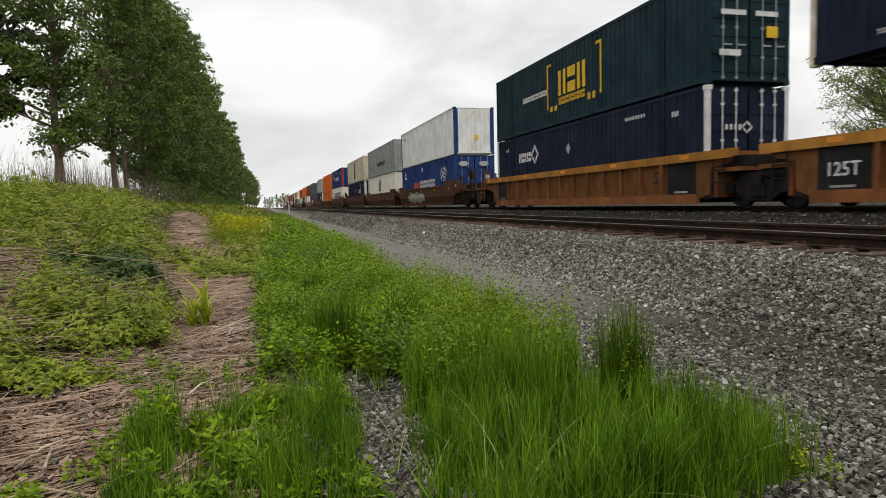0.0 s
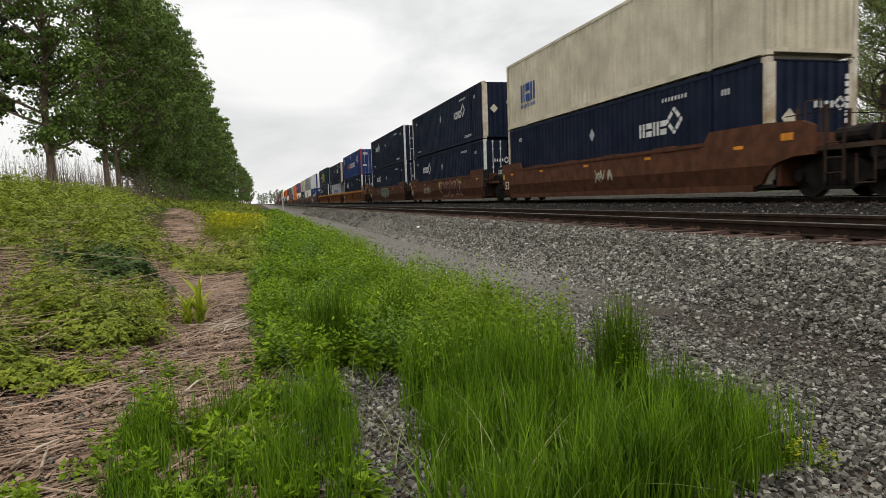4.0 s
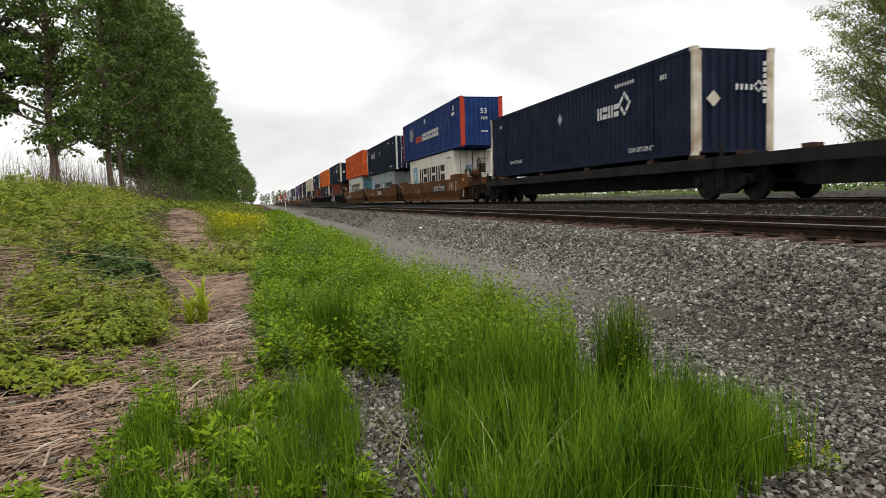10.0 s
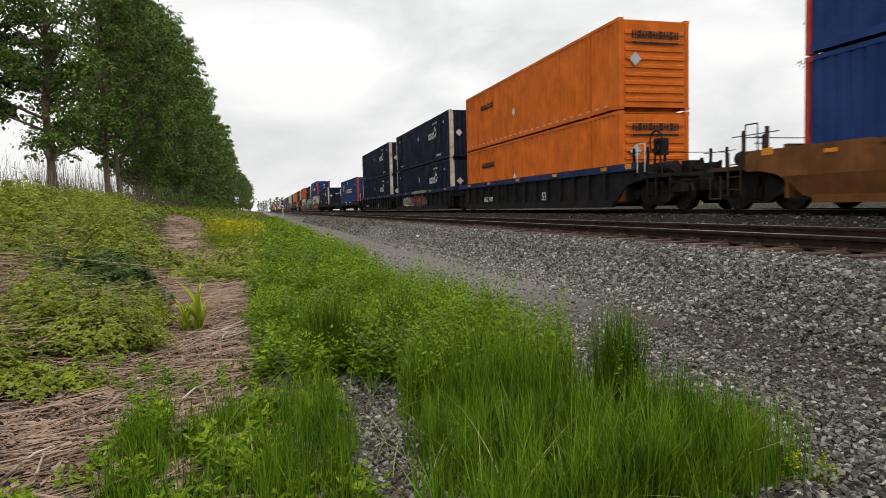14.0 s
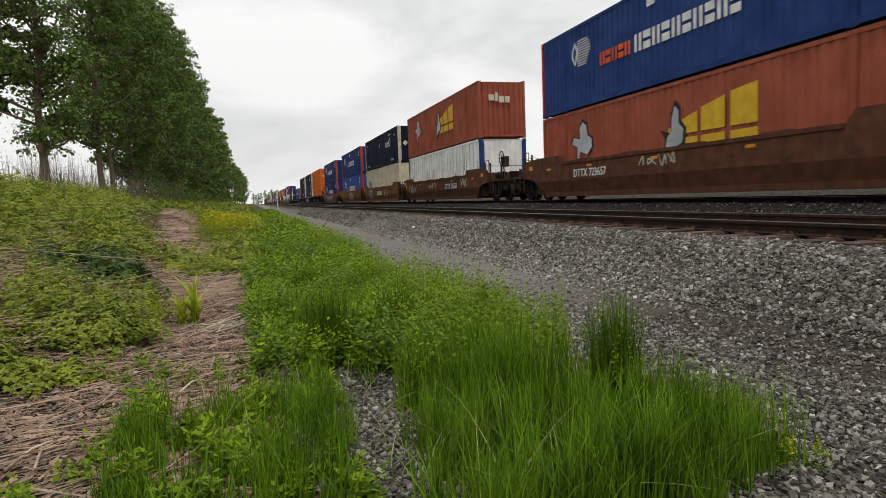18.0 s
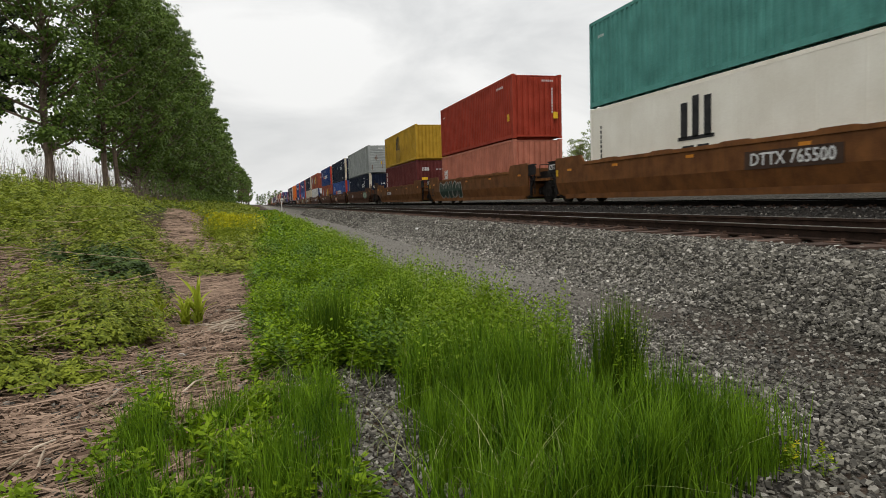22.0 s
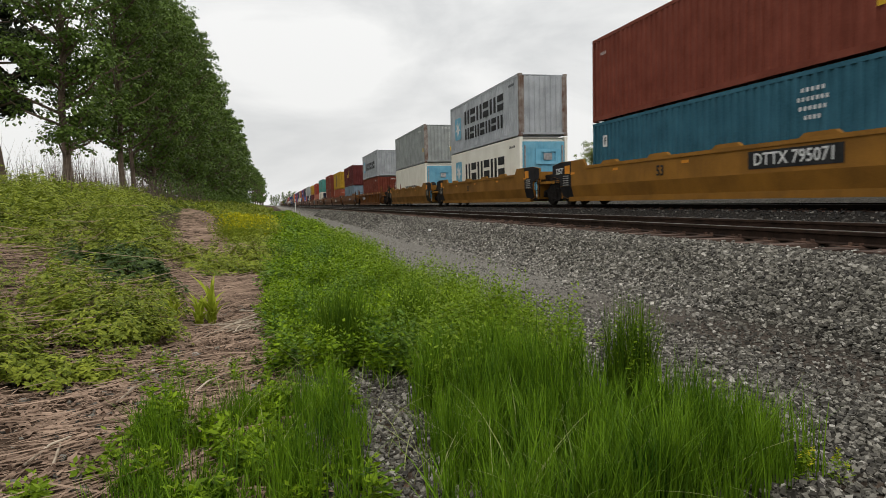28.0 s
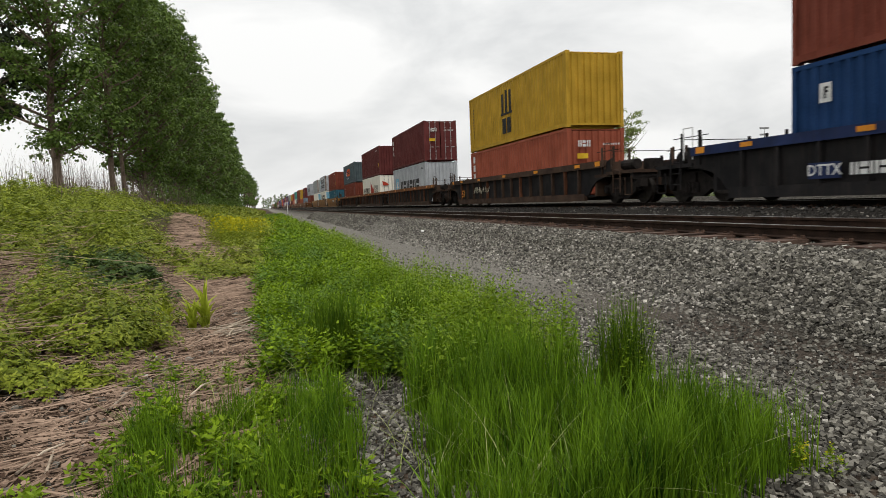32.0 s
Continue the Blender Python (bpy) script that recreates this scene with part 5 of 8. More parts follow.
def well_car(u, style, far_end, near_end, marks_=()):
    """One unit of a double-stack car. far_end, near_end: True where a coupler follows, False where the next unit shares the bogie."""
    kind, body, trim = style
    names = {CAR_BROWN.name: "brown", CAR_RUST.name: "rusty red-brown", CAR_ORANGE.name: "orange-brown", CAR_YELLOW.name: "yellow-ochre", CAR_BLACK.name: "black", CAR_DARK.name: "dark brown", CAR_BLUE.name: "dark blue"}
    t = thing("well_car", f"{names[body.name]} steel well car unit with {'ribbed' if kind == 'ribbed' else 'smooth'} sides, dirty and weathered", "rail car", "well cars of the train")
    if kind != "ribbed":
        raised = kind == "smooth"
        for sx in (-1, 1):
            part("side_wall", shared(("side_wall", far_end, near_end, raised, body is CAR_YELLOW), lambda: smooth_wall(far_end, near_end, raised, body is CAR_YELLOW)), body, t, at=pose(sx * 1.46, 0, 0))
            part("lower_wall", shared(("lower_wall", far_end, near_end), lambda: lower_wall(far_end, near_end)), body, t, at=pose(sx * 1.46, 0, 0) @ Matrix.Diagonal((-sx, 1, 1, 1)))
            part("bottom_chord", shared("smooth_chord", lambda: Shape().box(-0.07, 0.07, -7.75, 7.75, 0.25, 0.42)), body, t, at=pose(sx * 1.33, 0, 0))
            part("top_chord", shared("smooth_top", lambda: Shape().box(-0.075, 0.075, -6.1, 6.1, 1.43, 1.53)), body, t, at=pose(sx * 1.46, 0, 0 if raised else -0.1))
            for y in (-4.4, -1.5, 1.5, 4.4):
                part("guide", shared(("guide", body is CAR_YELLOW), lambda: Shape().prism([(-0.55, 1.53), (0.55, 1.53), (0.4, 1.63 if body is CAR_YELLOW else 1.565), (-0.4, 1.63 if body is CAR_YELLOW else 1.565)], "x", -0.06, 0.04)), body, t, at=pose(sx * 1.46, y, 0 if raised else -0.1))
    else:
        for sx in (-1, 1):
            rot = 0 if sx < 0 else 180
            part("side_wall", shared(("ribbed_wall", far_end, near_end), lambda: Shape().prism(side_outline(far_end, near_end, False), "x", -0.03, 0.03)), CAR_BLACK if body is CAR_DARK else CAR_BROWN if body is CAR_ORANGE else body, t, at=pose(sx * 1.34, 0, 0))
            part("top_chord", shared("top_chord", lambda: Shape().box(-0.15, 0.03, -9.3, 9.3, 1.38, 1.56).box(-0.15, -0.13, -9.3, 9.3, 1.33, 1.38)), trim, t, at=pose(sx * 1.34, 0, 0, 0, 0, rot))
            part("bottom_chord", shared("bottom_chord", lambda: Shape().box(-0.13, 0.0, -7.85, 7.85, 0.20, 0.40).box(-0.13, -0.11, -7.85, 7.85, 0.40, 0.46)), body, t, at=pose(sx * 1.34, 0, 0, 0, 0, rot))
            for i in range(1 if body is CAR_ORANGE else 0, 13 if body is CAR_ORANGE else 14):
                y = -7.4 + 14.8 * i / 13
                part("rib", shared("rib", lambda: Shape().prism([(-0.03, -0.055), (-0.03, 0.055), (-0.14, 0.045), (-0.14, -0.045)][::-1], "z", 0.40, 1.38)), CAR_RUST if body is CAR_DARK and i % 4 == 1 else body, t, at=pose(sx * 1.34, y, 0, 0, 0, rot))
    part("well_floor", shared("well_floor", lambda: Shape().box(-1.35, 1.35, -8.4, -8.0, 0.33, 0.41).box(-1.35, 1.35, 8.0, 8.4, 0.33, 0.41).box(-1.35, 1.35, -0.3, 0.3, 0.33, 0.41).box(-1.35, 1.35, -6.3, -5.9, 0.33, 0.41).box(-1.35, 1.35, 5.9, 6.3, 0.33, 0.41).box(-1.34, -1.1, -8, 8, 0.32, 0.38).box(1.1, 1.34, -8, 8, 0.32, 0.38)), STEEL, t)
    for sy, outer_end in ((1, far_end), (-1, near_end)):
        part("bulkhead", shared("bulkhead", lambda: Shape().box(-1.34, 1.34, -0.06, 0.06, 0.36, 1.40).box(-1.38, 1.38, -0.06, 0.06, 1.40, 1.55).box(-1.38, 1.38, 0.0, 0.95, 1.0, 1.1)), body, t, at=pose(0, sy * 8.5, 0, 0, 0, 0 if sy > 0 else 180))
        if outer_end:
            railing(t, CAR_DARK if kind != "ribbed" else body, sy * 10.2, sy, body is CAR_BROWN and u > -250, body is not CAR_BROWN and body is not CAR_DARK or u > -250)
            truck(t, sy * 9.75)
            part("warning_panel", shared("warning_panel", lambda: Shape().box(-0.006, 0, -0.17, 0.17, -0.08, 0.08)), OR_PAINT, t, "", pose(-1.506 if kind != "ribbed" else -1.492, sy * 8.9, 1.42 if kind != "ribbed" else 1.46))
        else:
            part("step_frame", shared("step_frame", lambda: Shape().path([(-1.44, 0.0, 0.45), (-1.44, 0.0, 1.54), (-1.44, 0.42, 1.54), (-1.44, 0.42, 0.45)], 0.02, 5).path([(-1.44, 0.0, 0.75), (-1.44, 0.42, 0.75)], 0.016, 5).path([(-1.44, 0.0, 1.05), (-1.44, 0.42, 1.05)], 0.016, 5).path([(-1.44, 0.0, 1.4), (-1.44, 0.42, 1.4)], 0.016, 5)), STEEL, t, at=pose(0, sy * 8.72 - 0.21, 0))
            part("articulation", shared("articulation", lambda: Shape().box(-0.55, 0.55, -0.65, 0.65, 0.66, 1.12).box(-1.2, 1.2, -0.62, 0.3, 1.12, 1.2).box(-1.0, 1.0, -0.5, 0.15, 1.2, 1.40).rod((-1.15, -0.4, 0.9), (-1.15, 0.4, 0.9), 0.14, 0.14, 10)), STEEL, t, at=pose(0, sy * 9.05, 0, 0, 0, 0 if sy > 0 else 180))
            if kind == "smooth" and body is not CAR_YELLOW:
                for sx in (-1, 1):
                    part("end_panel", shared(("car_end_panel", sy), lambda: Shape().prism([(sy * y, z) for y, z in ((8.3, 1.22), (9.05, 1.30), (9.05, 1.62), (8.9, 1.68), (8.3, 1.68))][::sy], "x", -0.03, 0.03).box(-0.05, 0.05, min(sy * 8.36, sy * 9.08), max(sy * 8.36, sy * 9.08), 1.66, 1.71)), CAR_BLACK, t, "black end panel", pose(sx * 1.455, 0, 0))
                    part("end_brace", shared(("end_brace", sy), lambda: Shape().box(-0.035, 0.035, min(sy * 8.4, sy * 8.52), max(sy * 8.4, sy * 8.52), 0.42, 1.22).prism([(sy * y, z) for y, z in ((8.5, 0.75), (8.95, 1.22), (8.78, 1.22), (8.5, 0.92))][::sy], "x", -0.03, 0.03)), CAR_BLACK, t, "", pose(sx * 1.40, 0, 0))
                part("end_rail", shared("end_rail", lambda: Shape().path([(-1.3, 0, 1.2), (-1.3, 0, 1.66), (1.3, 0, 1.66), (1.3, 0, 1.2)], 0.02, 5).path([(-0.45, 0, 1.2), (-0.45, 0, 1.66)], 0.018, 5).path([(0.45, 0, 1.2), (0.45, 0, 1.66)], 0.018, 5)), STEEL, t, at=pose(0, sy * 9.15, 0))
                if sy > 0:
                    write("125T", 0.27, W_PAINT, t, side_of(-1.490, 8.72, 1.47))
                    part("warning_square", shared("small_square", lambda: Shape().box(-0.006, 0, -0.09, 0.09, -0.12, 0.12)), Y_PAINT, t, "", pose(-1.504, 8.22, 1.22))
    if not near_end:
        truck(t, -9.7)
    if kind == "smooth" and far_end and body is CAR_BROWN:
        part("brake_housing", shared("brake_housing", lambda: Shape().box(-0.14, 0.14, -0.22, 0.10, 1.70, 1.86).box(-0.09, 0.09, -0.36, -0.22, 1.70, 1.80)), body, t, "", pose(-1.36, 8.85, 0))
    if body is CAR_ORANGE:
        for y in (7.1, -7.1):
            part("data_panel", shared("data_panel", lambda: Shape().box(-0.02, 0, -0.62, 0.62, 0.45, 1.34)), CAR_BLACK, t, "black stencilled data panel", pose(-1.372, y, 0))
            tagged(decal(t, "data_text", [rect(-0.3, -0.28 + 0.09 * k, 0.3, -0.23 + 0.09 * k) for k in range(3)], S_PAINT, side_of(-1.394, y, 0.60)), kind="stuff")
    if body is CAR_YELLOW:
        for sy, coupled in ((1, far_end), (-1, near_end)):
            o = [(8.52, 0.845), (9.1, 1.0), (9.58, 1.02), (9.58, 1.6), (9.28, 1.70), (8.4, 1.765), (7.35, 1.765), (7.35, 0.845)] if coupled else [(7.35, 0.845), (8.31, 0.845), (8.33, 1.13), (9.03, 1.25), (9.03, 1.66), (8.4, 1.765), (7.35, 1.765)]
            part("data_panel", shared(("yellow_car_panel", coupled, sy), lambda: Shape().prism([(sy * a, z) for a, z in o][::sy], "x", -0.006, 0.0)), CAR_BLACK, t, "black stencilled end panel", pose(-1.502, 0, 0))
            part("data_panel", shared(("yellow_car_foot", coupled, sy), lambda: yellow_foot(coupled, sy)), CAR_BLACK, t, "black lower end panel", pose(-1.503, 0, 0))
            part("warning_square", shared("warning_square", lambda: Shape().box(-0.006, 0, -0.22, 0.22, -0.16, 0.16)), OR_PAINT, t, "", pose(-1.510, sy * 7.65, 1.46))
            decal(t, "data_text", [rect(-0.25, -0.3 + 0.085 * k, 0.25, -0.26 + 0.085 * k) for k in range(5)], S_PAINT, side_of(-1.510, sy * 7.8, 1.16))
    for y in (-7.4, -3.6, 0.2, 4.0, 7.2):
        part("reflector", shared(("reflector", kind == "ribbed"), lambda: Shape().box(-0.006, 0, -0.20, 0.20, -0.055, 0.055) if kind == "ribbed" else Shape().box(-0.006, 0, -0.16, 0.16, -0.04, 0.04)), OR_PAINT, t, at=pose(-1.503 if kind != "ribbed" else -1.492, y, 1.30 if kind != "ribbed" else 1.46))
    for m_ in marks_:
        m_(t)
    t.location = (FAR_C, u, 0)
    MOVERS.append((t, u, 0))
    return t


def spine_car(u, far_end, near_end):
    t = thing("spine_car", "dark brown steel spine car with low deck and raised supports", "rail car", "spine cars of the train")
    part("spine", Shape().prism([(-8.9, 0.92), (-7.5, 0.80), (-7.0, 0.42), (7.0, 0.42), (7.5, 0.80), (8.9, 0.92), (8.9, 1.16), (-8.9, 1.16)], "x", -0.36, 0.36).box(-0.5, 0.5, -8.9, 8.9, 1.10, 1.16), CAR_BLACK, t)
    for sx in (-1, 1):
        part("side_sill", Shape().box(-0.06, 0.06, -8.9, 8.9, 0.90, 1.2), CAR_BLACK, t, at=pose(sx * 1.28, 0, 0))
    for y in (-8.0, -6.0, -2.0, 2.0, 6.0, 8.0):
        part("cross_bearer", shared("cross_bearer", lambda: Shape().box(-1.3, 1.3, -0.15, 0.15, 0.98, 1.18).box(-1.3, -1.0, -0.15, 0.15, 1.18, 1.30).box(1.0, 1.3, -0.15, 0.15, 1.18, 1.30)), CAR_DARK, t, at=pose(0, y, 0))
    part("deck", Shape().box(-1.24, 1.24, -8.9, -7.0, 1.12, 1.17).box(-1.24, 1.24, 7.0, 8.9, 1.12, 1.17), CAR_DARK, t)
    if far_end:
        truck(t, 8.6)
        part("coupler", Shape().box(-0.15, 0.15, 8.9, 10.3, 0.75, 1.0), STEEL, t)
    truck(t, -8.6 if near_end else -8.9)
    if near_end:
        part("coupler", Shape().box(-0.15, 0.15, -10.3, -8.9, 0.75, 1.0), STEEL, t)
    for sx in (-1.3,):
        part("stanchion", Shape().box(-0.03, 0.03, -0.03, 0.03, 1.16, 1.6), STEEL, t, at=pose(sx, 8.7, 0))
    if near_end:
        write("TTAX 355117", 0.2, W_PAINT, t, side_of(-1.346, 1.95, 1.06))
    t.location = (FAR_C, u, 0)
    MOVERS.append((t, u, 0))
    return t


def board(word, y, size=0.42, plate=True, z=1.0, colour=W_PAINT, x=-1.506, back=K_PAINT):
    """A number painted on the car's near side, on a black board where the car has one."""
    def put(t):
        if plate:
            w = len(word) * size * 0.31
            part("number_board", flat([rect(-w, -size * 0.52, w, size * 0.52)]), back, t, "", side_of(x, y, z))
        write(word, size, colour, t, side_of(x - 0.006, y, z))
    return put


def plate(y, z=1.0):
    """A black board with a row of plain white bars."""
    def put(t):
        part("name_board", flat([rect(-1.3, -0.31, 1.3, 0.31)]), CAR_BLACK, t, "", side_of(-1.506, y, z))
        decal(t, "code_bar", [[(-1.12, -0.2), (-0.5, -0.2), (-0.44, 0.2), (-1.12, 0.2)], [(-0.38, -0.2), (0.3, -0.2), (0.36, 0.2), (-0.32, 0.2)], [(0.42, -0.2), (1.1, -0.2), (1.06, 0.2), (0.46, 0.2)]], P_PAINT, side_of(-1.512, y, z))
    return put


def stroke(s, pts, width):
    """One sprayed stroke: a smooth ribbon through the points, thicker in its middle."""
    fine, m = [], len(pts)
    for i in range(m - 1):
        a, b, c, d = (Vector(pts[min(m - 1, max(0, i + k))]) for k in (-1, 0, 1, 2))
        for j in range(5):
            u = j / 5
            fine.append(b + (c - a) * 0.5 * u + (a * 2 - b * 5 + c * 4 - d) * 0.5 * u * u + (b * 3 - a - c * 3 + d) * 0.5 * u ** 3)
    fine.append(Vector(pts[-1]))
    k = len(s.v)
    for i, p in enumerate(fine):
        q = fine[min(len(fine) - 1, i + 1)] - fine[max(0, i - 1)]
        q = Vector((-q.y, q.x)).normalized() * width * (0.35 + 0.3 * math.sin(math.pi * i / (len(fine) - 1)))
        s.v += [(p.x + q.x, p.y + q.y, 0.0), (p.x - q.x, p.y - q.y, 0.0)]
    s.f += [(k + 2 * i, k + 2 * i + 1, k + 2 * i + 3, k + 2 * i + 2) for i in range(len(fine) - 1)]


def graffiti(y, w, h, cols, seed, z=0.85, x=-1.508):
    """Sprayed paint: a cloud of the first colour where there are several, looping strokes of the others over it; no letters."""
    def put(t):
        r = random.Random(seed)
        def bend(s):
            """Lay the paint on the leaning lower part of a smooth side."""
            if x == -1.508:
                s.v = [(p, q, c - 0.26 * max(0.0, FOLD - z - q)) for p, q, c in s.v]
            return s

        if len(cols) > 1:
            ph, m, s = [r.random() * 6 for _ in range(4)], 30, Shape()
            for i in range(m + 1):
                e = 2 * i / m - 1
                k = 0.46 * (1 - abs(e) ** 3.5) ** 0.6
                hi = h * k * (1 + 0.16 * math.sin(9 * e + ph[0]) + 0.10 * math.sin(17 * e + ph[1]))
                lo = -h * k * (1 + 0.16 * math.sin(8 * e + ph[2]) + 0.10 * math.sin(19 * e + ph[3]))
                s.v += [(e * w * 0.47, q, 0.001) for q in (lo, min(hi, max(lo, FOLD - z)), hi)]
            s.f += [(3 * i + j, 3 * i + 3 + j, 3 * i + 4 + j, 3 * i + 1 + j) for i in range(m) for j in (0, 1)]
            part("graffiti", bend(s), cols[0], t, "", side_of(x, y, z))
        for layer, col in enumerate(cols[1:] if len(cols) > 1 else cols):
            s, n = Shape(), max(3, int(w / (0.42 if len(cols) > 1 else 0.5)))
            for i in range(n):
                cx = (i + 0.5) / n * w * 0.92 - w * 0.46
                c = w / n * 0.75
                pts = [(cx + r.uniform(-0.6, 0.6) * c, h * 0.38 * (1 if k % 2 == 0 else -1) * r.uniform(0.35, 1.0)) for k in range(r.choice((4, 5, 6)))]
                stroke(s, pts, 0.075 if len(cols) > 1 and layer == 0 else 0.045)
            tagged(part("graffiti", bend(s), col, t, "", side_of(x - 0.004 - 0.002 * layer, y, z)), kind="stuff")
    return put



def bubbles(y, w, h, n, fill, line, seed, splash=None, z=0.85, x=-1.508, thin=0.87):
    """A sprayed piece: a row of swollen rounded shapes with an outline, and splashes round it; no letters."""
    def put(t):
        r = random.Random(seed)

        def blob(s, cx, cz, a, b, ph, lift):
            m, k = 12, len(s.v)
            for i in range(m + 1):
                e = 2 * i / m - 1
                q = b * (1 - abs(e) ** 3) ** 0.55
                hi, lo = cz + q * (1 + 0.14 * math.sin(4 * e + ph)), cz - q * (1 + 0.12 * math.sin(3 * e + 2 * ph))
                mid = min(hi, max(lo, FOLD - z))
                for v in (lo, mid, hi):
                    s.v.append((cx + e * a + 0.14 * (v - cz) * math.sin(ph), v, lift - (0.26 * max(0.0, FOLD - z - v) if x == -1.508 else 0.0)))
            s.f += [(k + 3 * i + j, k + 3 * i + 3 + j, k + 3 * i + 4 + j, k + 3 * i + 1 + j) for i in range(m) for j in (0, 1)]

        back, front, spots = Shape(), Shape(), Shape()
        for i in range(n):
            cx, cz, ph = -w / 2 + (i + 0.5) * w / n, r.uniform(-0.05, 0.05) * h, r.uniform(0, 6)
            a, b = w / n * r.uniform(0.56, 0.72), h * r.uniform(0.40, 0.5)
            blob(back, cx, cz, a, b, ph, 0.002 + 0.0002 * i)
            blob(front, cx, cz, a * thin, b * thin * 0.97, ph, 0.005 + 0.0002 * i)
            for k in range(r.choice((2, 3))):
                blob(back, cx + a * r.uniform(-0.55, 0.55), cz + b * r.choice((-0.55, 0.5)), a * 0.06, b * r.uniform(0.25, 0.42), ph, 0.009)
        if splash is not None:
            for i in range(16):
                e = r.choice((-1, 1))
                blob(spots, e * w * r.uniform(0.46, 0.60), r.uniform(-0.5, 0.5) * h, r.uniform(0.04, 0.22), r.uniform(0.04, 0.2), r.uniform(0, 6), 0.0005 + 0.00005 * i)
            tagged(part("graffiti", spots, splash, t, "", side_of(x, y, z)), kind="stuff")
        tagged(part("graffiti", back, line, t, "", side_of(x, y, z)), kind="stuff")
        tagged(part("graffiti", front, fill, t, "", side_of(x, y, z)), kind="stuff")
    return put


SPRAY_RED = surf("dark_red_spray", (0.035, 0.014, 0.012), (0.085, 0.030, 0.022), scale=3, rough=0.6)
SPRAY_PINK = surf("pink_spray", (0.36, 0.19, 0.15), (0.52, 0.30, 0.24), scale=3, rough=0.6)
SPRAY_LIME = surf("lime_spray", (0.22, 0.26, 0.05), (0.40, 0.42, 0.12), scale=3, rough=0.6)
SPRAY_GREEN = surf("bottle_green_spray", (0.012, 0.028, 0.020), (0.03, 0.055, 0.042), scale=3, rough=0.6)
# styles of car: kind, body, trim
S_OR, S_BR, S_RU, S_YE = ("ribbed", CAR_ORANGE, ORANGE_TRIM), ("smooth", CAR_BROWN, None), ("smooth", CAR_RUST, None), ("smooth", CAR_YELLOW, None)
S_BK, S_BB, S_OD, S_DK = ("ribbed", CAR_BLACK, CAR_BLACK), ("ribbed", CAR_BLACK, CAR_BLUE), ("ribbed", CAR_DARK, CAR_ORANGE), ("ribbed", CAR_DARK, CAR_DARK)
HC, ST = 2.896, 2.591
POST = surf("worn_cream_post", (0.34, 0.25, 0.15), (0.72, 0.68, 0.58), scale=2.2, rough=0.7, streak=0.45, streak_col=(0.30, 0.16, 0.06), vary=0.05)
UM = (NAVY, 53, "panel", "rhomb", POST, HC)
UMD = (NAVY, 53, "door", "rhomb", W_PAINT, HC)
PA = (BLUE, 53, "panel", "stripes", R_PAINT, HC)
PAD = (BLUE, 53, "door", "stripes", R_PAINT, HC)
OLV = (ORANGE, 53, "louvre", "dark_word", None, HC)
TRIPLE = (YELLOW, 40, "panel", "three_bars", None, HC)


def mk(colour, feet=40, end="panel", logo="blank", H=HC, posts=None):
    return (colour, feet, end, logo, posts, H)


# place along the train, car style, coupler ahead, coupler behind, upper box, lower box (or two short ones)
TRAIN = [
    (46.9, S_RU, False, True, mk(OLD_WHITE, 53, "panel", "grey", HC, BLUE), mk(BLUE, 53, "door", "stripes")),
    (23.01, S_OR, True, False, mk(DTEAL, 53, "door", "bracketed"), UMD),
    (3.51, S_OR, False, False, UM, mk(LGREY, 40, "panel", "blue_word", ST)),
    (-15.99, S_OR, False, True, PAD, UMD),
    (-39.57, S_RU, True, False, UMD, UMD),
    (-58.78, S_RU, False, False, UM, UMD),
    (-78.36, S_RU, False, True, mk(CREAM, 53, "panel", "blue_mark"), UM),
    (-101.8, S_BK, True, False, UMD, mk(RUST, 40, "panel", "tall_word", HC)),
    (-121.31, S_BB, False, False, OLV, UM),
    (-140.66, S_BB, False, True, UM, mk(RUST, 40, "door", "tall_word", HC)),
    (-164.25, S_BR, True, False, mk(ROR, 53, "louvre", "dark_word"), mk(WHITE, 40, "reefer", "star", HC)),
    (-183.62, S_BR, False, False, UMD, [mk(LGREY, 20, "panel", "star_low", ST), mk(LGREY, 20, "panel", "star_low", ST)]),
    (-202.86, S_BR, False, True, PA, mk(WHITE, 40, "reefer_door", "star", HC)),
    (-224.12, "spine", True, False, None, mk(NAVY, 53, "panel", "rhomb_bold", HC, POST)),
    (-242.0, "spine", False, False, None, None),
    (-259.80, "spine", False, True, None, (BLUE3,) + PA[1:]),
    (-280.72, S_BB, True, False, UM, UM),
    (-300.01, S_BB, False, False, UM, UM),
    (-319.50, S_BB, False, True, OLV, OLV),
    (-343.1, ("low", CAR_BROWN, None), True, True, PA, PA),
    (-366.21, S_BR, True, False, PA, mk(BLUE2, 53, "panel", "stripes", HC, R_PAINT)),
    (-385.65, S_BR, False, False, UM, mk(CREAM, 53, "panel", "blue_mark")),
]
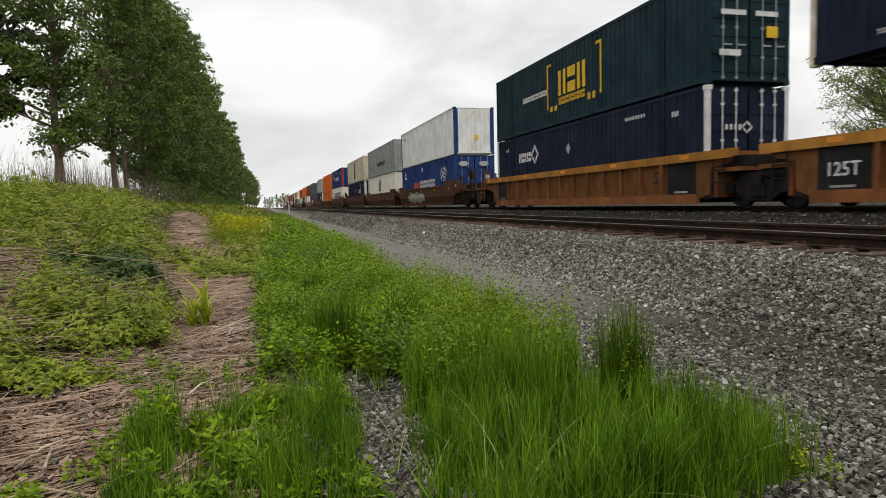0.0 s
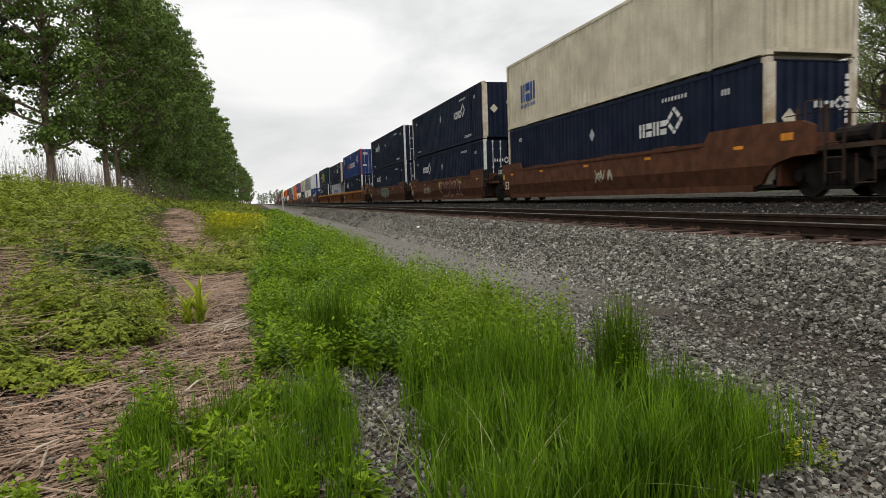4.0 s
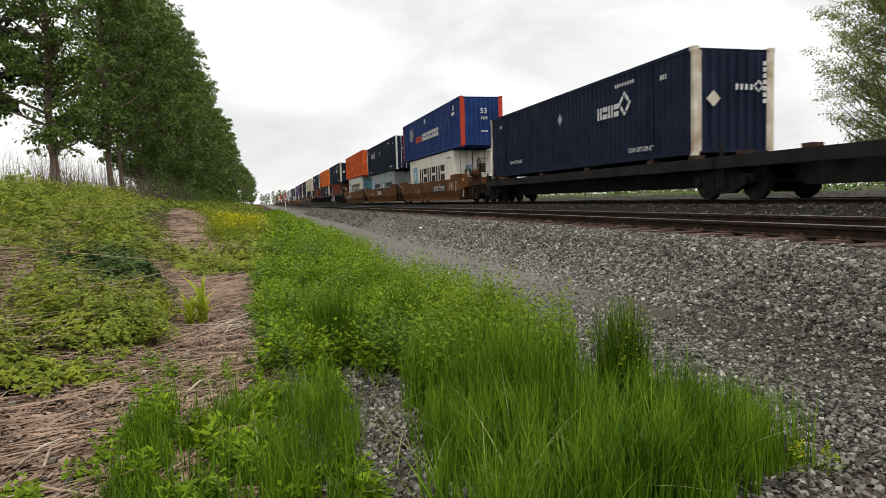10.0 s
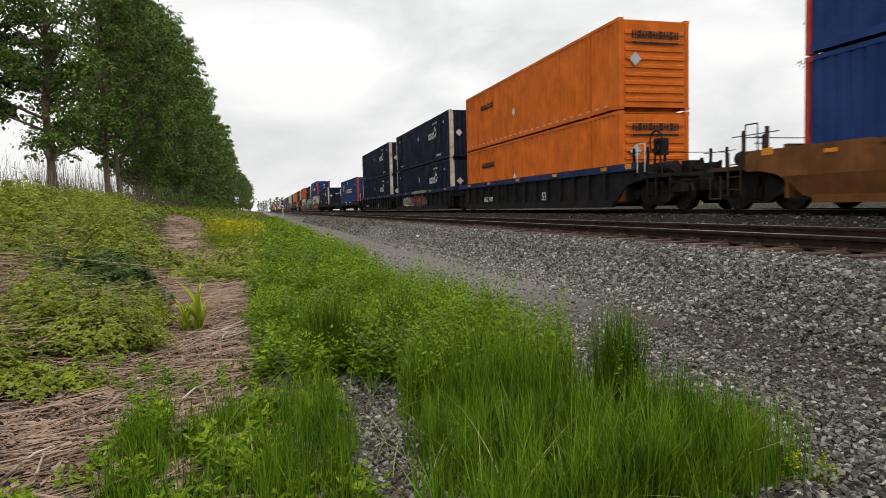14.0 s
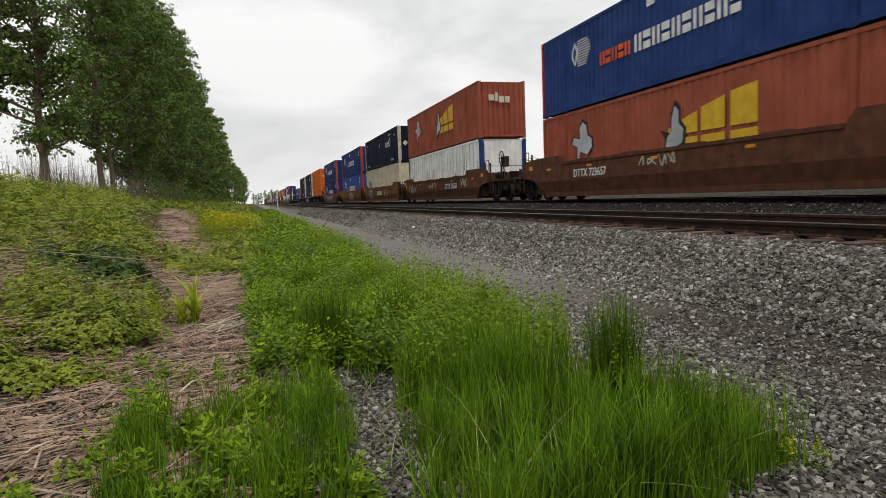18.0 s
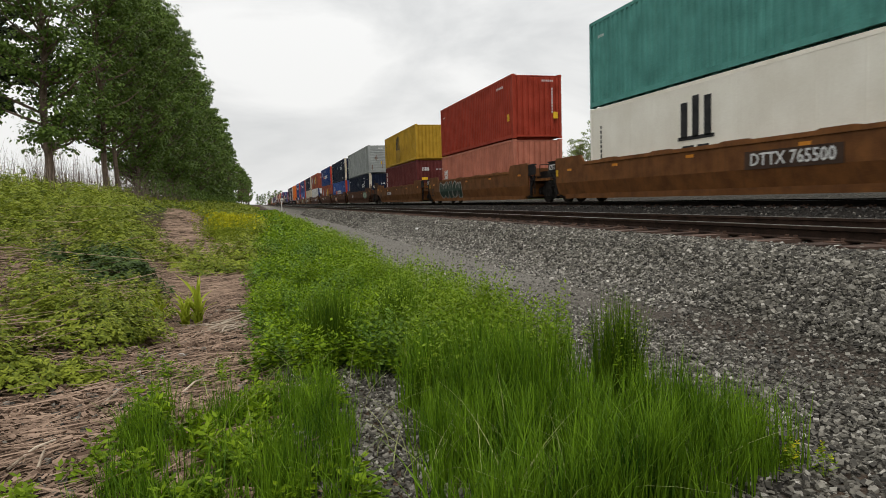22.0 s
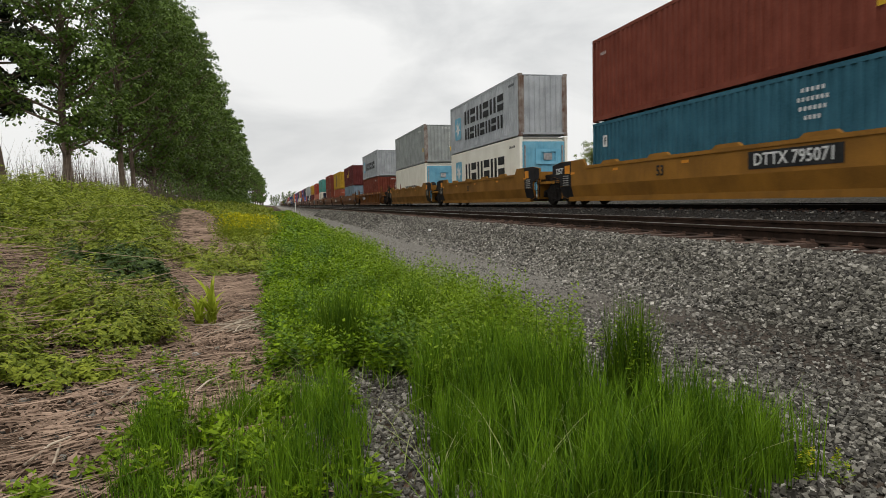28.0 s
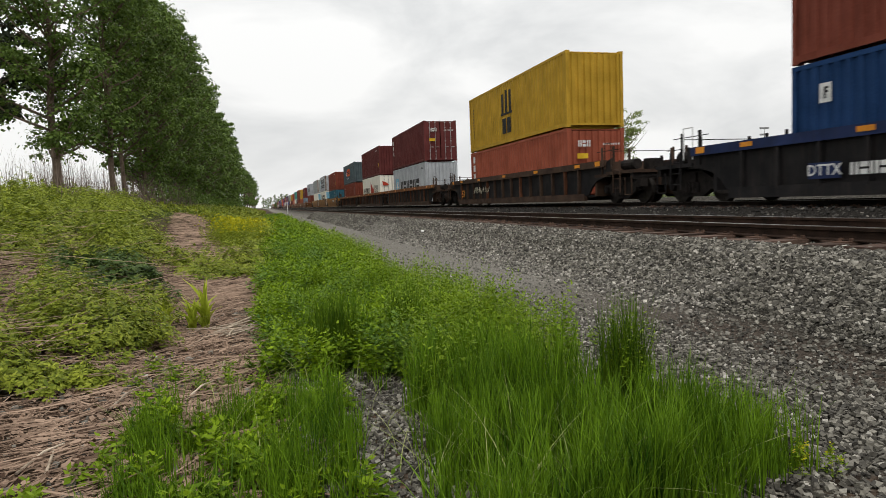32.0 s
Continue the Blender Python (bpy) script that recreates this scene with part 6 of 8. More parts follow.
TRAIN += [
    (-405.34, S_RU, False, True, mk(RUST2, 53, "panel", "window"), mk(OLD_WHITE, 53, "panel", "jointed", HC, BLUE)),
    (-429.25, S_RU, True, False, PA, mk(RUST2, 53, "panel", "window")),
    (-447.95, S_RU, False, False, UM, mk(BLUE2, 53, "panel", "stripes", HC, R_PAINT)),
    (-467.8, S_RU, False, True, mk(GREY, 53, "louvre", "grey"), UM),
    (-491.03, S_BR, True, False, (YELLOW, 40, "panel", "three_bars", None, ST), mk(MAROON, 40, "panel", "short_word", HC)),
    (-510.25, S_BR, False, False, mk(RED, 40, "panel", "blank"), mk(PINK, 40, "panel", "white_word", ST)),
    (-529.68, S_BR, False, True, mk(TEAL, 40, "panel", "blank"), mk(WHITE, 40, "reefer", "three_bars", HC)),
    (-553.04, S_BR, True, False, mk(RUST, 40, "panel", "blank"), mk(RUST, 40, "panel", "tall_word", HC)),
    (-572.42, S_BR, False, False, TRIPLE, mk(RUST2, 40, "door", "tall_word", ST)),
    (-591.69, S_BR, False, True, mk(MAROON, 40, "panel", "yellow_word"), mk(BGREY, 40, "panel", "dark_panel", ST)),
    (-614.55, ("ribbed", CAR_BROWN, CAR_ORANGE), True, True, mk(LGREY, 40, "panel", "star_low"), mk(RUST, 40, "panel", "blank", HC)),
    (-638.02, S_YE, True, False, mk(GREY, 40, "panel", "blank", HC, RUSTY), mk(WHITE, 40, "reefer", "long_word", HC)),
    (-657.84, S_YE, False, False, mk(LGREY, 40, "panel", "star_two_lines", HC, RUSTY), mk(WHITE, 40, "reefer", "star", HC)),
    (-677.32, S_YE, False, True, mk(RUST, 40, "panel", "blank"), mk(TBLUE, 40, "panel", "p", ST)),
    (-701.17, S_OD, True, False, mk(SLATE, 40, "panel", "two_panels", ST), mk(RUST, 40, "panel", "tall_word", HC)),
    (-720.17, S_OD, False, False, mk(MAROON, 40, "panel", "blank"), mk(WHITE, 40, "reefer_door", "red_sail", HC)),
    (-739.61, S_OD, False, True, mk(MAROON, 40, "door", "short_word"), mk(LGREY, 40, "panel", "star_low", HC)),
    (-762.75, S_DK, True, True, TRIPLE, mk(RUST2, 40, "panel", "short_word", ST)),
    (-786.04, S_BB, True, False, mk(RUST, 40, "panel", "blank"), mk(WBLUE, 40, "panel", "p", ST)),
]
# numbers and sprayed paint on the cars, by their order in the train
R_X, O_X = -1.486, -1.374        # rib faces of the dark and of the orange cars
SIGNS = {
    0: [graffiti(2, 6, 0.8, (S_PAINT, P_PAINT), 1)],
    1: [board("53", -6.0, 0.5, False, 0.95, K_PAINT, O_X)],
    2: [board("53", -6.0, 0.5, False, 0.9, K_PAINT, O_X), board("125T", 7.1, 0.40, False, 0.86, W_PAINT, -1.394)],
    3: [board("125T", 7.1, 0.38, False, 0.86, W_PAINT, -1.394)],
    4: [board("53", 7.8, 0.5, False, 0.8, P_PAINT), graffiti(0.2, 4.6, 1.0, (S_PAINT, G_PAINT, CAR_DARK), 3, 1.05), board("253736", 3.2, 0.3, False, 1.18, RUSTY)],
    5: [board("53", 7.8, 0.5, False, 0.8, P_PAINT), bubbles(-2.2, 4.0, 1.05, 5, SPRAY_RED, SPRAY_PINK, 8, SPRAY_LIME, 0.88), graffiti(3.4, 2.2, 0.7, (P_PAINT,), 9, 0.9)],
    6: [board("53", 7.8, 0.5, False, 0.8, P_PAINT), graffiti(-1.0, 1.6, 0.6, (P_PAINT,), 41, 0.9)],
    8: [graffiti(3.5, 3.5, 0.3, (R_PAINT, S_PAINT), 5, 1.40, R_X - 0.02)],
    9: [board("DTTX 890165", 4.1, 0.36, True, 0.72, W_PAINT, R_X, CAR_BLUE), bubbles(0.9, 3.2, 1.15, 4, CREAM, SPRAY_GREEN, 51, S_PAINT, 0.95, R_X - 0.006, 0.80)],
    10: [board("DTTX 727939", 3.4, 0.42, False, 1.03), bubbles(5.2, 2.6, 0.95, 4, CAR_BROWN, K_PAINT, 9, None, 0.9, -1.508, 0.74), graffiti(5.2, 2.6, 0.8, (P_PAINT,), 9, 0.9, -1.522), graffiti(7.3, 0.9, 0.6, (K_PAINT, G_PAINT), 47, 0.95)],
    11: [plate(-0.2, 1.1), graffiti(4.2, 2.6, 0.5, (P_PAINT,), 12, 1.0)],
    12: [board("DTTX 727939", -3.5, 0.45, True, 1.0), graffiti(-6.7, 2.0, 0.9, (P_PAINT,), 14, 1.05), graffiti(2.6, 1.6, 0.7, (S_PAINT,), 15, 0.9)],
    16: [board("SFLC 7427", 4.1, 0.3, False, 0.66, W_PAINT, R_X), board("53", -2.6, 0.45, False, 0.66, P_PAINT, R_X)],
    17: [graffiti(0.2, 6.4, 0.95, (SPRAY_RED, P_PAINT, B_PAINT, R_PAINT), 17, 0.80, R_X), graffiti(3.6, 3.2, 0.7, (P_PAINT, SPRAY_GREEN), 18, 0.8, R_X - 0.012), graffiti(-0.4, 5.0, 0.2, (P_PAINT, G_PAINT), 19, 1.47, R_X - 0.006)],
    18: [board("SFLC 7427", 4.1, 0.3, False, 0.66, W_PAINT, R_X), board("53", -2.6, 0.45, False, 0.66, W_PAINT, R_X)],
    19: [bubbles(-0.3, 7.0, 1.0, 6, S_PAINT, K_PAINT, 20, None, 0.86), graffiti(-3.4, 1.8, 0.9, (P_PAINT,), 21, 0.95), board("DTTX", 4.9, 0.30, False, 1.12)],
}
SIGNS.update({
    20: [graffiti(-1.1, 4.0, 0.9, (G_PAINT, P_PAINT, R_PAINT), 22, 0.9)],
    21: [graffiti(4.5, 3.0, 0.9, (S_PAINT, K_PAINT), 24, 0.95), graffiti(-3.2, 1.8, 0.8, (P_PAINT,), 25, 0.95), plate(-0.1, 0.97)],
    22: [board("DTTX 723539", -3.4, 0.42, True, 1.0), graffiti(6.2, 2.6, 0.8, (P_PAINT,), 27, 1.0), graffiti(0.6, 2.4, 0.4, (P_PAINT,), 30, 1.15), graffiti(-5.9, 1.5, 0.7, (P_PAINT,), 26, 1.15)],
    23: [board("DTTX 723657", 4.0, 0.38, False, 1.05), graffiti(0.07, 2.2, 0.5, (P_PAINT,), 28, 1.2)],
    24: [graffiti(2.0, 3.0, 0.6, (P_PAINT, OR_PAINT), 29, 0.8)],
    25: [board("DTTX", 3.6, 0.4, False, 1.0), graffiti(-6.0, 2.6, 0.7, (G_PAINT, P_PAINT), 31, 1.05)],
    26: [board("53", 7.45, 0.64, False, 0.78, K_PAINT), board("DTTX 765500", 3.4, 0.29, True, 1.0)],
    27: [bubbles(3.4, 4.6, 1.12, 5, SPRAY_GREEN, S_PAINT, 33, None, 0.9), board("53", 7.4, 0.64, False, 0.78, K_PAINT)],
    28: [board("DTTX 765500", -3.2, 0.40, True, 1.04, W_PAINT, -1.506, CAR_DARK)],
    29: [board("DTTX 732403", 4.0, 0.36, True, 1.03, W_PAINT, -1.506, CAR_DARK)],
    30: [plate(0.0, 0.95)],
    31: [board("DTTX 732403", -3.3, 0.36, True, 1.0, W_PAINT, -1.506, CAR_DARK), board("53", 7.4, 0.64, False, 0.78, K_PAINT)],
    32: [board("DTTX 657415", 3.6, 0.36, False, 0.95, W_PAINT, R_X)],
    34: [board("53", 1.46, 0.42, False, 1.06, K_PAINT)],
    35: [board("DTTX 795071", -3.65, 0.40, True, 1.15), board("53", 1.4, 0.42, False, 1.1, K_PAINT), board("125T", 8.38, 0.32, False, 1.42, W_PAINT, -1.510)],
    39: [board("53", 6.9, 0.55, False, 0.75, OR_PAINT, R_X), graffiti(3.6, 3.0, 0.5, (P_PAINT,), 40, 0.9, R_X)],
    40: [board("DTTX", 4.96, 0.32, True, 0.72, W_PAINT, R_X, CAR_BLUE), lambda t: decal(t, "code_bar", blocks(6, 1.3, 0.24, 0.1), W_PAINT, side_of(R_X - 0.006, 3.7, 0.72))],
})
# the head of the train, already far along at the start
HEAD = [((GREY, "long_word"), (WHITE, "three_bars"), S_RU), ((CREAM, "three_bars"), (NAVY, "rhomb"), S_RU), ((BLUE, "stripes"), (WHITE, "star"), S_RU), ((ORANGE, "dark_word"), (ORANGE, "dark_word"), S_OR),
        ((GREY, "blank"), (NAVY, "rhomb"), S_RU), ((SLATE, "blank"), (BLUE, "stripes"), S_BR), ((RUST, "tall_word"), (WHITE, "blank"), S_BR), ((ORANGE, "dark_word"), (NAVY, "rhomb"), S_BB),
        ((RED, "blank"), (CREAM, "blank"), S_BR), ((WHITE, "star"), (TEAL, "blank"), S_BR), ((YELLOW, "three_bars"), (RUST, "blank"), S_RU), ((NAVY, "rhomb"), (NAVY, "rhomb"), S_BB),
        ((RUST, "blank"), (LGREY, "blank"), S_BR), ((BLUE, "stripes"), (GREY, "blank"), S_BR), ((MAROON, "short_word"), (RUST, "blank"), S_BR), ((ORANGE, "dark_word"), (BLUE, "blank"), S_BB),
        ((CREAM, "blank"), (RUST, "blank"), S_BR), ((TEAL, "blank"), (NAVY, "rhomb"), S_RU), ((NAVY, "rhomb"), (WHITE, "blank"), S_BR), ((RED, "blank"), (GREY, "blank"), S_BR)]
WELL = 0.41
for i_, (u, style, fe, ne, up, low) in enumerate(TRAIN):
    if style == "spine":
        spine_car(u, fe, ne)
        if low is not None:
            container(u, 1.305, low, False)
        continue
    well_car(u, style, fe, ne, SIGNS.get(i_, ()))
    lows = low if isinstance(low, list) else [low]
    for k, spec in enumerate(lows):
        container(u + (3.06 - 6.12 * k if len(lows) > 1 else 0), WELL, spec, False)
    container(u, WELL + lows[0][5] + 0.042, up, True)
hu = 66.2
for k, (up, low, style) in enumerate(HEAD):
    well_car(hu, style, k % 3 == 1, k % 3 == 2)
    for (col, logo), base, high in ((low, WELL, False), (up, WELL + HC + 0.042, True)):
        feet = 53 if logo in ("rhomb", "stripes", "dark_word", "blue_mark") or k < 3 else 40
        container(hu, base, mk(col, feet, "louvre" if logo == "dark_word" else "panel", logo, HC, W_PAINT if logo == "rhomb" else R_PAINT if logo == "stripes" else None), high, k < 4)
    hu += 19.4 if k % 3 != 1 else 23.4


# ---- trees and plants ----
BARK = surf("grey_brown_bark", (0.07, 0.050, 0.038), (0.22, 0.16, 0.12), scale=3, rough=0.95, bump=0.7, bump_scale=22)
POPLAR = foliage("poplar_leaves", (0.032, 0.062, 0.012), (0.185, 0.270, 0.058), 0.36, 0.30)
SPRING = foliage("spring_leaves", (0.09, 0.13, 0.03), (0.30, 0.36, 0.11), 0.55, 0.4)
PINE = foliage("pine_needles", (0.018, 0.026, 0.014), (0.055, 0.066, 0.034), 0.6, 0.1)
GRASS = foliage("tall_grass", (0.016, 0.055, 0.004), (0.180, 0.310, 0.018), 0.42, 0.26)
WEED = foliage("weed_leaves", (0.026, 0.072, 0.004), (0.260, 0.385, 0.016), 0.42, 0.28)
BRAMBLE = foliage("bramble_leaves", (0.055, 0.095, 0.011), (0.350, 0.395, 0.050), 0.42, 0.28)
FLOWER = foliage("yellow_blossom", (0.32, 0.31, 0.01), (0.50, 0.47, 0.02), 0.6, 0.3)
G = np.random.RandomState(5)


def leaves(P, D, size, ratio=0.55, fold=0.25, face=None):
    """Folded leaf quads: at points P, along directions D, of the given lengths, turned towards face where it is given."""
    n = len(P)
    size = np.broadcast_to(np.asarray(size, dtype=float), (n,))[:, None]
    D = D / np.maximum(1e-6, np.linalg.norm(D, axis=1))[:, None]
    R = G.normal(size=(n, 3)) if face is None else face + G.normal(size=(n, 3)) * 0.3
    S = np.cross(D, R)
    S /= np.maximum(1e-6, np.linalg.norm(S, axis=1))[:, None]
    N = np.cross(S, D)
    mid = P + D * size * 0.45 - N * size * fold * 0.3
    v = np.stack([P, mid + S * size * ratio * 0.5 + N * size * fold * 0.3, P + D * size, mid - S * size * ratio * 0.5 + N * size * fold * 0.3], 1).reshape(-1, 3)
    return v, np.arange(4 * n).reshape(n, 4)


def blades(P, height, width, lean, segs=3):
    """Grass blades from the ground points P: tapering strips that bow over."""
    n = len(P)
    a = G.uniform(0, 2 * np.pi, n)
    out = np.stack([np.cos(a), np.sin(a), np.zeros(n)], 1)
    b = a + np.pi / 2 + G.uniform(-0.5, 0.5, n)
    side = np.stack([np.cos(b), np.sin(b), np.zeros(n)], 1)
    rows = []
    for i in range(segs + 1):
        t = i / segs
        c = P + out * (lean * t * t)[:, None]
        c[:, 2] += height * (t - 0.25 * (lean / np.maximum(height, 1e-3)) * t * t)
        w = width * (1 - t) ** 0.7 * 0.5 + 0.0004
        rows += [c - side * w[:, None], c + side * w[:, None]]
    v = np.stack(rows, 1).reshape(-1, 3)
    k = 2 * (segs + 1)
    q = np.array([[2 * i, 2 * i + 1, 2 * i + 3, 2 * i + 2] for i in range(segs)])
    f = (np.arange(n)[:, None, None] * k + q[None]).reshape(-1, 4)
    return v, f


def merged(pairs):
    vs, fs, k = [], [], 0
    for v, f in pairs:
        vs.append(v)
        fs.append(f + k)
        k += len(v)
    return np.concatenate(vs), np.concatenate(fs)


def stuff(name, label, category, pairs, material):
    v, f = merged(pairs)
    ob = new(name, fast_mesh(name, v, f))
    ob.data.materials[0] = material
    return tagged(ob, label, category, kind="stuff")


def ground_at(X, Y):
    return np.array([ground_z(x, y) for x, y in zip(X, Y)])


def limb_set(height, radius, bottom, n, rnd, rise=0.9):
    """Branches of a tree: start, bend and tip."""
    out = []
    for i in range(n):
        t = (i + rnd.random()) / n
        z = bottom + (height * 0.93 - bottom) * t
        reach = radius * (0.35 + 0.65 * math.sin(math.pi * min(1, 0.18 + 0.85 * t)) ** 0.8) * rnd.uniform(0.5, 1.16)
        a = rnd.uniform(0, 2 * math.pi)
        d = Vector((math.cos(a), math.sin(a), 0))
        s = Vector((0, 0, z))
        m = s + d * reach * 0.5 + Vector((0, 0, reach * rise * 0.35))
        e = s + d * reach + Vector((0, 0, reach * rise))
        out.append((s, m, e))
    return out


def tree_meshes(key, height, radius, bottom, n_limbs, n_leaves, leaf, seed, rise=0.9, spread=0.45, trunk=0.24):
    rnd = random.Random(seed)
    limbs = limb_set(height, radius, bottom, n_limbs, rnd, rise)
    wood = Shape()
    pts = [Vector((0.12 * math.sin(i * 1.3 + seed), 0.12 * math.cos(i * 1.7 + seed), height * i / 8)) if i else Vector((0, 0, -0.3)) for i in range(9)]
    for i in range(8):
        r0, r1 = trunk * (1 - i / 8) ** 0.8 + 0.02, trunk * (1 - (i + 1) / 8) ** 0.8 + 0.02
        wood.rod(pts[i], pts[i + 1], r0 * (1.35 if i == 0 else 1), r1, 9)
    br = Shape()
    for s, m, e in limbs:
        r = 0.02 + 0.035 * (1 - s.z / height)
        br.rod(s, m, r * 1.5, r, 5).rod(m, m + (e - m) * 0.84, r, 0.006, 4)
    A = np.array([tuple(s) for s, m, e in limbs])
    B = np.array([tuple(m) for s, m, e in limbs])
    C = np.array([tuple(e) for s, m, e in limbs])
    # flattened clumps along the outer part of each branch, leaves over the skin of each clump, faces outwards and up
    nc = max(40, n_leaves // 34)
    li = G.randint(0, n_limbs, nc)
    tt = G.uniform(0.22, 1.06, nc)[:, None]
    cen = np.where(tt < 0.5, A[li] + (B[li] - A[li]) * tt * 2, B[li] + (C[li] - B[li]) * (tt * 2 - 1))
    cen += G.normal(size=(nc, 3)) * spread * 0.55
    wide = spread * G.uniform(0.65, 1.5, nc)
    ci = G.randint(0, nc, n_leaves)
    N = G.normal(size=(n_leaves, 3))
    N /= np.linalg.norm(N, axis=1)[:, None]
    N[:, 2] = np.where(G.uniform(0, 1, n_leaves) < 0.7, np.abs(N[:, 2]), N[:, 2])
    P = cen[ci] + N * (wide[ci] * G.uniform(0.55, 1.1, n_leaves))[:, None] * np.array([1, 1, 0.62])
    face = N + np.array([0, 0, 0.5])
    D = G.normal(size=(n_leaves, 3)) + np.array([0, 0, -0.5])
    D -= face * (np.sum(D * face, 1) / np.sum(face * face, 1))[:, None] * 0.8
    v, f = leaves(P, D, G.uniform(0.7, 1.3, n_leaves) * leaf, 0.8, 0.25, face)
    return wood.mesh(key + "_trunk"), br.mesh(key + "_branch"), fast_mesh(key + "_crown", v, f)


def plant_tree(name, label, group, meshes, leaf_mat, x, y, s=1.0, turn=0.0, z=None):
    t = thing(name, label, "tree", group)
    part("trunk", meshes[0], BARK, t)
    part("branchwork", meshes[1], BARK, t)
    part("crown", meshes[2], leaf_mat, t)
    t.location = (x, y, ground_z(x, y) - 0.05 if z is None else z)
    t.rotation_euler = (0, 0, turn)
    t.scale = (s, s, s)
    return t


POP_S = tree_meshes("poplar_thin", 15.5, 3.3, 1.7, 74, 21000, 0.155, 19, 0.6, 0.46, 0.15)
POP_A = [tree_meshes("poplar", 15.5, 2.7, 2.2 + 0.3 * k, 80, 17000, 0.15, 20 + k, 0.7, 0.40, 0.12) for k in range(3)]
POP_L = [tree_meshes("poplar_low", 15.0, 2.8, 1.0, 84, 15000, 0.175, 30 + k, 0.7, 0.42, 0.12) for k in range(3)]
POP_B = [tree_meshes("poplar_far", 15.5, 2.8, 1.0, 76, 7600, 0.25, 40 + k, 0.7, 0.46, 0.12) for k in range(3)]
POP_C = [tree_meshes("poplar_distant", 15.0, 2.8, 0.8, 60, 3400, 0.38, 60 + k, 0.7, 0.5, 0.16) for k in range(2)]
rt = random.Random(3)
row_y = [32.2, 41.2, 45.3, 48.9, 52.8]
while row_y[-1] < 190:
    row_y.append(row_y[-1] + rt.uniform(3.6, 5.2))
for i, y in enumerate(row_y):
    bank = [POP_S] if i == 0 else POP_A if i < 3 else POP_L if i < 8 else POP_B if y < 95 else POP_C
    plant_tree("poplar_tree", "tall leafy green poplar in a row along the bank", "row of poplars", bank[i % len(bank)], POPLAR, -8.4 + rt.uniform(-0.3, 0.3) + (-0.55 if i == 0 else 0.15 if i < 4 else 0.45), y, rt.uniform(0.97, 1.14) * (1.0 if i < 4 else 1.05), rt.uniform(0, 6.28))
for y, x, s in ((240, -6.9, 0.88), (252, -6.3, 0.95), (263, -6.9, 0.9), (276, -6.2, 1.0), (290, -6.5, 0.95), (306, -6.3, 1.0), (325, -6.0, 1.0), (350, -6.2, 1.0), (380, -6.0, 1.05), (420, -6.2, 1.1)):
    plant_tree("poplar_tree", "distant leafy poplar at the end of the row", "row of poplars", POP_C[int(y) % 2], POPLAR, x, y, s, y)
PINE_T = tree_meshes("pine", 11.0, 2.6, 3.5, 60, 9000, 0.22, 77, 0.25, 0.3, 0.2)
plant_tree("pine_tree", "dark pine with sparse needle clumps behind the poplars", "", PINE_T, PINE, -12.9, 36.5, 1.2, 0.4)
BIG_T = tree_meshes("field_tree", 17.2, 5.3, 2.4, 160, 40000, 0.155, 81, 0.72, 0.64, 0.32)
plant_tree("broadleaf_tree", "large tree in thin pale spring leaf beyond the tracks", "trees beyond the tracks", BIG_T, SPRING, 46.5, 39.7, 1.0, 0.3)
SML_T = tree_meshes("young_tree", 11.0, 4.0, 2.0, 64, 6400, 0.22, 83, 0.9, 0.62, 0.16)
plant_tree("broadleaf_tree", "small tree in thin spring leaf beyond the tracks", "trees beyond the tracks", SML_T, SPRING, 45.3, 77.8, 1.0, 0.0)
plant_tree("broadleaf_tree", "small tree in thin spring leaf beyond the tracks", "trees beyond the tracks", SML_T, SPRING, 41.6, 80.0, 0.72, 2.0)
for x, y, s in ((9.0, 640, 0.9), (13.0, 655, 0.8), (16.0, 690, 1.0), (19.5, 700, 0.9), (22.0, 720, 1.0), (26.0, 735, 0.85), (3.0, 760, 0.9), (6.0, 740, 0.85), (30.0, 760, 0.9), (35.0, 790, 1.0), (-2.0, 700, 0.8), (0.5, 690, 0.7)):
    plant_tree("far_tree", "far dark-green tree where the tracks vanish", "far trees", POP_C[int(x) % 2], POPLAR, x, y, s, x)

# far woods along the horizon
n = 30000
Y = G.uniform(-300, 1500, n)
X = 260 + 60 * np.sin(Y * 0.006) + G.uniform(0, 40, n)
top = 6.0 + 4.0 * np.array([noise.noise((y * 0.012, 2.0, 0.0)) for y in Y])
P = np.stack([X, Y, -0.4 + np.maximum(0.5, top + 1.5) * G.uniform(0, 1, n)], 1)
stuff("far_woods", "low dark-green belt of woods on the horizon", "woods", [leaves(P, G.normal(size=(n, 3)), G.uniform(1.0, 2.2, n), 0.9)], POPLAR)


# ---- low plants, by bands that thin out with distance ----
def scatter(n, x0, x1, y0, y1, keep=None):
    X, Y = G.uniform(x0, x1, n), G.uniform(y0, y1, n)
    if keep is not None:
        m = np.array([keep(x, y) for x, y in zip(X, Y)], dtype=bool)
        X, Y = X[m], Y[m]
    return X, Y


def trail_x(y):
    """Middle of the bare trail that climbs the bank."""
    return -0.70 if y < 12 else -1.45 - (y - 14) * 0.11


def in_weeds(x, y):
    edge = 1.48 + 0.3 * min(1, max(0, (y - 3) / 4)) + 0.16 * noise.noise((0.3, y * 0.9, 0)) + 0.1 * noise.noise((0.3, y * 2.9, 4))
    left = -0.08 + 0.14 * noise.noise((5.3, y * 0.8, 0))
    return left < x < edge and noise.noise((x * 1.6, y * 1.3, 9)) > -0.42


def weed_height(x, y):
    return 0.34 + 0.20 * noise.noise((x * 1.7, y * 1.1, 2)) + 0.14 * noise.noise((x * 4.2, y * 3.4, 2))


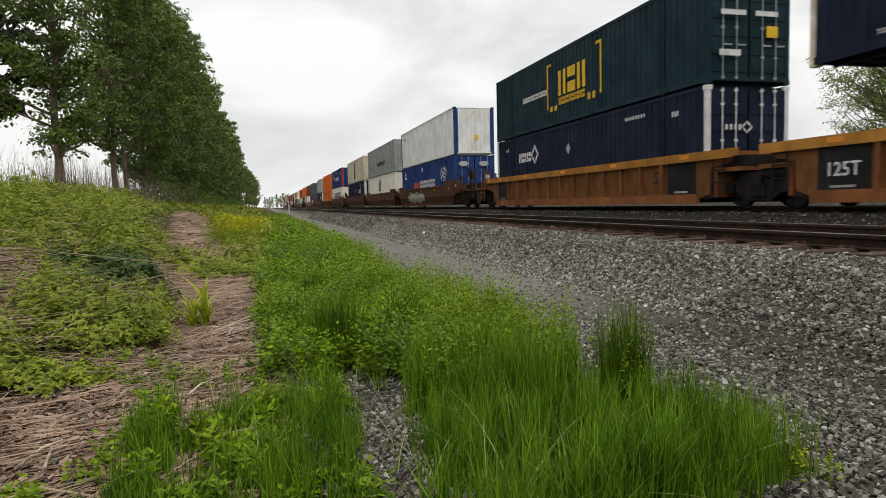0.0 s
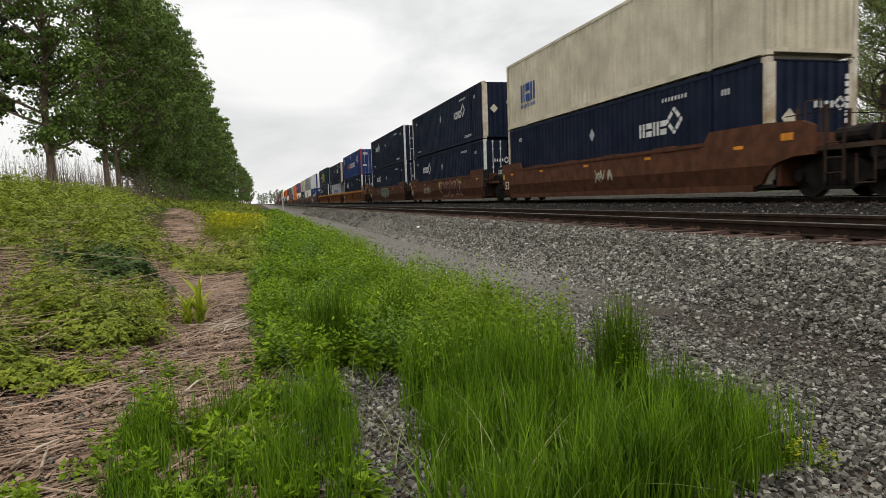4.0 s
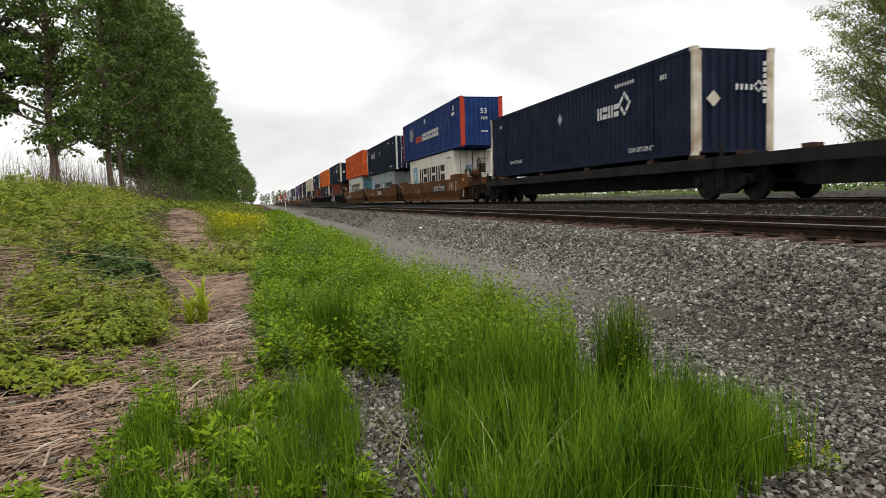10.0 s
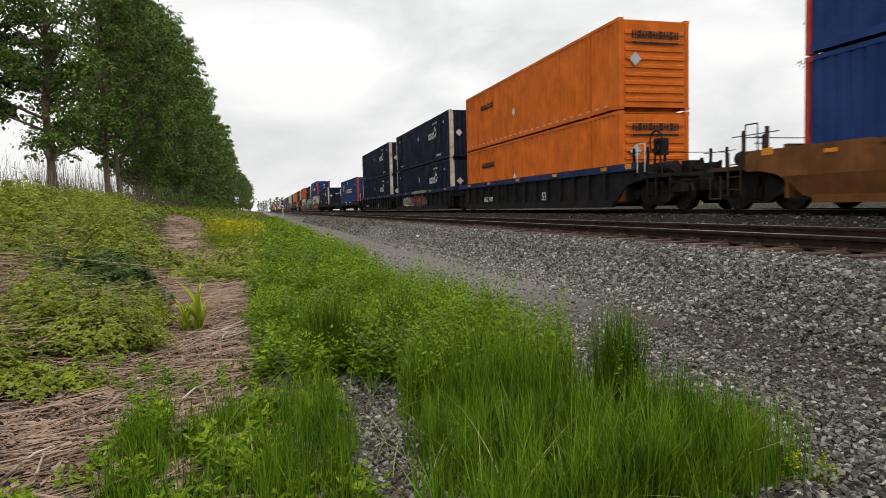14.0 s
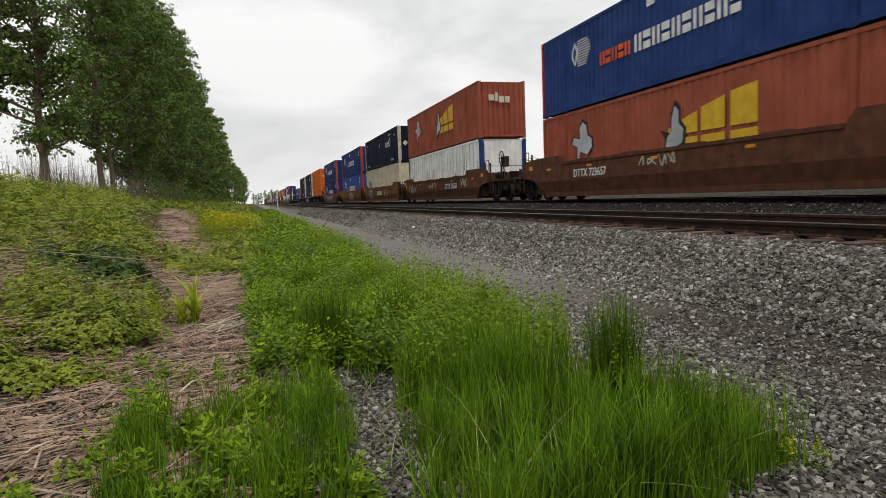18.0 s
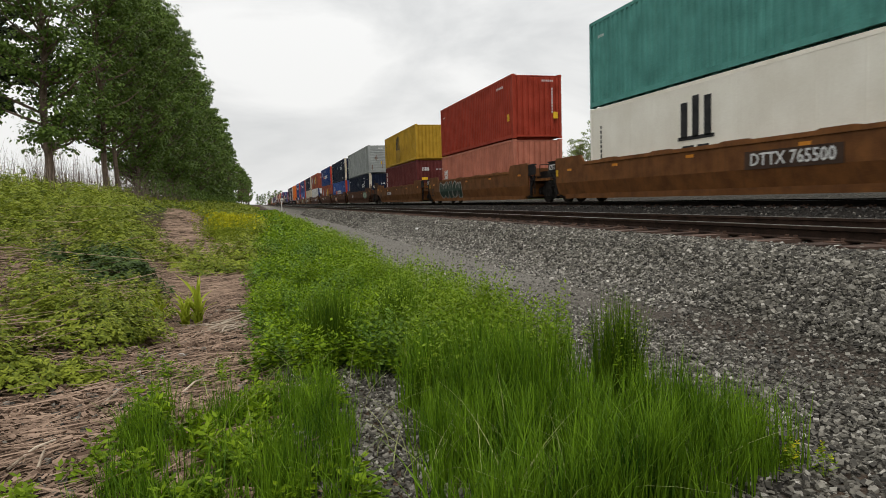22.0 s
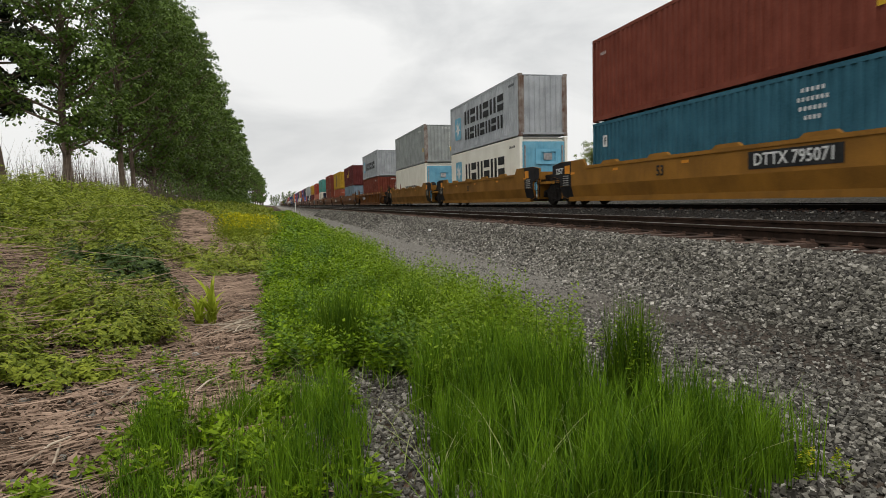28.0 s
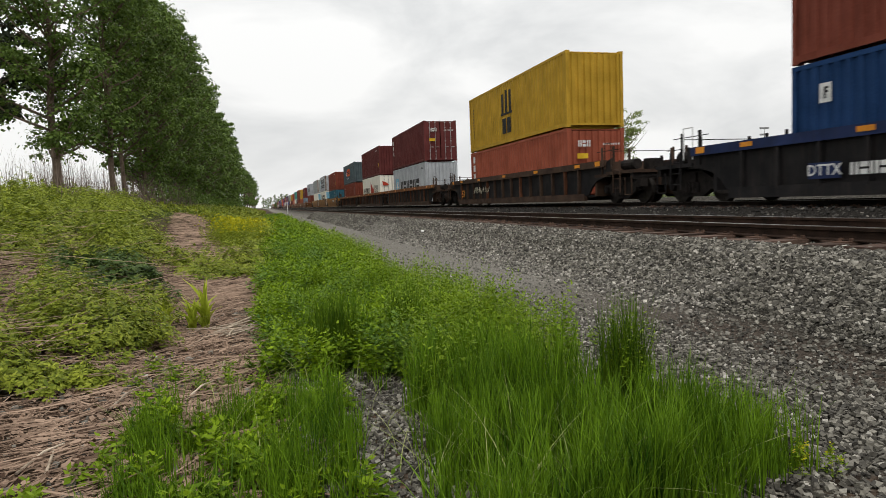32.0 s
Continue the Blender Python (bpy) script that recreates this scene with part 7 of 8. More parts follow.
def stems(X, Y, H, per, leaf, spread=0.05):
    """Upright leafy stems: leaves in a spiral up each stem."""
    n = len(X)
    base = np.stack([X, Y, ground_at(X, Y)], 1)
    lean = G.normal(size=(n, 3)) * np.array([0.11, 0.11, 0]) + np.array([0, 0, 1])
    k = np.repeat(np.arange(n), per)
    t = np.tile((np.arange(per) + 0.5) / per, n) ** 0.8
    a = np.tile(np.arange(per) * 2.4, n) + np.repeat(G.uniform(0, 6, n), per)
    P = base[k] + lean[k] * (H[k] * t)[:, None]
    out = np.stack([np.cos(a), np.sin(a), 0.75 - 0.5 * (1 - t) + G.uniform(-0.2, 0.2, len(k))], 1)
    P += out * 0.012
    size = leaf * (1.15 - 0.55 * t) * G.uniform(0.7, 1.25, len(k))
    return leaves(P, out, size, 0.36, 0.25), blades(base, H * 1.0, np.full(n, 0.006), np.linalg.norm(lean[:, :2], axis=1) * H, 2)


def clumps(n, per, sigma, x0, x1, y0, y1, keep):
    """Points gathered round clump centres, with the distance from the centre and a strength for each clump."""
    cx, cy = scatter(n, x0, x1, y0, y1, keep)
    k = np.repeat(np.arange(len(cx)), per)
    dx, dy = G.normal(size=(2, len(k))) * sigma
    return cx[k] + dx, cy[k] + dy, dx, dy, G.uniform(0.6, 1.25, len(cx))[k]


def domes(n, per, r0, r1, tall, leaf, x0, x1, y0, y1, keep, size=None):
    """Rounded leafy plants: leaves over the shell of each, facing out, with dark gaps between the plants."""
    cx, cy = scatter(n, x0, x1, y0, y1, keep)
    m = len(cx)
    R = r0 + (r1 - r0) * G.uniform(0, 1, m) ** 1.3
    Hh = R * G.uniform(tall * 0.6, tall * 1.3, m)
    if size is not None:
        Hh = np.minimum(0.5, Hh * np.array([size(x, y) for x, y in zip(cx, cy)]))
    k = np.repeat(np.arange(m), per)
    a = G.uniform(0, 2 * np.pi, len(k))
    up = G.uniform(0.02, 1.0, len(k))
    flat_ = np.sqrt(1 - up * up)
    lump = (1 + 0.22 * np.sin(3 * a + k * 1.7) + 0.15 * np.sin(5 * a + k * 2.9 + 4 * up)) * G.uniform(0.7, 1.06, len(k))
    N = np.stack([flat_ * np.cos(a), flat_ * np.sin(a), up], 1)
    base = np.stack([cx, cy, ground_at(cx, cy)], 1)
    P = base[k] + np.stack([N[:, 0] * R[k] * lump, N[:, 1] * R[k] * lump, up * Hh[k] * lump], 1)
    face = N + np.array([0, 0, 0.5])
    D = G.normal(size=(len(k), 3)) + N * 0.5
    D -= face * (np.sum(D * face, 1) / np.sum(face * face, 1))[:, None] * 0.85
    return leaves(P, D, leaf * G.uniform(0.55, 1.3, len(k)), 0.5, 0.2, face)


def herbs(X, Y, H, R, shoots, per, leaf, ratio=0.52, bare=0.2):
    """Bushy leafy plants: shoots fan out from each root, leaves in a spiral up each shoot with their faces to the sky."""
    n = len(X)
    base = np.stack([X, Y, ground_at(X, Y)], 1)
    H, R = np.broadcast_to(H, (n,)), np.broadcast_to(R, (n,))
    k = np.repeat(np.arange(n), shoots)
    m = len(k)
    a, q = G.uniform(0, 2 * np.pi, m), np.sqrt(G.uniform(0, 1, m))
    out = np.stack([R[k] * q * np.cos(a), R[k] * q * np.sin(a), np.zeros(m)], 1)
    foot = base[k] + out * 0.25
    rise = out * 0.75
    rise[:, 2] = H[k] * (1 - 0.38 * q * q) * G.uniform(0.72, 1.08, m)
    j = np.repeat(np.arange(m), per)
    t = np.tile((np.arange(per) + 0.5) / per, m)
    b = np.tile(np.arange(per) * 2.4, m) + np.repeat(G.uniform(0, 6.28, m), per)
    P = foot[j] + rise[j] * (bare + (1 - bare) * t)[:, None]
    D = np.stack([np.cos(b), np.sin(b), -0.1 + 0.95 * t ** 3 + G.normal(size=len(j)) * 0.22], 1)
    size = leaf * (1.2 - 0.6 * t) * G.uniform(0.7, 1.3, len(j))
    v1, f1 = leaves(P, D, size, ratio, 0.25, np.tile(np.array([0.0, 0.0, 1.0]), (len(j), 1)) + G.normal(size=(len(j), 3)) * 0.35 - D * np.array([0.5, 0.5, 0.0]))
    w = leaf * 0.03
    side = np.stack([-np.sin(a), np.cos(a), np.zeros(m)], 1) * w
    v2 = np.stack([foot - side, foot + side, foot + rise + side * 0.4, foot + rise - side * 0.4], 1).reshape(-1, 3)
    return merged([(v1, f1), (v2, np.arange(4 * m).reshape(m, 4))])


def humps(C, nodes, leaf, low=0.45):
    """Leafy mounds. C: rows of x, y, radius, height; three leaflets at each node of the mound's uneven skin."""
    C = np.asarray(C, dtype=float)
    k = np.repeat(np.arange(len(C)), nodes)
    m = len(k)
    a, q = G.uniform(0, 2 * np.pi, m), np.sqrt(G.uniform(0, 1, m))
    lob = 1 + 0.24 * np.sin(3 * a + k * 1.7) + 0.16 * np.sin(5 * a + k * 2.9)
    x, y = C[k, 0] + C[k, 2] * q * lob * np.cos(a), C[k, 1] + C[k, 2] * q * lob * np.sin(a)
    knob = np.array([noise.noise((u * 6.5, w * 5.0, 5.0)) for u, w in zip(x, y)])
    z = C[k, 3] * np.sqrt(np.maximum(0.0, 1 - 0.92 * q * q)) * (1 + 0.85 * knob)
    P = np.stack([x, y, ground_at(x, y) + np.maximum(0.02, z) * (1 - (1 - low) * G.uniform(0, 1, m) ** 2.2)], 1)
    N = np.stack([np.cos(a) * q * 0.9, np.sin(a) * q * 0.9, np.full(m, 1.0)], 1)
    b = G.uniform(0, 2 * np.pi, m)
    size = leaf * G.uniform(0.65, 1.3, m)
    out = []
    for turn, s in ((-1.0, 0.8), (0.0, 1.1), (1.0, 0.8)):
        D = np.stack([np.cos(b + turn), np.sin(b + turn), np.zeros(m)], 1)
        D -= N * (np.sum(D * N, 1) / np.sum(N * N, 1))[:, None] * 0.9
        D[:, 2] += G.normal(size=m) * 0.22 - 0.08
        out.append(leaves(P, D, size * s, 0.40, 0.3, N))
    return merged(out)


def field_of_humps(n, r0, r1, tall, x0, x1, y0, y1, keep):
    X, Y = scatter(n, x0, x1, y0, y1, keep)
    R = r0 + (r1 - r0) * G.uniform(0, 1, len(X)) ** 1.3
    return np.stack([X, Y, R, R * tall * G.uniform(0.6, 1.3, len(X))], 1)


stuff("verge_weeds", "low dark green weeds along the far side of the tracks", "weeds", [domes(240, 16, 0.15, 0.35, 0.7, 0.16, 19.5, 22.5, -4, 90, None)], POPLAR)

# leafy weeds along the gravel: plants of three kinds, closer and finer near the viewer
def weed_zone(x, y):
    return in_weeds(x, y) and y > 4.15 - 0.5 * (x - 0.1)


green, cool, lime = [], [], []
for n, y0, y1, shoots, per, leaf, r in ((600, 3.6, 8.5, 11, 16, 0.047, 0.15), (640, 8.5, 16, 8, 13, 0.068, 0.18), (620, 16, 34, 6, 9, 0.14, 0.24), (640, 34, 85, 5, 8, 0.25, 0.36)):
    X, Y = scatter(n, -0.35, 2.1, y0, y1, weed_zone)
    H = np.maximum(0.14, np.array([weed_height(x, y) for x, y in zip(X, Y)])) * G.uniform(0.8, 1.25, len(X))
    kind = np.array([noise.noise((x * 1.9, y * 1.2, 40)) for x, y in zip(X, Y)]) + G.normal(size=len(X)) * 0.12
    edge = np.array([x > 0.95 + 0.3 * min(1, max(0, (y - 3) / 4)) for x, y in zip(X, Y)])
    for sel, heap, tall, lf in (((kind > 0.3) & ~edge, cool, 0.95, 1.0), (edge & (kind > -0.25), lime, 1.25, 0.82), (~((kind > 0.3) & ~edge) & ~(edge & (kind > -0.25)), green, 1.0, 1.0)):
        if sel.any():
            heap.append(herbs(X[sel], Y[sel], np.minimum(0.60, H[sel] * tall), r * G.uniform(0.75, 1.3, sel.sum()), shoots, per, leaf * lf))
# taller plants that stand out of the strip, and the pale bushy one at its front
lime.append(herbs(np.array([1.81, 1.76, 1.95, 1.66, 1.50, 1.45, 1.78, 1.35]), np.array([4.60, 4.80, 4.40, 4.50, 4.30, 5.4, 5.6, 3.95]), np.array([0.58, 0.50, 0.48, 0.52, 0.54, 0.52, 0.50, 0.50]), 0.10, 9, 24, 0.048, 0.46, 0.1))
cool.append(herbs(np.array([0.76, 0.66, 0.90, 0.10, 0.28, 0.58, -0.02]), np.array([4.05, 4.2, 4.15, 4.55, 4.3, 4.5, 5.0]), np.array([0.40, 0.34, 0.36, 0.34, 0.30, 0.42, 0.36]), 0.17, 15, 14, 0.052, 0.5, 0.1))
# leafy plants among the foreground grass and on the bare earth
X, Y = scatter(130, -0.62, 0.36, 2.3, 3.7, lambda x, y: noise.noise((x * 3, y * 3, 1)) > 0.0)
green.append(herbs(X, Y, G.uniform(0.10, 0.24, len(X)), 0.08, 5, 12, 0.062, 0.40, 0.1))
X, Y = scatter(26, -0.80, 0.0, 3.7, 4.8)
green.append(herbs(X, Y, G.uniform(0.08, 0.20, len(X)), 0.08, 5, 11, 0.040, 0.36, 0.1))
lime.append(herbs(np.array([-0.95, -0.78, -0.92, -0.70, -0.74]), np.array([2.72, 2.86, 2.62, 3.25, 3.05]), np.array([0.10, 0.09, 0.12, 0.13, 0.10]), 0.10, 7, 9, 0.055, 0.5, 0.1))
X, Y = scatter(120, 0.8, 1.75, 3.2, 5.2, lambda x, y: x < 1.2 + 0.35 * (4.3 - y) or y > 4.2)
lime.append(herbs(X, Y, G.uniform(0.40, 0.58, len(X)), 0.09, 6, 16, 0.046, 0.42, 0.3))
X, Y = scatter(34, 1.25, 1.85, 3.7, 4.9)
lime.append(herbs(X, Y, G.uniform(0.44, 0.66, len(X)), 0.08, 8, 22, 0.046, 0.44, 0.2))
X, Y = scatter(60, 1.72, 2.12, 2.25, 3.4, lambda x, y: x < 2.5 - 0.18 * y)
lime.append(herbs(X, Y, G.uniform(0.12, 0.32, len(X)), 0.05, 4, 14, 0.026, 0.36, 0.3))
X, Y = scatter(60, 1.65, 2.35, 2.1, 6.0, lambda x, y: noise.noise((x * 2, y * 2, 6)) > 0.0)
green.append(herbs(X, Y, G.uniform(0.05, 0.15, len(X)), 0.06, 4, 8, 0.034, 0.36, 0.1))
green.append(herbs(np.array([1.90, 1.95, 2.02, 1.98]), np.array([1.98, 2.05, 1.95, 2.1]), np.array([0.13, 0.11, 0.12, 0.10]), 0.05, 4, 11, 0.026, 0.34, 0.1))
lime.append(herbs(np.array([1.90, 1.95, 2.02]), np.array([1.98, 2.05, 1.95]), np.array([0.16, 0.14, 0.14]), 0.03, 4, 8, 0.022, 0.5, 0.75))
green.append(domes(150, 110, 0.1, 0.2, 1.4, 0.055, 0.2, 1.9, -14, 0.8, None))
stuff("leafy_weeds", "dense bright green leafy weeds along the gravel edge", "weeds", green, WEED)
stuff("grey_green_weeds", "bushy darker grey-green weeds with small rounded leaves", "weeds", cool, foliage("cool_weed_leaves", (0.040, 0.100, 0.016), (0.190, 0.300, 0.050), 0.45, 0.25))
stuff("yellow_green_weeds", "tall yellow-green leafy weeds at the gravel's edge", "weeds", lime, foliage("lime_weed_leaves", (0.080, 0.150, 0.006), (0.25, 0.355, 0.026), 0.45, 0.3))

# grass: upright clumps in the foreground
gp = []


def tussocks(n, per, sigma, x0, x1, y0, y1, h0, h1, keep=None, width=0.0076, floppy=0.5):
    X, Y, dx, dy, big = clumps(n, per, sigma, x0, x1, y0, y1, keep)
    H = (h0 + (h1 - h0) * G.uniform(0, 1, len(X)) ** 0.8) * big
    lean = H * np.minimum(1.0, 0.05 + 1.8 * np.hypot(dx, dy) + floppy * G.uniform(0, 1, len(X)) ** 3)
    gp.append(blades(np.stack([X, Y, ground_at(X, Y)], 1), H, G.uniform(0.5, 1.3, len(X)) * width, lean, 4))


def right_grass(x, y):
    return 0.47 + 0.22 * (y - 2.0) + 0.2 * noise.noise((2.0, y * 2.2, 1)) < x < 1.06 + 0.36 * (4.1 - y) - max(0.0, 2.3 - y) * 0.5 and noise.noise((x * 5.0, y * 4.0, 3)) > -0.34


def left_grass(x, y):
    return x > -0.62 + 0.25 * noise.noise((y * 3.0, 1.0, 0)) and x < 0.30 + 0.10 * (y - 2.4) and noise.noise((x * 4.5, y * 3.5, 3)) > -0.15


tussocks(190, 52, 0.04, 0.48, 1.80, 1.75, 3.60, 0.17, 0.40, right_grass)
tussocks(60, 46, 0.04, 0.85, 1.60, 2.75, 3.75, 0.28, 0.50, right_grass, 0.007, 0.35)
tussocks(16, 40, 0.035, 1.58, 1.86, 2.15, 2.6, 0.26, 0.40, None, 0.0055, 0.3)
tussocks(14, 36, 0.035, 1.72, 1.98, 2.0, 2.4, 0.16, 0.30, None, 0.006, 0.4)
tussocks(46, 26, 0.03, 0.62, 1.70, 1.9, 3.5, 0.34, 0.48, right_grass, 0.0048, 0.2)
tussocks(150, 34, 0.035, -0.66, 0.40, 2.1, 3.60, 0.10, 0.29, left_grass, 0.0062, 0.7)
tussocks(18, 22, 0.03, -0.05, 0.36, 2.3, 3.4, 0.22, 0.34, None, 0.0045, 0.3)
tussocks(16, 16, 0.04, 0.0, 0.6, 3.6, 4.2, 0.10, 0.24, None, 0.0045, 0.9)
tussocks(34, 22, 0.05, 0.2, 1.6, 4.4, 7.0, 0.30, 0.50)
tussocks(60, 14, 0.06, 0.2, 1.8, 7.0, 16.0, 0.3, 0.5, None, 0.009)
X, Y = scatter(210, 0.55, 1.72, 1.8, 3.7, right_grass)
H = G.uniform(0.2, 0.46, len(X))
bent = [blades(np.stack([X, Y, ground_at(X, Y)], 1), H, G.uniform(0.004, 0.008, len(X)), H * G.uniform(0.6, 1.3, len(X)), 6)]
X, Y = scatter(70, -0.5, 0.7, 2.3, 4.3)
H = G.uniform(0.12, 0.36, len(X))
bent.append(blades(np.stack([X, Y, ground_at(X, Y)], 1), H, G.uniform(0.004, 0.007, len(X)), H * G.uniform(0.7, 1.4, len(X)), 6))
stuff("bent_grass", "pale grass blades bent over among the tall grass", "grass", bent, foliage("pale_grass", (0.16, 0.21, 0.05), (0.40, 0.42, 0.18), 0.5, 0.4))
tussocks(120, 40, 0.06, 0.3, 1.75, -14, 1.4, 0.14, 0.26)
stuff("tall_grass", "lush bright green tall grass in the foreground", "grass", gp, GRASS)


def tuft(label, x, y, r, n, h):
    a, d = G.uniform(0, 6.28, n), r * G.uniform(0, 1, n) ** 0.7
    X, Y = x + d * np.cos(a), y + d * np.sin(a)
    H = h * G.uniform(0.5, 1.1, n)
    v, f = blades(np.stack([X - x, Y - y, ground_at(X, Y) - ground_z(x, y)], 1), H, G.uniform(0.004, 0.007, n), H * G.uniform(0.02, 0.25, n), 4)
    t = new("grass_tuft", fast_mesh("grass_tuft", v, f))
    t.data.materials[0] = GRASS_DARK
    t.location = (x, y, ground_z(x, y))
    return tagged(t, label, "grass", "grass tufts")


GRASS_DARK = foliage("dark_grass", (0.022, 0.060, 0.004), (0.135, 0.215, 0.014), 0.5, 0.25)
tuft("upright tuft of dark green grass among leafy weeds", 0.40, 4.42, 0.17, 760, 0.50)
tuft("dense tuft of dark green grass at the gravel's edge", 1.62, 2.78, 0.12, 600, 0.60)
tuft("small tuft of grass at the end of the weeds", 0.95, 4.75, 0.12, 420, 0.46)
stuff("tuft_tops", "yellow-green leafy shoots rising from a dark grass tuft", "weeds", [herbs(np.array([1.56, 1.66, 1.70, 1.60]), np.array([2.80, 2.84, 2.74, 2.70]), np.array([0.68, 0.72, 0.66, 0.62]), 0.07, 7, 22, 0.032, 0.36, 0.55)], WEED)

# brambles and ground ivy over the bank


def on_trail(x, y):
    """Bare earth: the matted patch near the viewer and the trail that climbs from it."""
    if y < 10:
        left = -1.5 + 0.28 * (y - 3.9) * 0.5 if y < 6.2 else -1.18 - 0.07 * (y - 6.2)
        return x > left + 0.16 * noise.noise((1.0, y * 1.3, 0))
    if 15.2 < y < 17.6 and -1.15 < x < -0.15:
        return True
    if y < 10.4 or 12.9 < y < 36:
        return abs(x - trail_x(y)) < (0.55 if y < 18 else 0.65)
    return False


def in_gap(x, y, w):
    """The strip of bent straw between the mounds of the bank."""
    k = min(1.0, max(0.0, ((x + 2.6) * 1.25 + (y - 5.5) * 1.2) / 3.0025))
    return math.hypot(x + 2.6 - 1.25 * k, y - 5.5 - 1.2 * k) < w


def in_bramble(x, y):
    if x > -0.22 or on_trail(x, y) or in_gap(x, y, 0.13):
        return False
    return y > 4.6 or x < -1.7 + 0.3 * noise.noise((y * 2.0, 0.0, 6)) or noise.noise((x * 2.4, y * 2.0, 11)) > 0.35



def clear_of_trail(x, y):
    m = 0.6 if y < 18 else 0.9
    return in_bramble(x, y) and not any(on_trail(x + dx, y + dy) for dx, dy in ((m, 0), (-m, 0), (0, m), (0, -m)))


def clear_of_gap(x, y):
    return in_bramble(x, y) and not in_gap(x, y, 0.36) and math.hypot(x + 1.6, y - 7.5) > 0.55


bp = [
    # the mounds nearest the trail
    humps([(-1.22, 5.18, 0.40, 0.34), (-1.00, 5.35, 0.26, 0.26), (-1.45, 5.05, 0.32, 0.26)], 1150, 0.038),
    humps([(-1.30, 4.18, 0.24, 0.16), (-1.08, 4.30, 0.17, 0.13), (-1.52, 4.22, 0.30, 0.20), (-1.75, 4.5, 0.34, 0.28), (-2.05, 4.2, 0.4, 0.3)], 560, 0.038),
    humps([(-0.98, 6.55, 0.13, 0.26), (-1.15, 6.9, 0.22, 0.22), (-1.32, 7.6, 0.26, 0.24), (-1.45, 8.3, 0.3, 0.26)], 420, 0.038),
    humps([(-1.1, 10.7, 0.38, 0.17), (-0.72, 10.9, 0.36, 0.18), (-0.4, 11.1, 0.34, 0.20), (-1.3, 11.2, 0.4, 0.17), (-0.85, 11.5, 0.4, 0.15), (-0.2, 11.9, 0.36, 0.2)], 420, 0.052),
    # the bank
    humps(field_of_humps(165, 0.20, 0.50, 0.85, -5.5, -0.25, 3.6, 10, clear_of_gap), 760, 0.039),
    humps(field_of_humps(140, 0.32, 0.70, 0.75, -6.5, -0.25, 10, 17, clear_of_trail), 480, 0.058),
    humps(field_of_humps(260, 0.40, 0.95, 0.65, -8.0, -0.2, 17, 34, clear_of_trail), 230, 0.105),
    humps(field_of_humps(60, 0.35, 0.8, 0.6, -6.2, -1.6, -14, 3.2, None), 60, 0.11),
]
for n, x0, x1, y0, y1, leaf in ((3000, -6.2, -0.25, 3.4, 12, 0.042), (3600, -7.5, -0.2, 12, 34, 0.085), (24000, -9.5, 0.0, 34, 75, 0.19), (9000, -11, 0.2, 75, 200, 0.42)):
    X, Y = scatter(n, x0, x1, y0, y1, in_bramble)
    h = np.array([0.17 + 0.27 * noise.noise((x * 1.2, y * 0.9, 5)) + 0.20 * noise.noise((x * 3, y * 2.4, 5)) for x, y in zip(X, Y)])
    P = np.stack([X, Y, ground_at(X, Y) + (0.4 if y1 <= 34 else 1.1) * np.maximum(0.03, h) * G.uniform(0.2, 1.0, len(X)) ** 0.6], 1)
    D = G.normal(size=(len(X), 3)) * np.array([1, 1, 0.4]) + np.array([0, 0, 0.1])
    bp.append(leaves(P, D, G.uniform(0.6, 1.35, len(X)) * leaf, 0.55, 0.25, np.tile(np.array([0.0, 0.0, 1.0]), (len(X), 1))))
stuff("brambles", "tangle of pale green bramble and ground ivy over the bank", "brambles", bp, BRAMBLE)

# dark leafy bush on the bank
BUSH_AT = np.array([-1.62, 7.9, ground_z(-1.62, 7.9)])
v, f = humps([(-1.62, 7.9, 0.42, 0.40), (-1.36, 8.2, 0.26, 0.30), (-1.95, 7.75, 0.36, 0.36), (-1.62, 8.45, 0.36, 0.42)], 620, 0.06)
bush = new("bramble_bush", fast_mesh("bramble_bush", v - BUSH_AT, f))
bush.data.materials[0] = foliage("dark_bramble", (0.022, 0.050, 0.012), (0.115, 0.170, 0.045), 0.4, 0.22)
bush.location = BUSH_AT
tagged(bush, "low dark green bramble bush on the bank", "bush")


# dry stalks lying on the bare earth
def straws(X, Y, length, width, heading, spread, lift=0.012, tilt=0.08, bow=0.06):
    n = len(X)
    a = heading + G.normal(size=n) * spread
    d = np.stack([np.cos(a), np.sin(a), G.normal(size=n) * tilt], 1)
    s = np.stack([-np.sin(a), np.cos(a), np.zeros(n)], 1)
    c = np.stack([X, Y, ground_at(X, Y) + lift * G.uniform(0.3, 1.6, n)], 1)
    rows, L = [], np.asarray(length)
    bend = G.normal(size=n) * bow
    for t in (-0.5, -0.17, 0.17, 0.5):
        q = c + d * (L * t)[:, None] + s * (bend * L * (0.25 - t * t) * 4)[:, None]
        rows += [q - s * (width * 0.5)[:, None], q + s * (width * 0.5)[:, None] + np.array([0, 0, 1]) * (width * 0.5)[:, None]]
    v = np.stack(rows, 1).reshape(-1, 3)
    q = np.array([[2 * i, 2 * i + 1, 2 * i + 3, 2 * i + 2] for i in range(3)])
    return v, (np.arange(n)[:, None, None] * 8 + q[None]).reshape(-1, 4)


def drift(X, Y):
    """The way the matted stalks lie: along the foot of the bank, swirling a little."""
    return np.array([0.42 + 0.75 * noise.noise((x * 1.1, y * 1.1, 33)) + (0.35 if y > 5 else 0.0) for x, y in zip(X, Y)])


def matted(x, y):
    return on_trail(x, y) and x < -0.02 and noise.noise((x * 1.7, y * 1.7, 21)) > -0.42


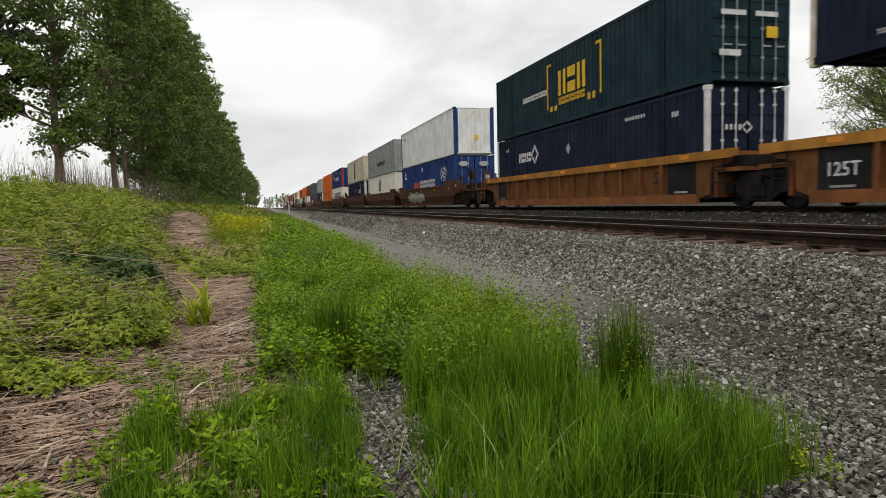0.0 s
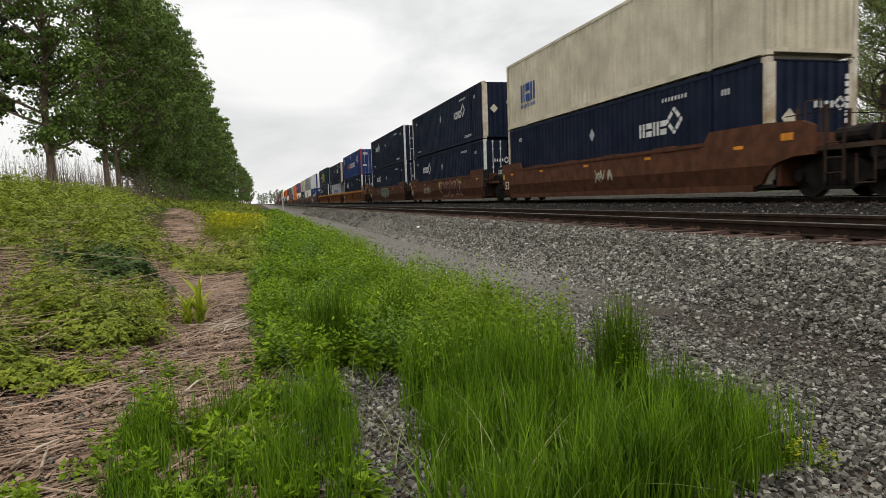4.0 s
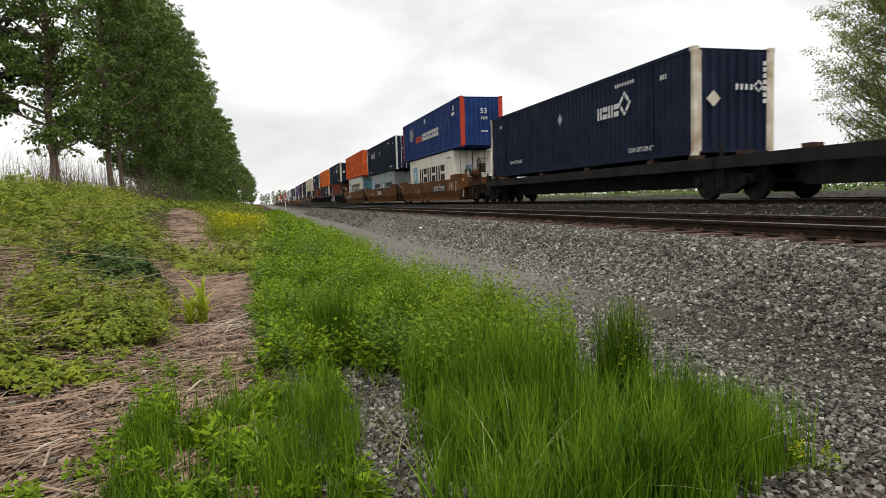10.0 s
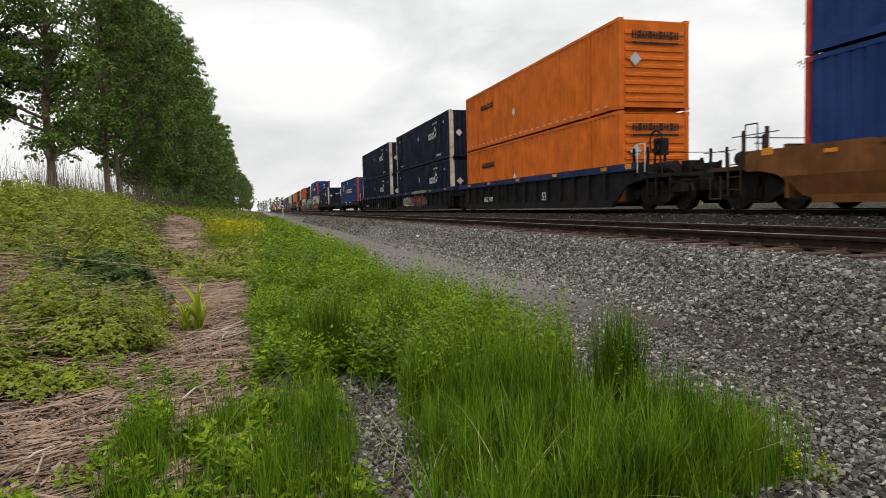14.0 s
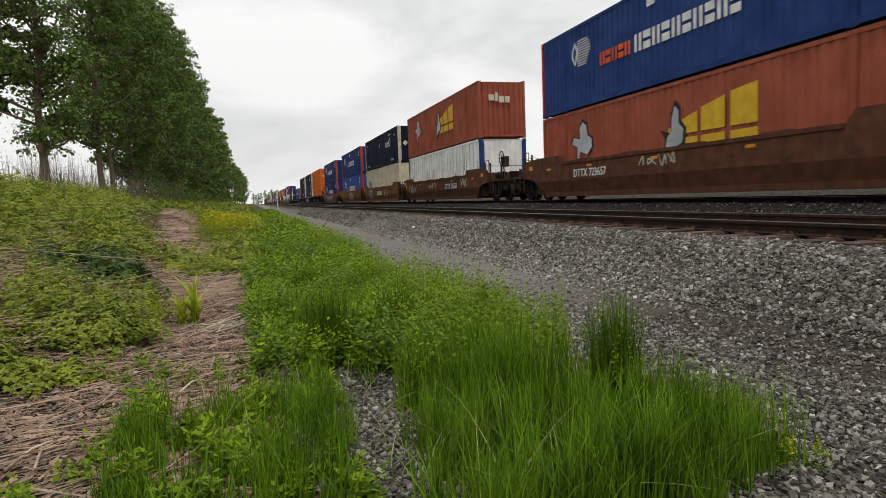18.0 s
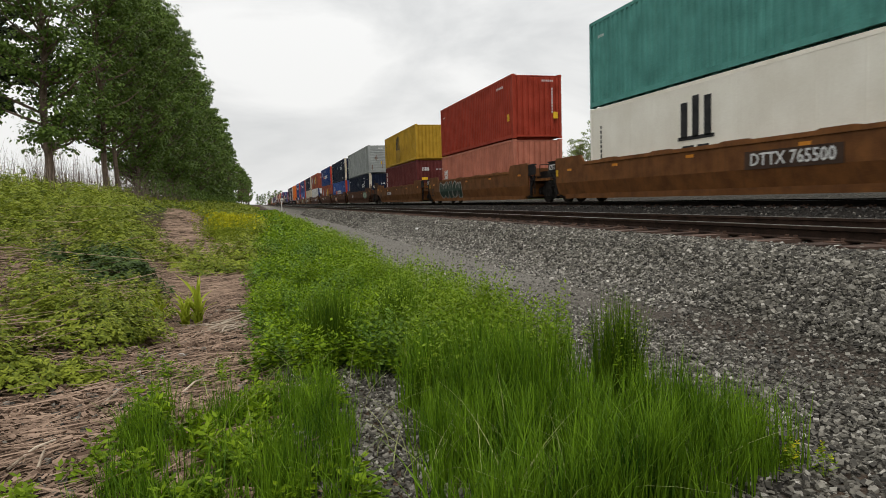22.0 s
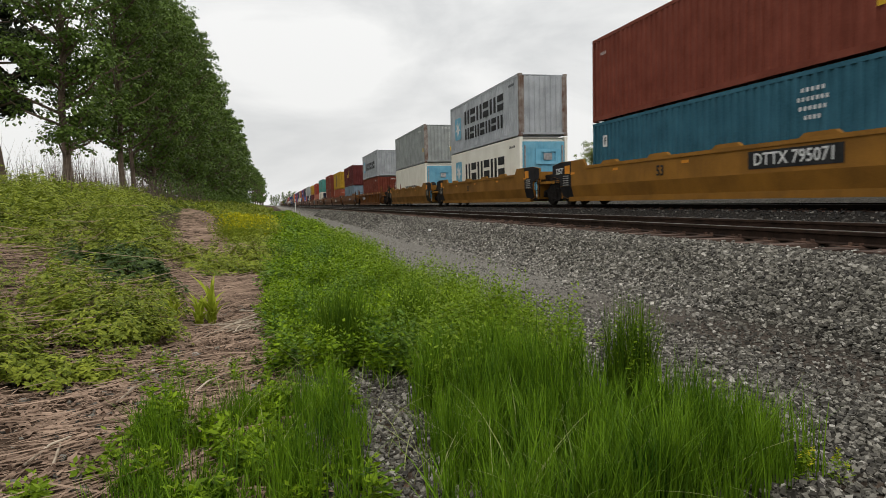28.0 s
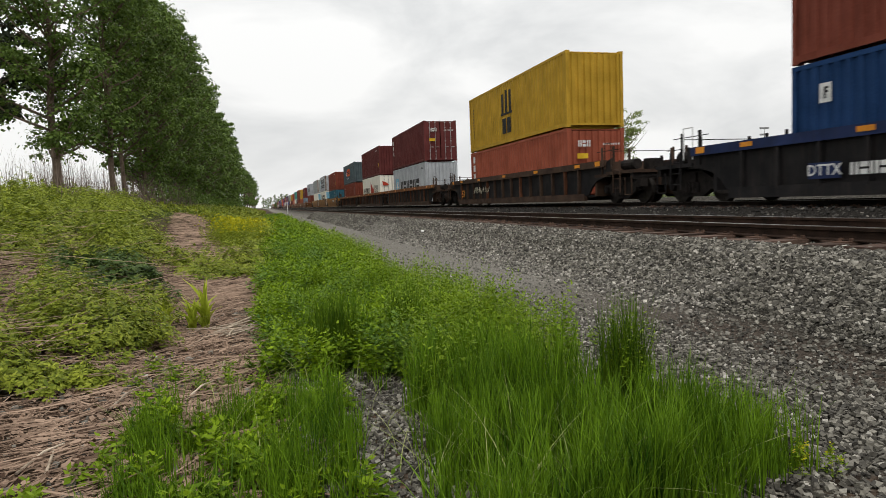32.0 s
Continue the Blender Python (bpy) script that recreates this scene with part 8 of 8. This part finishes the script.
sp = []
X, Y = scatter(8200, -2.2, 0.10, 2.4, 9.8, matted)
sp.append(straws(X, Y, 0.05 + 0.60 * G.uniform(0, 1, len(X)) ** 2.4, G.uniform(0.0016, 0.0050, len(X)), drift(X, Y), 0.55))
X, Y = scatter(800, -2.2, 0.05, 2.4, 9.8, matted)
sp.append(straws(X, Y, G.uniform(0.25, 1.0, len(X)), G.uniform(0.004, 0.008, len(X)), drift(X, Y), 0.40, 0.025, 0.06, 0.10))
X, Y = scatter(11000, -2.0, 0.10, 2.4, 7.0, lambda x, y: matted(x, y) and noise.noise((x * 2.2, y * 2.2, 25)) > -0.15)
sp.append(straws(X, Y, G.uniform(0.012, 0.055, len(X)), G.uniform(0.006, 0.020, len(X)), 0.5, 2.0, 0.018, 0.4))
X, Y = scatter(1500, -3.2, -0.9, 3.8, 10, in_bramble)
sp.append(straws(X, Y, G.uniform(0.3, 1.1, len(X)), G.uniform(0.003, 0.007, len(X)), 0.35, 0.5, 0.10, 0.12, 0.1))
X, Y = scatter(600, -3.0, -1.2, 5.0, 7.2, lambda x, y: in_gap(x, y, 0.25))
sp.append(straws(X, Y, G.uniform(0.2, 0.9, len(X)), G.uniform(0.003, 0.008, len(X)), 0.62, 0.35, 0.05, 0.08, 0.08))
X, Y = scatter(900, -1.4, 0.0, 8.5, 16, None)
sp.append(straws(X, Y, G.uniform(0.2, 0.8, len(X)), G.uniform(0.005, 0.012, len(X)), 0.55, 0.7))
X, Y = scatter(5200, -4.6, -0.15, 12.9, 36, lambda x, y: on_trail(x, y))
sp.append(straws(X, Y, G.uniform(0.3, 0.9, len(X)), G.uniform(0.008, 0.02, len(X)), 0.9, 0.7))
X, Y = G.normal(-0.62, 0.22, 160), G.normal(16.4, 0.7, 160)
sp.append(straws(X, Y, G.uniform(0.2, 0.6, 160), G.uniform(0.012, 0.03, 160), 0.4, 0.8, 0.06, 0.15))
X, Y = scatter(44, -5.0, -1.3, 4.6, 14, None)
sp.append(straws(X, Y, G.uniform(0.6, 1.7, len(X)), G.uniform(0.005, 0.010, len(X)), 0.55, 0.5, 0.30, 0.20))
X, Y = scatter(2600, -1.8, 0.3, -14, 2.4, None)
sp.append(straws(X, Y, G.uniform(0.1, 0.6, len(X)), G.uniform(0.003, 0.007, len(X)), 0.5, 0.9))
v, f = merged(sp)
straw = new("dry_stalks", fast_mesh("dry_stalks", v, f))
straw.data.materials[0] = foliage("dry_stalk", (0.052, 0.029, 0.019), (0.45, 0.32, 0.235), 0.85, 0.1)
tagged(straw, "dead brown stalks matted on the bare earth", "dead stalks", kind="stuff")

# a heap of broken, bleached sticks
STICK = surf("bleached_stick", (0.22, 0.17, 0.125), (0.50, 0.42, 0.33), scale=9, rough=0.9, vary=0.25)
rs = random.Random(8)
for i in range(26):
    x, y = -0.33 + rs.gauss(0, 0.11), 6.15 + rs.gauss(0, 0.28)
    L_, r_, a_ = rs.uniform(0.15, 0.5), rs.uniform(0.004, 0.010), rs.uniform(-0.2, 1.5)
    d_ = Vector((math.cos(a_), math.sin(a_), rs.uniform(-0.12, 0.3)))
    c_ = Vector((0, 0, 0.03 + rs.uniform(0, 0.04)))
    k_ = Vector((-d_.y, d_.x, 0)) * L_ * rs.uniform(-0.08, 0.08)
    stick = part("stick", Shape().rod(c_ - d_ * L_ * 0.5, c_ + k_, r_, r_ * 0.9, 6).rod(c_ + k_, c_ + d_ * L_ * 0.5, r_ * 0.9, r_ * 0.6, 6), STICK, None)
    stick.location = (x, y, ground_z(x, y))
    tagged(stick, "broken bleached stick lying on bare earth", "stick", "heap of sticks")
for x, y, a_, L_ in ((-0.86, 3.75, 1.25, 0.34), (-1.05, 3.0, 1.1, 0.26), (-0.93, 2.95, 1.7, 0.22), (-0.35, 4.6, 1.5, 0.16), (-0.5, 3.9, 1.1, 0.3)):
    d_ = Vector((math.cos(a_) * L_, math.sin(a_) * L_, 0.05))
    stick = part("stick", Shape().rod((0, 0, 0.02), d_ * 0.5 + Vector((0.01, 0, 0.035)), 0.007, 0.006, 6).rod(d_ * 0.5 + Vector((0.01, 0, 0.035)), d_, 0.006, 0.004, 6), STICK, None)
    stick.location = (x, y, ground_z(x, y))
    tagged(stick, "thin bleached stick lying on matted stalks", "stick", "loose sticks")

# tall dead stalks along the top of the bank
X, Y = scatter(5200, -12.5, -5.6, 20, 60, lambda x, y: noise.noise((x * 0.5, y * 0.35, 30)) > -0.1)
H = G.uniform(0.6, 2.5, len(X)) ** 0.9
rp = [blades(np.stack([X, Y, ground_at(X, Y)], 1), H, np.full(len(X), 0.018), H * G.uniform(0.02, 0.4, len(X)), 3)]
X, Y = scatter(2600, -8.0, -5.0, 18, 70, None)
H = G.uniform(0.3, 0.8, len(X))
rp.append(blades(np.stack([X, Y, ground_at(X, Y)], 1), H, np.full(len(X), 0.016), H * G.uniform(0.1, 0.6, len(X)), 3))
stuff("dead_reeds", "tall thin dead stalks along the top of the bank", "dead stalks", rp, foliage("dead_reed", (0.08, 0.058, 0.050), (0.24, 0.185, 0.15), 0.9, 0.1))

# shrubs under the poplars
n = 9000
Y = G.uniform(44, 190, n)
X = -6.9 + G.normal(size=n) * 0.7
hh = np.array([1.3 + 1.0 * noise.noise((1.0, y * 0.3, 3)) for y in Y])
P = np.stack([X, Y, 0.75 + np.maximum(0.3, hh) * G.uniform(0, 1, n)], 1)
stuff("undergrowth", "tangled undergrowth at the foot of the poplars", "undergrowth", [leaves(P, G.normal(size=(n, 3)), G.uniform(0.14, 0.34, n), 0.6)], POPLAR)

# flowering patch
X, Y = G.normal(-0.80, 0.40, 620), G.normal(21.3, 1.6, 620)
lv, st = stems(X, Y, G.uniform(0.30, 0.75, 620), 16, 0.085)
stuff("flowering_weeds", "patch of yellow-green weeds in flower", "weeds", [lv, st], foliage("yellow_green_leaves", (0.12, 0.17, 0.012), (0.26, 0.30, 0.03), 0.5, 0.35))
n = 1400
X, Y = G.normal(-0.80, 0.40, n), G.normal(21.5, 1.6, n)
P = np.stack([X, Y, ground_at(X, Y) + G.uniform(0.45, 0.80, n)], 1)
stuff("yellow_flowers", "small bright yellow flower heads", "flowers", [leaves(P, G.normal(size=(n, 3)), G.uniform(0.04, 0.075, n), 0.9), herbs(np.array([1.90, 1.95, 2.02]), np.array([1.98, 2.05, 1.95]), np.array([0.165, 0.145, 0.145]), 0.03, 5, 7, 0.013, 0.8, 0.88)], FLOWER)


def sprout(x, y, h, n):
    t = thing("young_plant", "young yellow-green plant with upright lance-shaped leaves on bare earth", "plant", "young plants")
    part("stem", Shape().rod((0, 0, -0.03), (0.01, 0, h * 0.7), 0.012, 0.006, 6), SPROUT, t)
    for i in range(n):
        a = i * 2.4
        v, f = blades(np.array([[0.012 * math.cos(a), 0.012 * math.sin(a), h * 0.12 * (i % 4)]]), np.array([h * (0.45 + 0.5 * ((i * 7) % 9) / 9)]), np.array([0.050]), np.array([h * (0.18 + 0.7 * ((i * 5) % 7) / 7)]), 4)
        part("leaf", fast_mesh("leaf", v, f), SPROUT, t)
    t.location = (x, y, ground_z(x, y))


SPROUT = foliage("sprout_leaves", (0.26, 0.32, 0.02), (0.46, 0.52, 0.06), 0.5, 0.35)
sprout(-0.59, 6.34, 0.44, 30)
sprout(-0.70, 6.28, 0.30, 24)
sprout(-0.90, 6.16, 0.28, 18)

# ---- loose stones of the ballast ----
STONE = bpy.data.materials.new("crushed_stone")
STONE.use_nodes = True
sn, sl = STONE.node_tree.nodes, STONE.node_tree.links
s_geo, s_ramp, s_noise, s_mix, s_co = sn.new("ShaderNodeNewGeometry"), sn.new("ShaderNodeValToRGB"), sn.new("ShaderNodeTexNoise"), sn.new("ShaderNodeMix"), sn.new("ShaderNodeTexCoord")
s_ramp.color_ramp.elements[0].position, s_ramp.color_ramp.elements[0].color = 0.0, (0.022, 0.019, 0.015, 1)
s_ramp.color_ramp.elements[1].position, s_ramp.color_ramp.elements[1].color = 1.0, (0.38, 0.36, 0.32, 1)
for p_, c_ in ((0.55, (0.100, 0.092, 0.075, 1)), (0.92, (0.23, 0.214, 0.18, 1))):
    e_ = s_ramp.color_ramp.elements.new(p_)
    e_.color = c_
s_noise.inputs["Scale"].default_value, s_noise.inputs["Detail"].default_value = 60.0, 5.0
s_mix.data_type, s_mix.blend_type = "RGBA", "OVERLAY"
s_mix.inputs["Factor"].default_value = 0.5
sl.new(s_geo.outputs["Random Per Island"], s_ramp.inputs["Fac"])
sl.new(s_co.outputs["Object"], s_noise.inputs["Vector"])
sl.new(s_ramp.outputs["Color"], s_mix.inputs["A"])
sl.new(s_noise.outputs["Fac"], s_mix.inputs["B"])
s_hs = sn.new("ShaderNodeHueSaturation")
s_hs.inputs["Saturation"].default_value = 1.0
sl.new(s_mix.outputs["Result"], s_hs.inputs["Color"])
sl.new(s_hs.outputs["Color"], sn["Principled BSDF"].inputs["Base Color"])
sn["Principled BSDF"].inputs["Roughness"].default_value = 0.85


def stones(X, Y, size):
    """Angular stones: a jittered, turned and flattened cube each."""
    n = len(X)
    c = np.array([(x, y, z) for z in (-1, 1) for y in (-1, 1) for x in (-1, 1)], dtype=float)
    v = c[None] * (1 + G.uniform(-0.38, 0.05, (n, 8, 1))) + G.normal(size=(n, 8, 3)) * 0.10
    v *= G.uniform(0.6, 1.15, (n, 1, 3)) * np.array([1, 1, 0.72]) * (np.asarray(size) * 0.5)[:, None, None]
    for i, j in ((0, 1), (1, 2), (0, 2)):
        a = G.uniform(-0.6, 0.6, n) if 2 in (i, j) else G.uniform(0, 6.28, n)
        ca, sa = np.cos(a)[:, None], np.sin(a)[:, None]
        p, q = v[:, :, i].copy(), v[:, :, j].copy()
        v[:, :, i], v[:, :, j] = p * ca - q * sa, p * sa + q * ca
    v += np.stack([X, Y, ground_at(X, Y) + size * G.uniform(0.08, 0.45, n)], 1)[:, None]
    q = np.array([(0, 2, 3, 1), (4, 5, 7, 6), (0, 1, 5, 4), (2, 6, 7, 3), (0, 4, 6, 2), (1, 3, 7, 5)])
    return v.reshape(-1, 3), (np.arange(n)[:, None, None] * 8 + q[None]).reshape(-1, 4)


def off_path(x, y):
    return not (3.04 - 0.34 * min(1, max(0, (y - 4) / 5)) + 0.08 * noise.noise((0.0, y * 0.8, 1)) < x < 3.50 and G.uniform() > 0.34)


def dull(x, y):
    return off_path(x, y) and G.uniform() > 0.5 * min(1, max(0, (y - 4.6) / 4))


kp = []
for n, x0, x1, y0, y1, s0, s1, keep in ((31000, 1.5, 4.5, 1.5, 4.6, 0.010, 0.033, off_path), (9000, 1.7, 3.3, 4.6, 11.0, 0.012, 0.030, dull), (9000, 3.3, 3.95, 4.6, 11.0, 0.018, 0.042, off_path), (4000, 1.9, 3.3, 11.0, 24.0, 0.015, 0.034, dull), (4500, 3.3, 3.95, 11.0, 24.0, 0.026, 0.052, off_path), (7000, 3.95, 4.5, 4.6, 11.0, 0.018, 0.046, off_path), (4500, 3.95, 4.5, 11.0, 24.0, 0.026, 0.056, off_path), (5000, 3.4, 4.5, 24, 60, 0.045, 0.085, off_path),
                                       (7000, 0.10, 0.80, 2.2, 4.6, 0.010, 0.029, None), (15000, 3.6, 4.52, 1.8, 8.0, 0.022, 0.046, None), (9000, 3.65, 4.52, 8.0, 20.0, 0.030, 0.052, None), (1900, -1.7, 0.2, 2.4, 7.5, 0.012, 0.040, None), (12000, 4.5, 7.5, 2.0, 40, 0.02, 0.04, None), (2500, 1.9, 7.5, -14, 1.5, 0.03, 0.06, None)):
    X, Y = scatter(n, x0, x1, y0, y1, keep)
    kp.append(stones(X, Y, s0 + (s1 - s0) * G.uniform(0, 1, len(X)) ** 1.6))
wp = kp[1:5]
kp = kp[:1] + kp[5:]
DUSTY = STONE.copy()
DUSTY.name = "dusty_stone"
for e_, c_ in zip([q for q in DUSTY.node_tree.nodes if q.type == "VALTORGB"][0].color_ramp.elements, ((0.05, 0.046, 0.040), (0.17, 0.158, 0.135), (0.33, 0.31, 0.27), (0.48, 0.455, 0.40))):
    e_.color = (*c_, 1)
stuff("walkway_gravel", "dry dusty grey gravel of the walkway", "gravel", wp, DUSTY)
stuff("ballast_stones", "loose angular grey ballast stones", "ballast", kp, STONE)
# darker copy of the stone, with shade by and under the train painted in
SHADED_STONE = STONE.copy()
SHADED_STONE.name = "shaded_stone"
for e_, c_ in zip([q for q in SHADED_STONE.node_tree.nodes if q.type == "VALTORGB"][0].color_ramp.elements, ((0.009, 0.008, 0.007), (0.030, 0.027, 0.024), (0.075, 0.069, 0.06), (0.20, 0.185, 0.16))):
    e_.color = (*c_, 1)
kp = []
for n, x0, x1, y0, y1, s0, s1 in ((6500, 7.4, 10.8, 4.0, 45, 0.035, 0.08), (5200, 10.8, 14.4, 6.0, 60, 0.035, 0.065)):
    X, Y = scatter(n, x0, x1, y0, y1)
    kp.append(stones(X, Y, s0 + (s1 - s0) * G.uniform(0, 1, len(X)) ** 1.6))
stuff("oily_ballast", "ballast stones by and under the train, shade painted into their dark colour", "ballast", kp, SHADED_STONE)

# pale stone and white marker post beside the track
v, f = stones(np.array([3.85]), np.array([16.3]), np.array([0.10]))
tagged(part("pale_stone", fast_mesh("pale_stone", v, f), W_PAINT, None), "single whitish stone lying on the ballast", "stone")
post = thing("marker_post", "slim white marker post beside the track", "post")
part("pole", Shape().prism([(-0.05, -0.03), (0.05, -0.03), (0.05, 0.03), (-0.05, 0.03)], "z", -0.1, 1.72).prism([(-0.05, -0.03), (0.05, -0.03), (0.02, 0.03), (-0.02, 0.03)], "z", 1.72, 1.80), W_PAINT, post)
part("band", Shape().box(-0.054, 0.054, -0.034, 0.034, 1.45, 1.55), K_PAINT, post)
post.location = (2.62, 84, ground_z(2.62, 84))

# lighting mast far beyond the tracks
mast = thing("light_mast", "thin distant lighting mast with two tiers of lamps", "mast")
part("pole", Shape().rod((0, 0, -0.5), (0, 0, 18.4), 0.18, 0.08, 8), GALV, mast)
for z in (16.4, 18.2):
    part("crossbar", Shape().box(-1.3, 1.3, -0.06, 0.06, z - 0.06, z + 0.06), GALV, mast)
    for dx in (-1.2, -0.4, 0.4, 1.2):
        part("lamp_head", shared("lamp_head", lambda: Shape().box(-0.25, 0.25, -0.2, 0.2, 0.0, 0.4)), GALV, mast, at=pose(dx, 0, z + 0.06))
mast.location = (137.5, 157.0, -0.5)


# ---- what moves: the train runs away from the viewer at a steady pace, its wheels turning ----
def motions():
    for t, u, base in MOVERS:
        walk(t, [(0.0, pose(FAR_C, u, base)), (16.0, pose(FAR_C, u + SPEED * 16, base)), (32.0, pose(FAR_C, u + SPEED * 32, base))])
    for w, dy in WHEELS:
        u = w.parent.parent.location.y + w.parent.matrix_basis.translation.y
        # turns while the wheel is near enough to be seen turning
        t0 = min(31.0, max(0.0, (2.0 - u) / SPEED))
        t1 = min(32.0, max(0.5, (45.0 - u) / SPEED))
        k0, k1 = math.floor(t0 * 36), math.ceil(t1 * 36)
        rows = [(0.0, pose(0, dy, 0.46))] if k0 > 0 else []
        rows += [(k / 36, pose(0, dy, 0.46, -86.0 * (k - k0))) for k in range(k0, k1 + 1)]
        if rows[-1][0] < 31.99:
            rows.append((32.0, pose(0, dy, 0.46, -86.0 * (k1 - k0))))
        walk(w, rows)


motions()
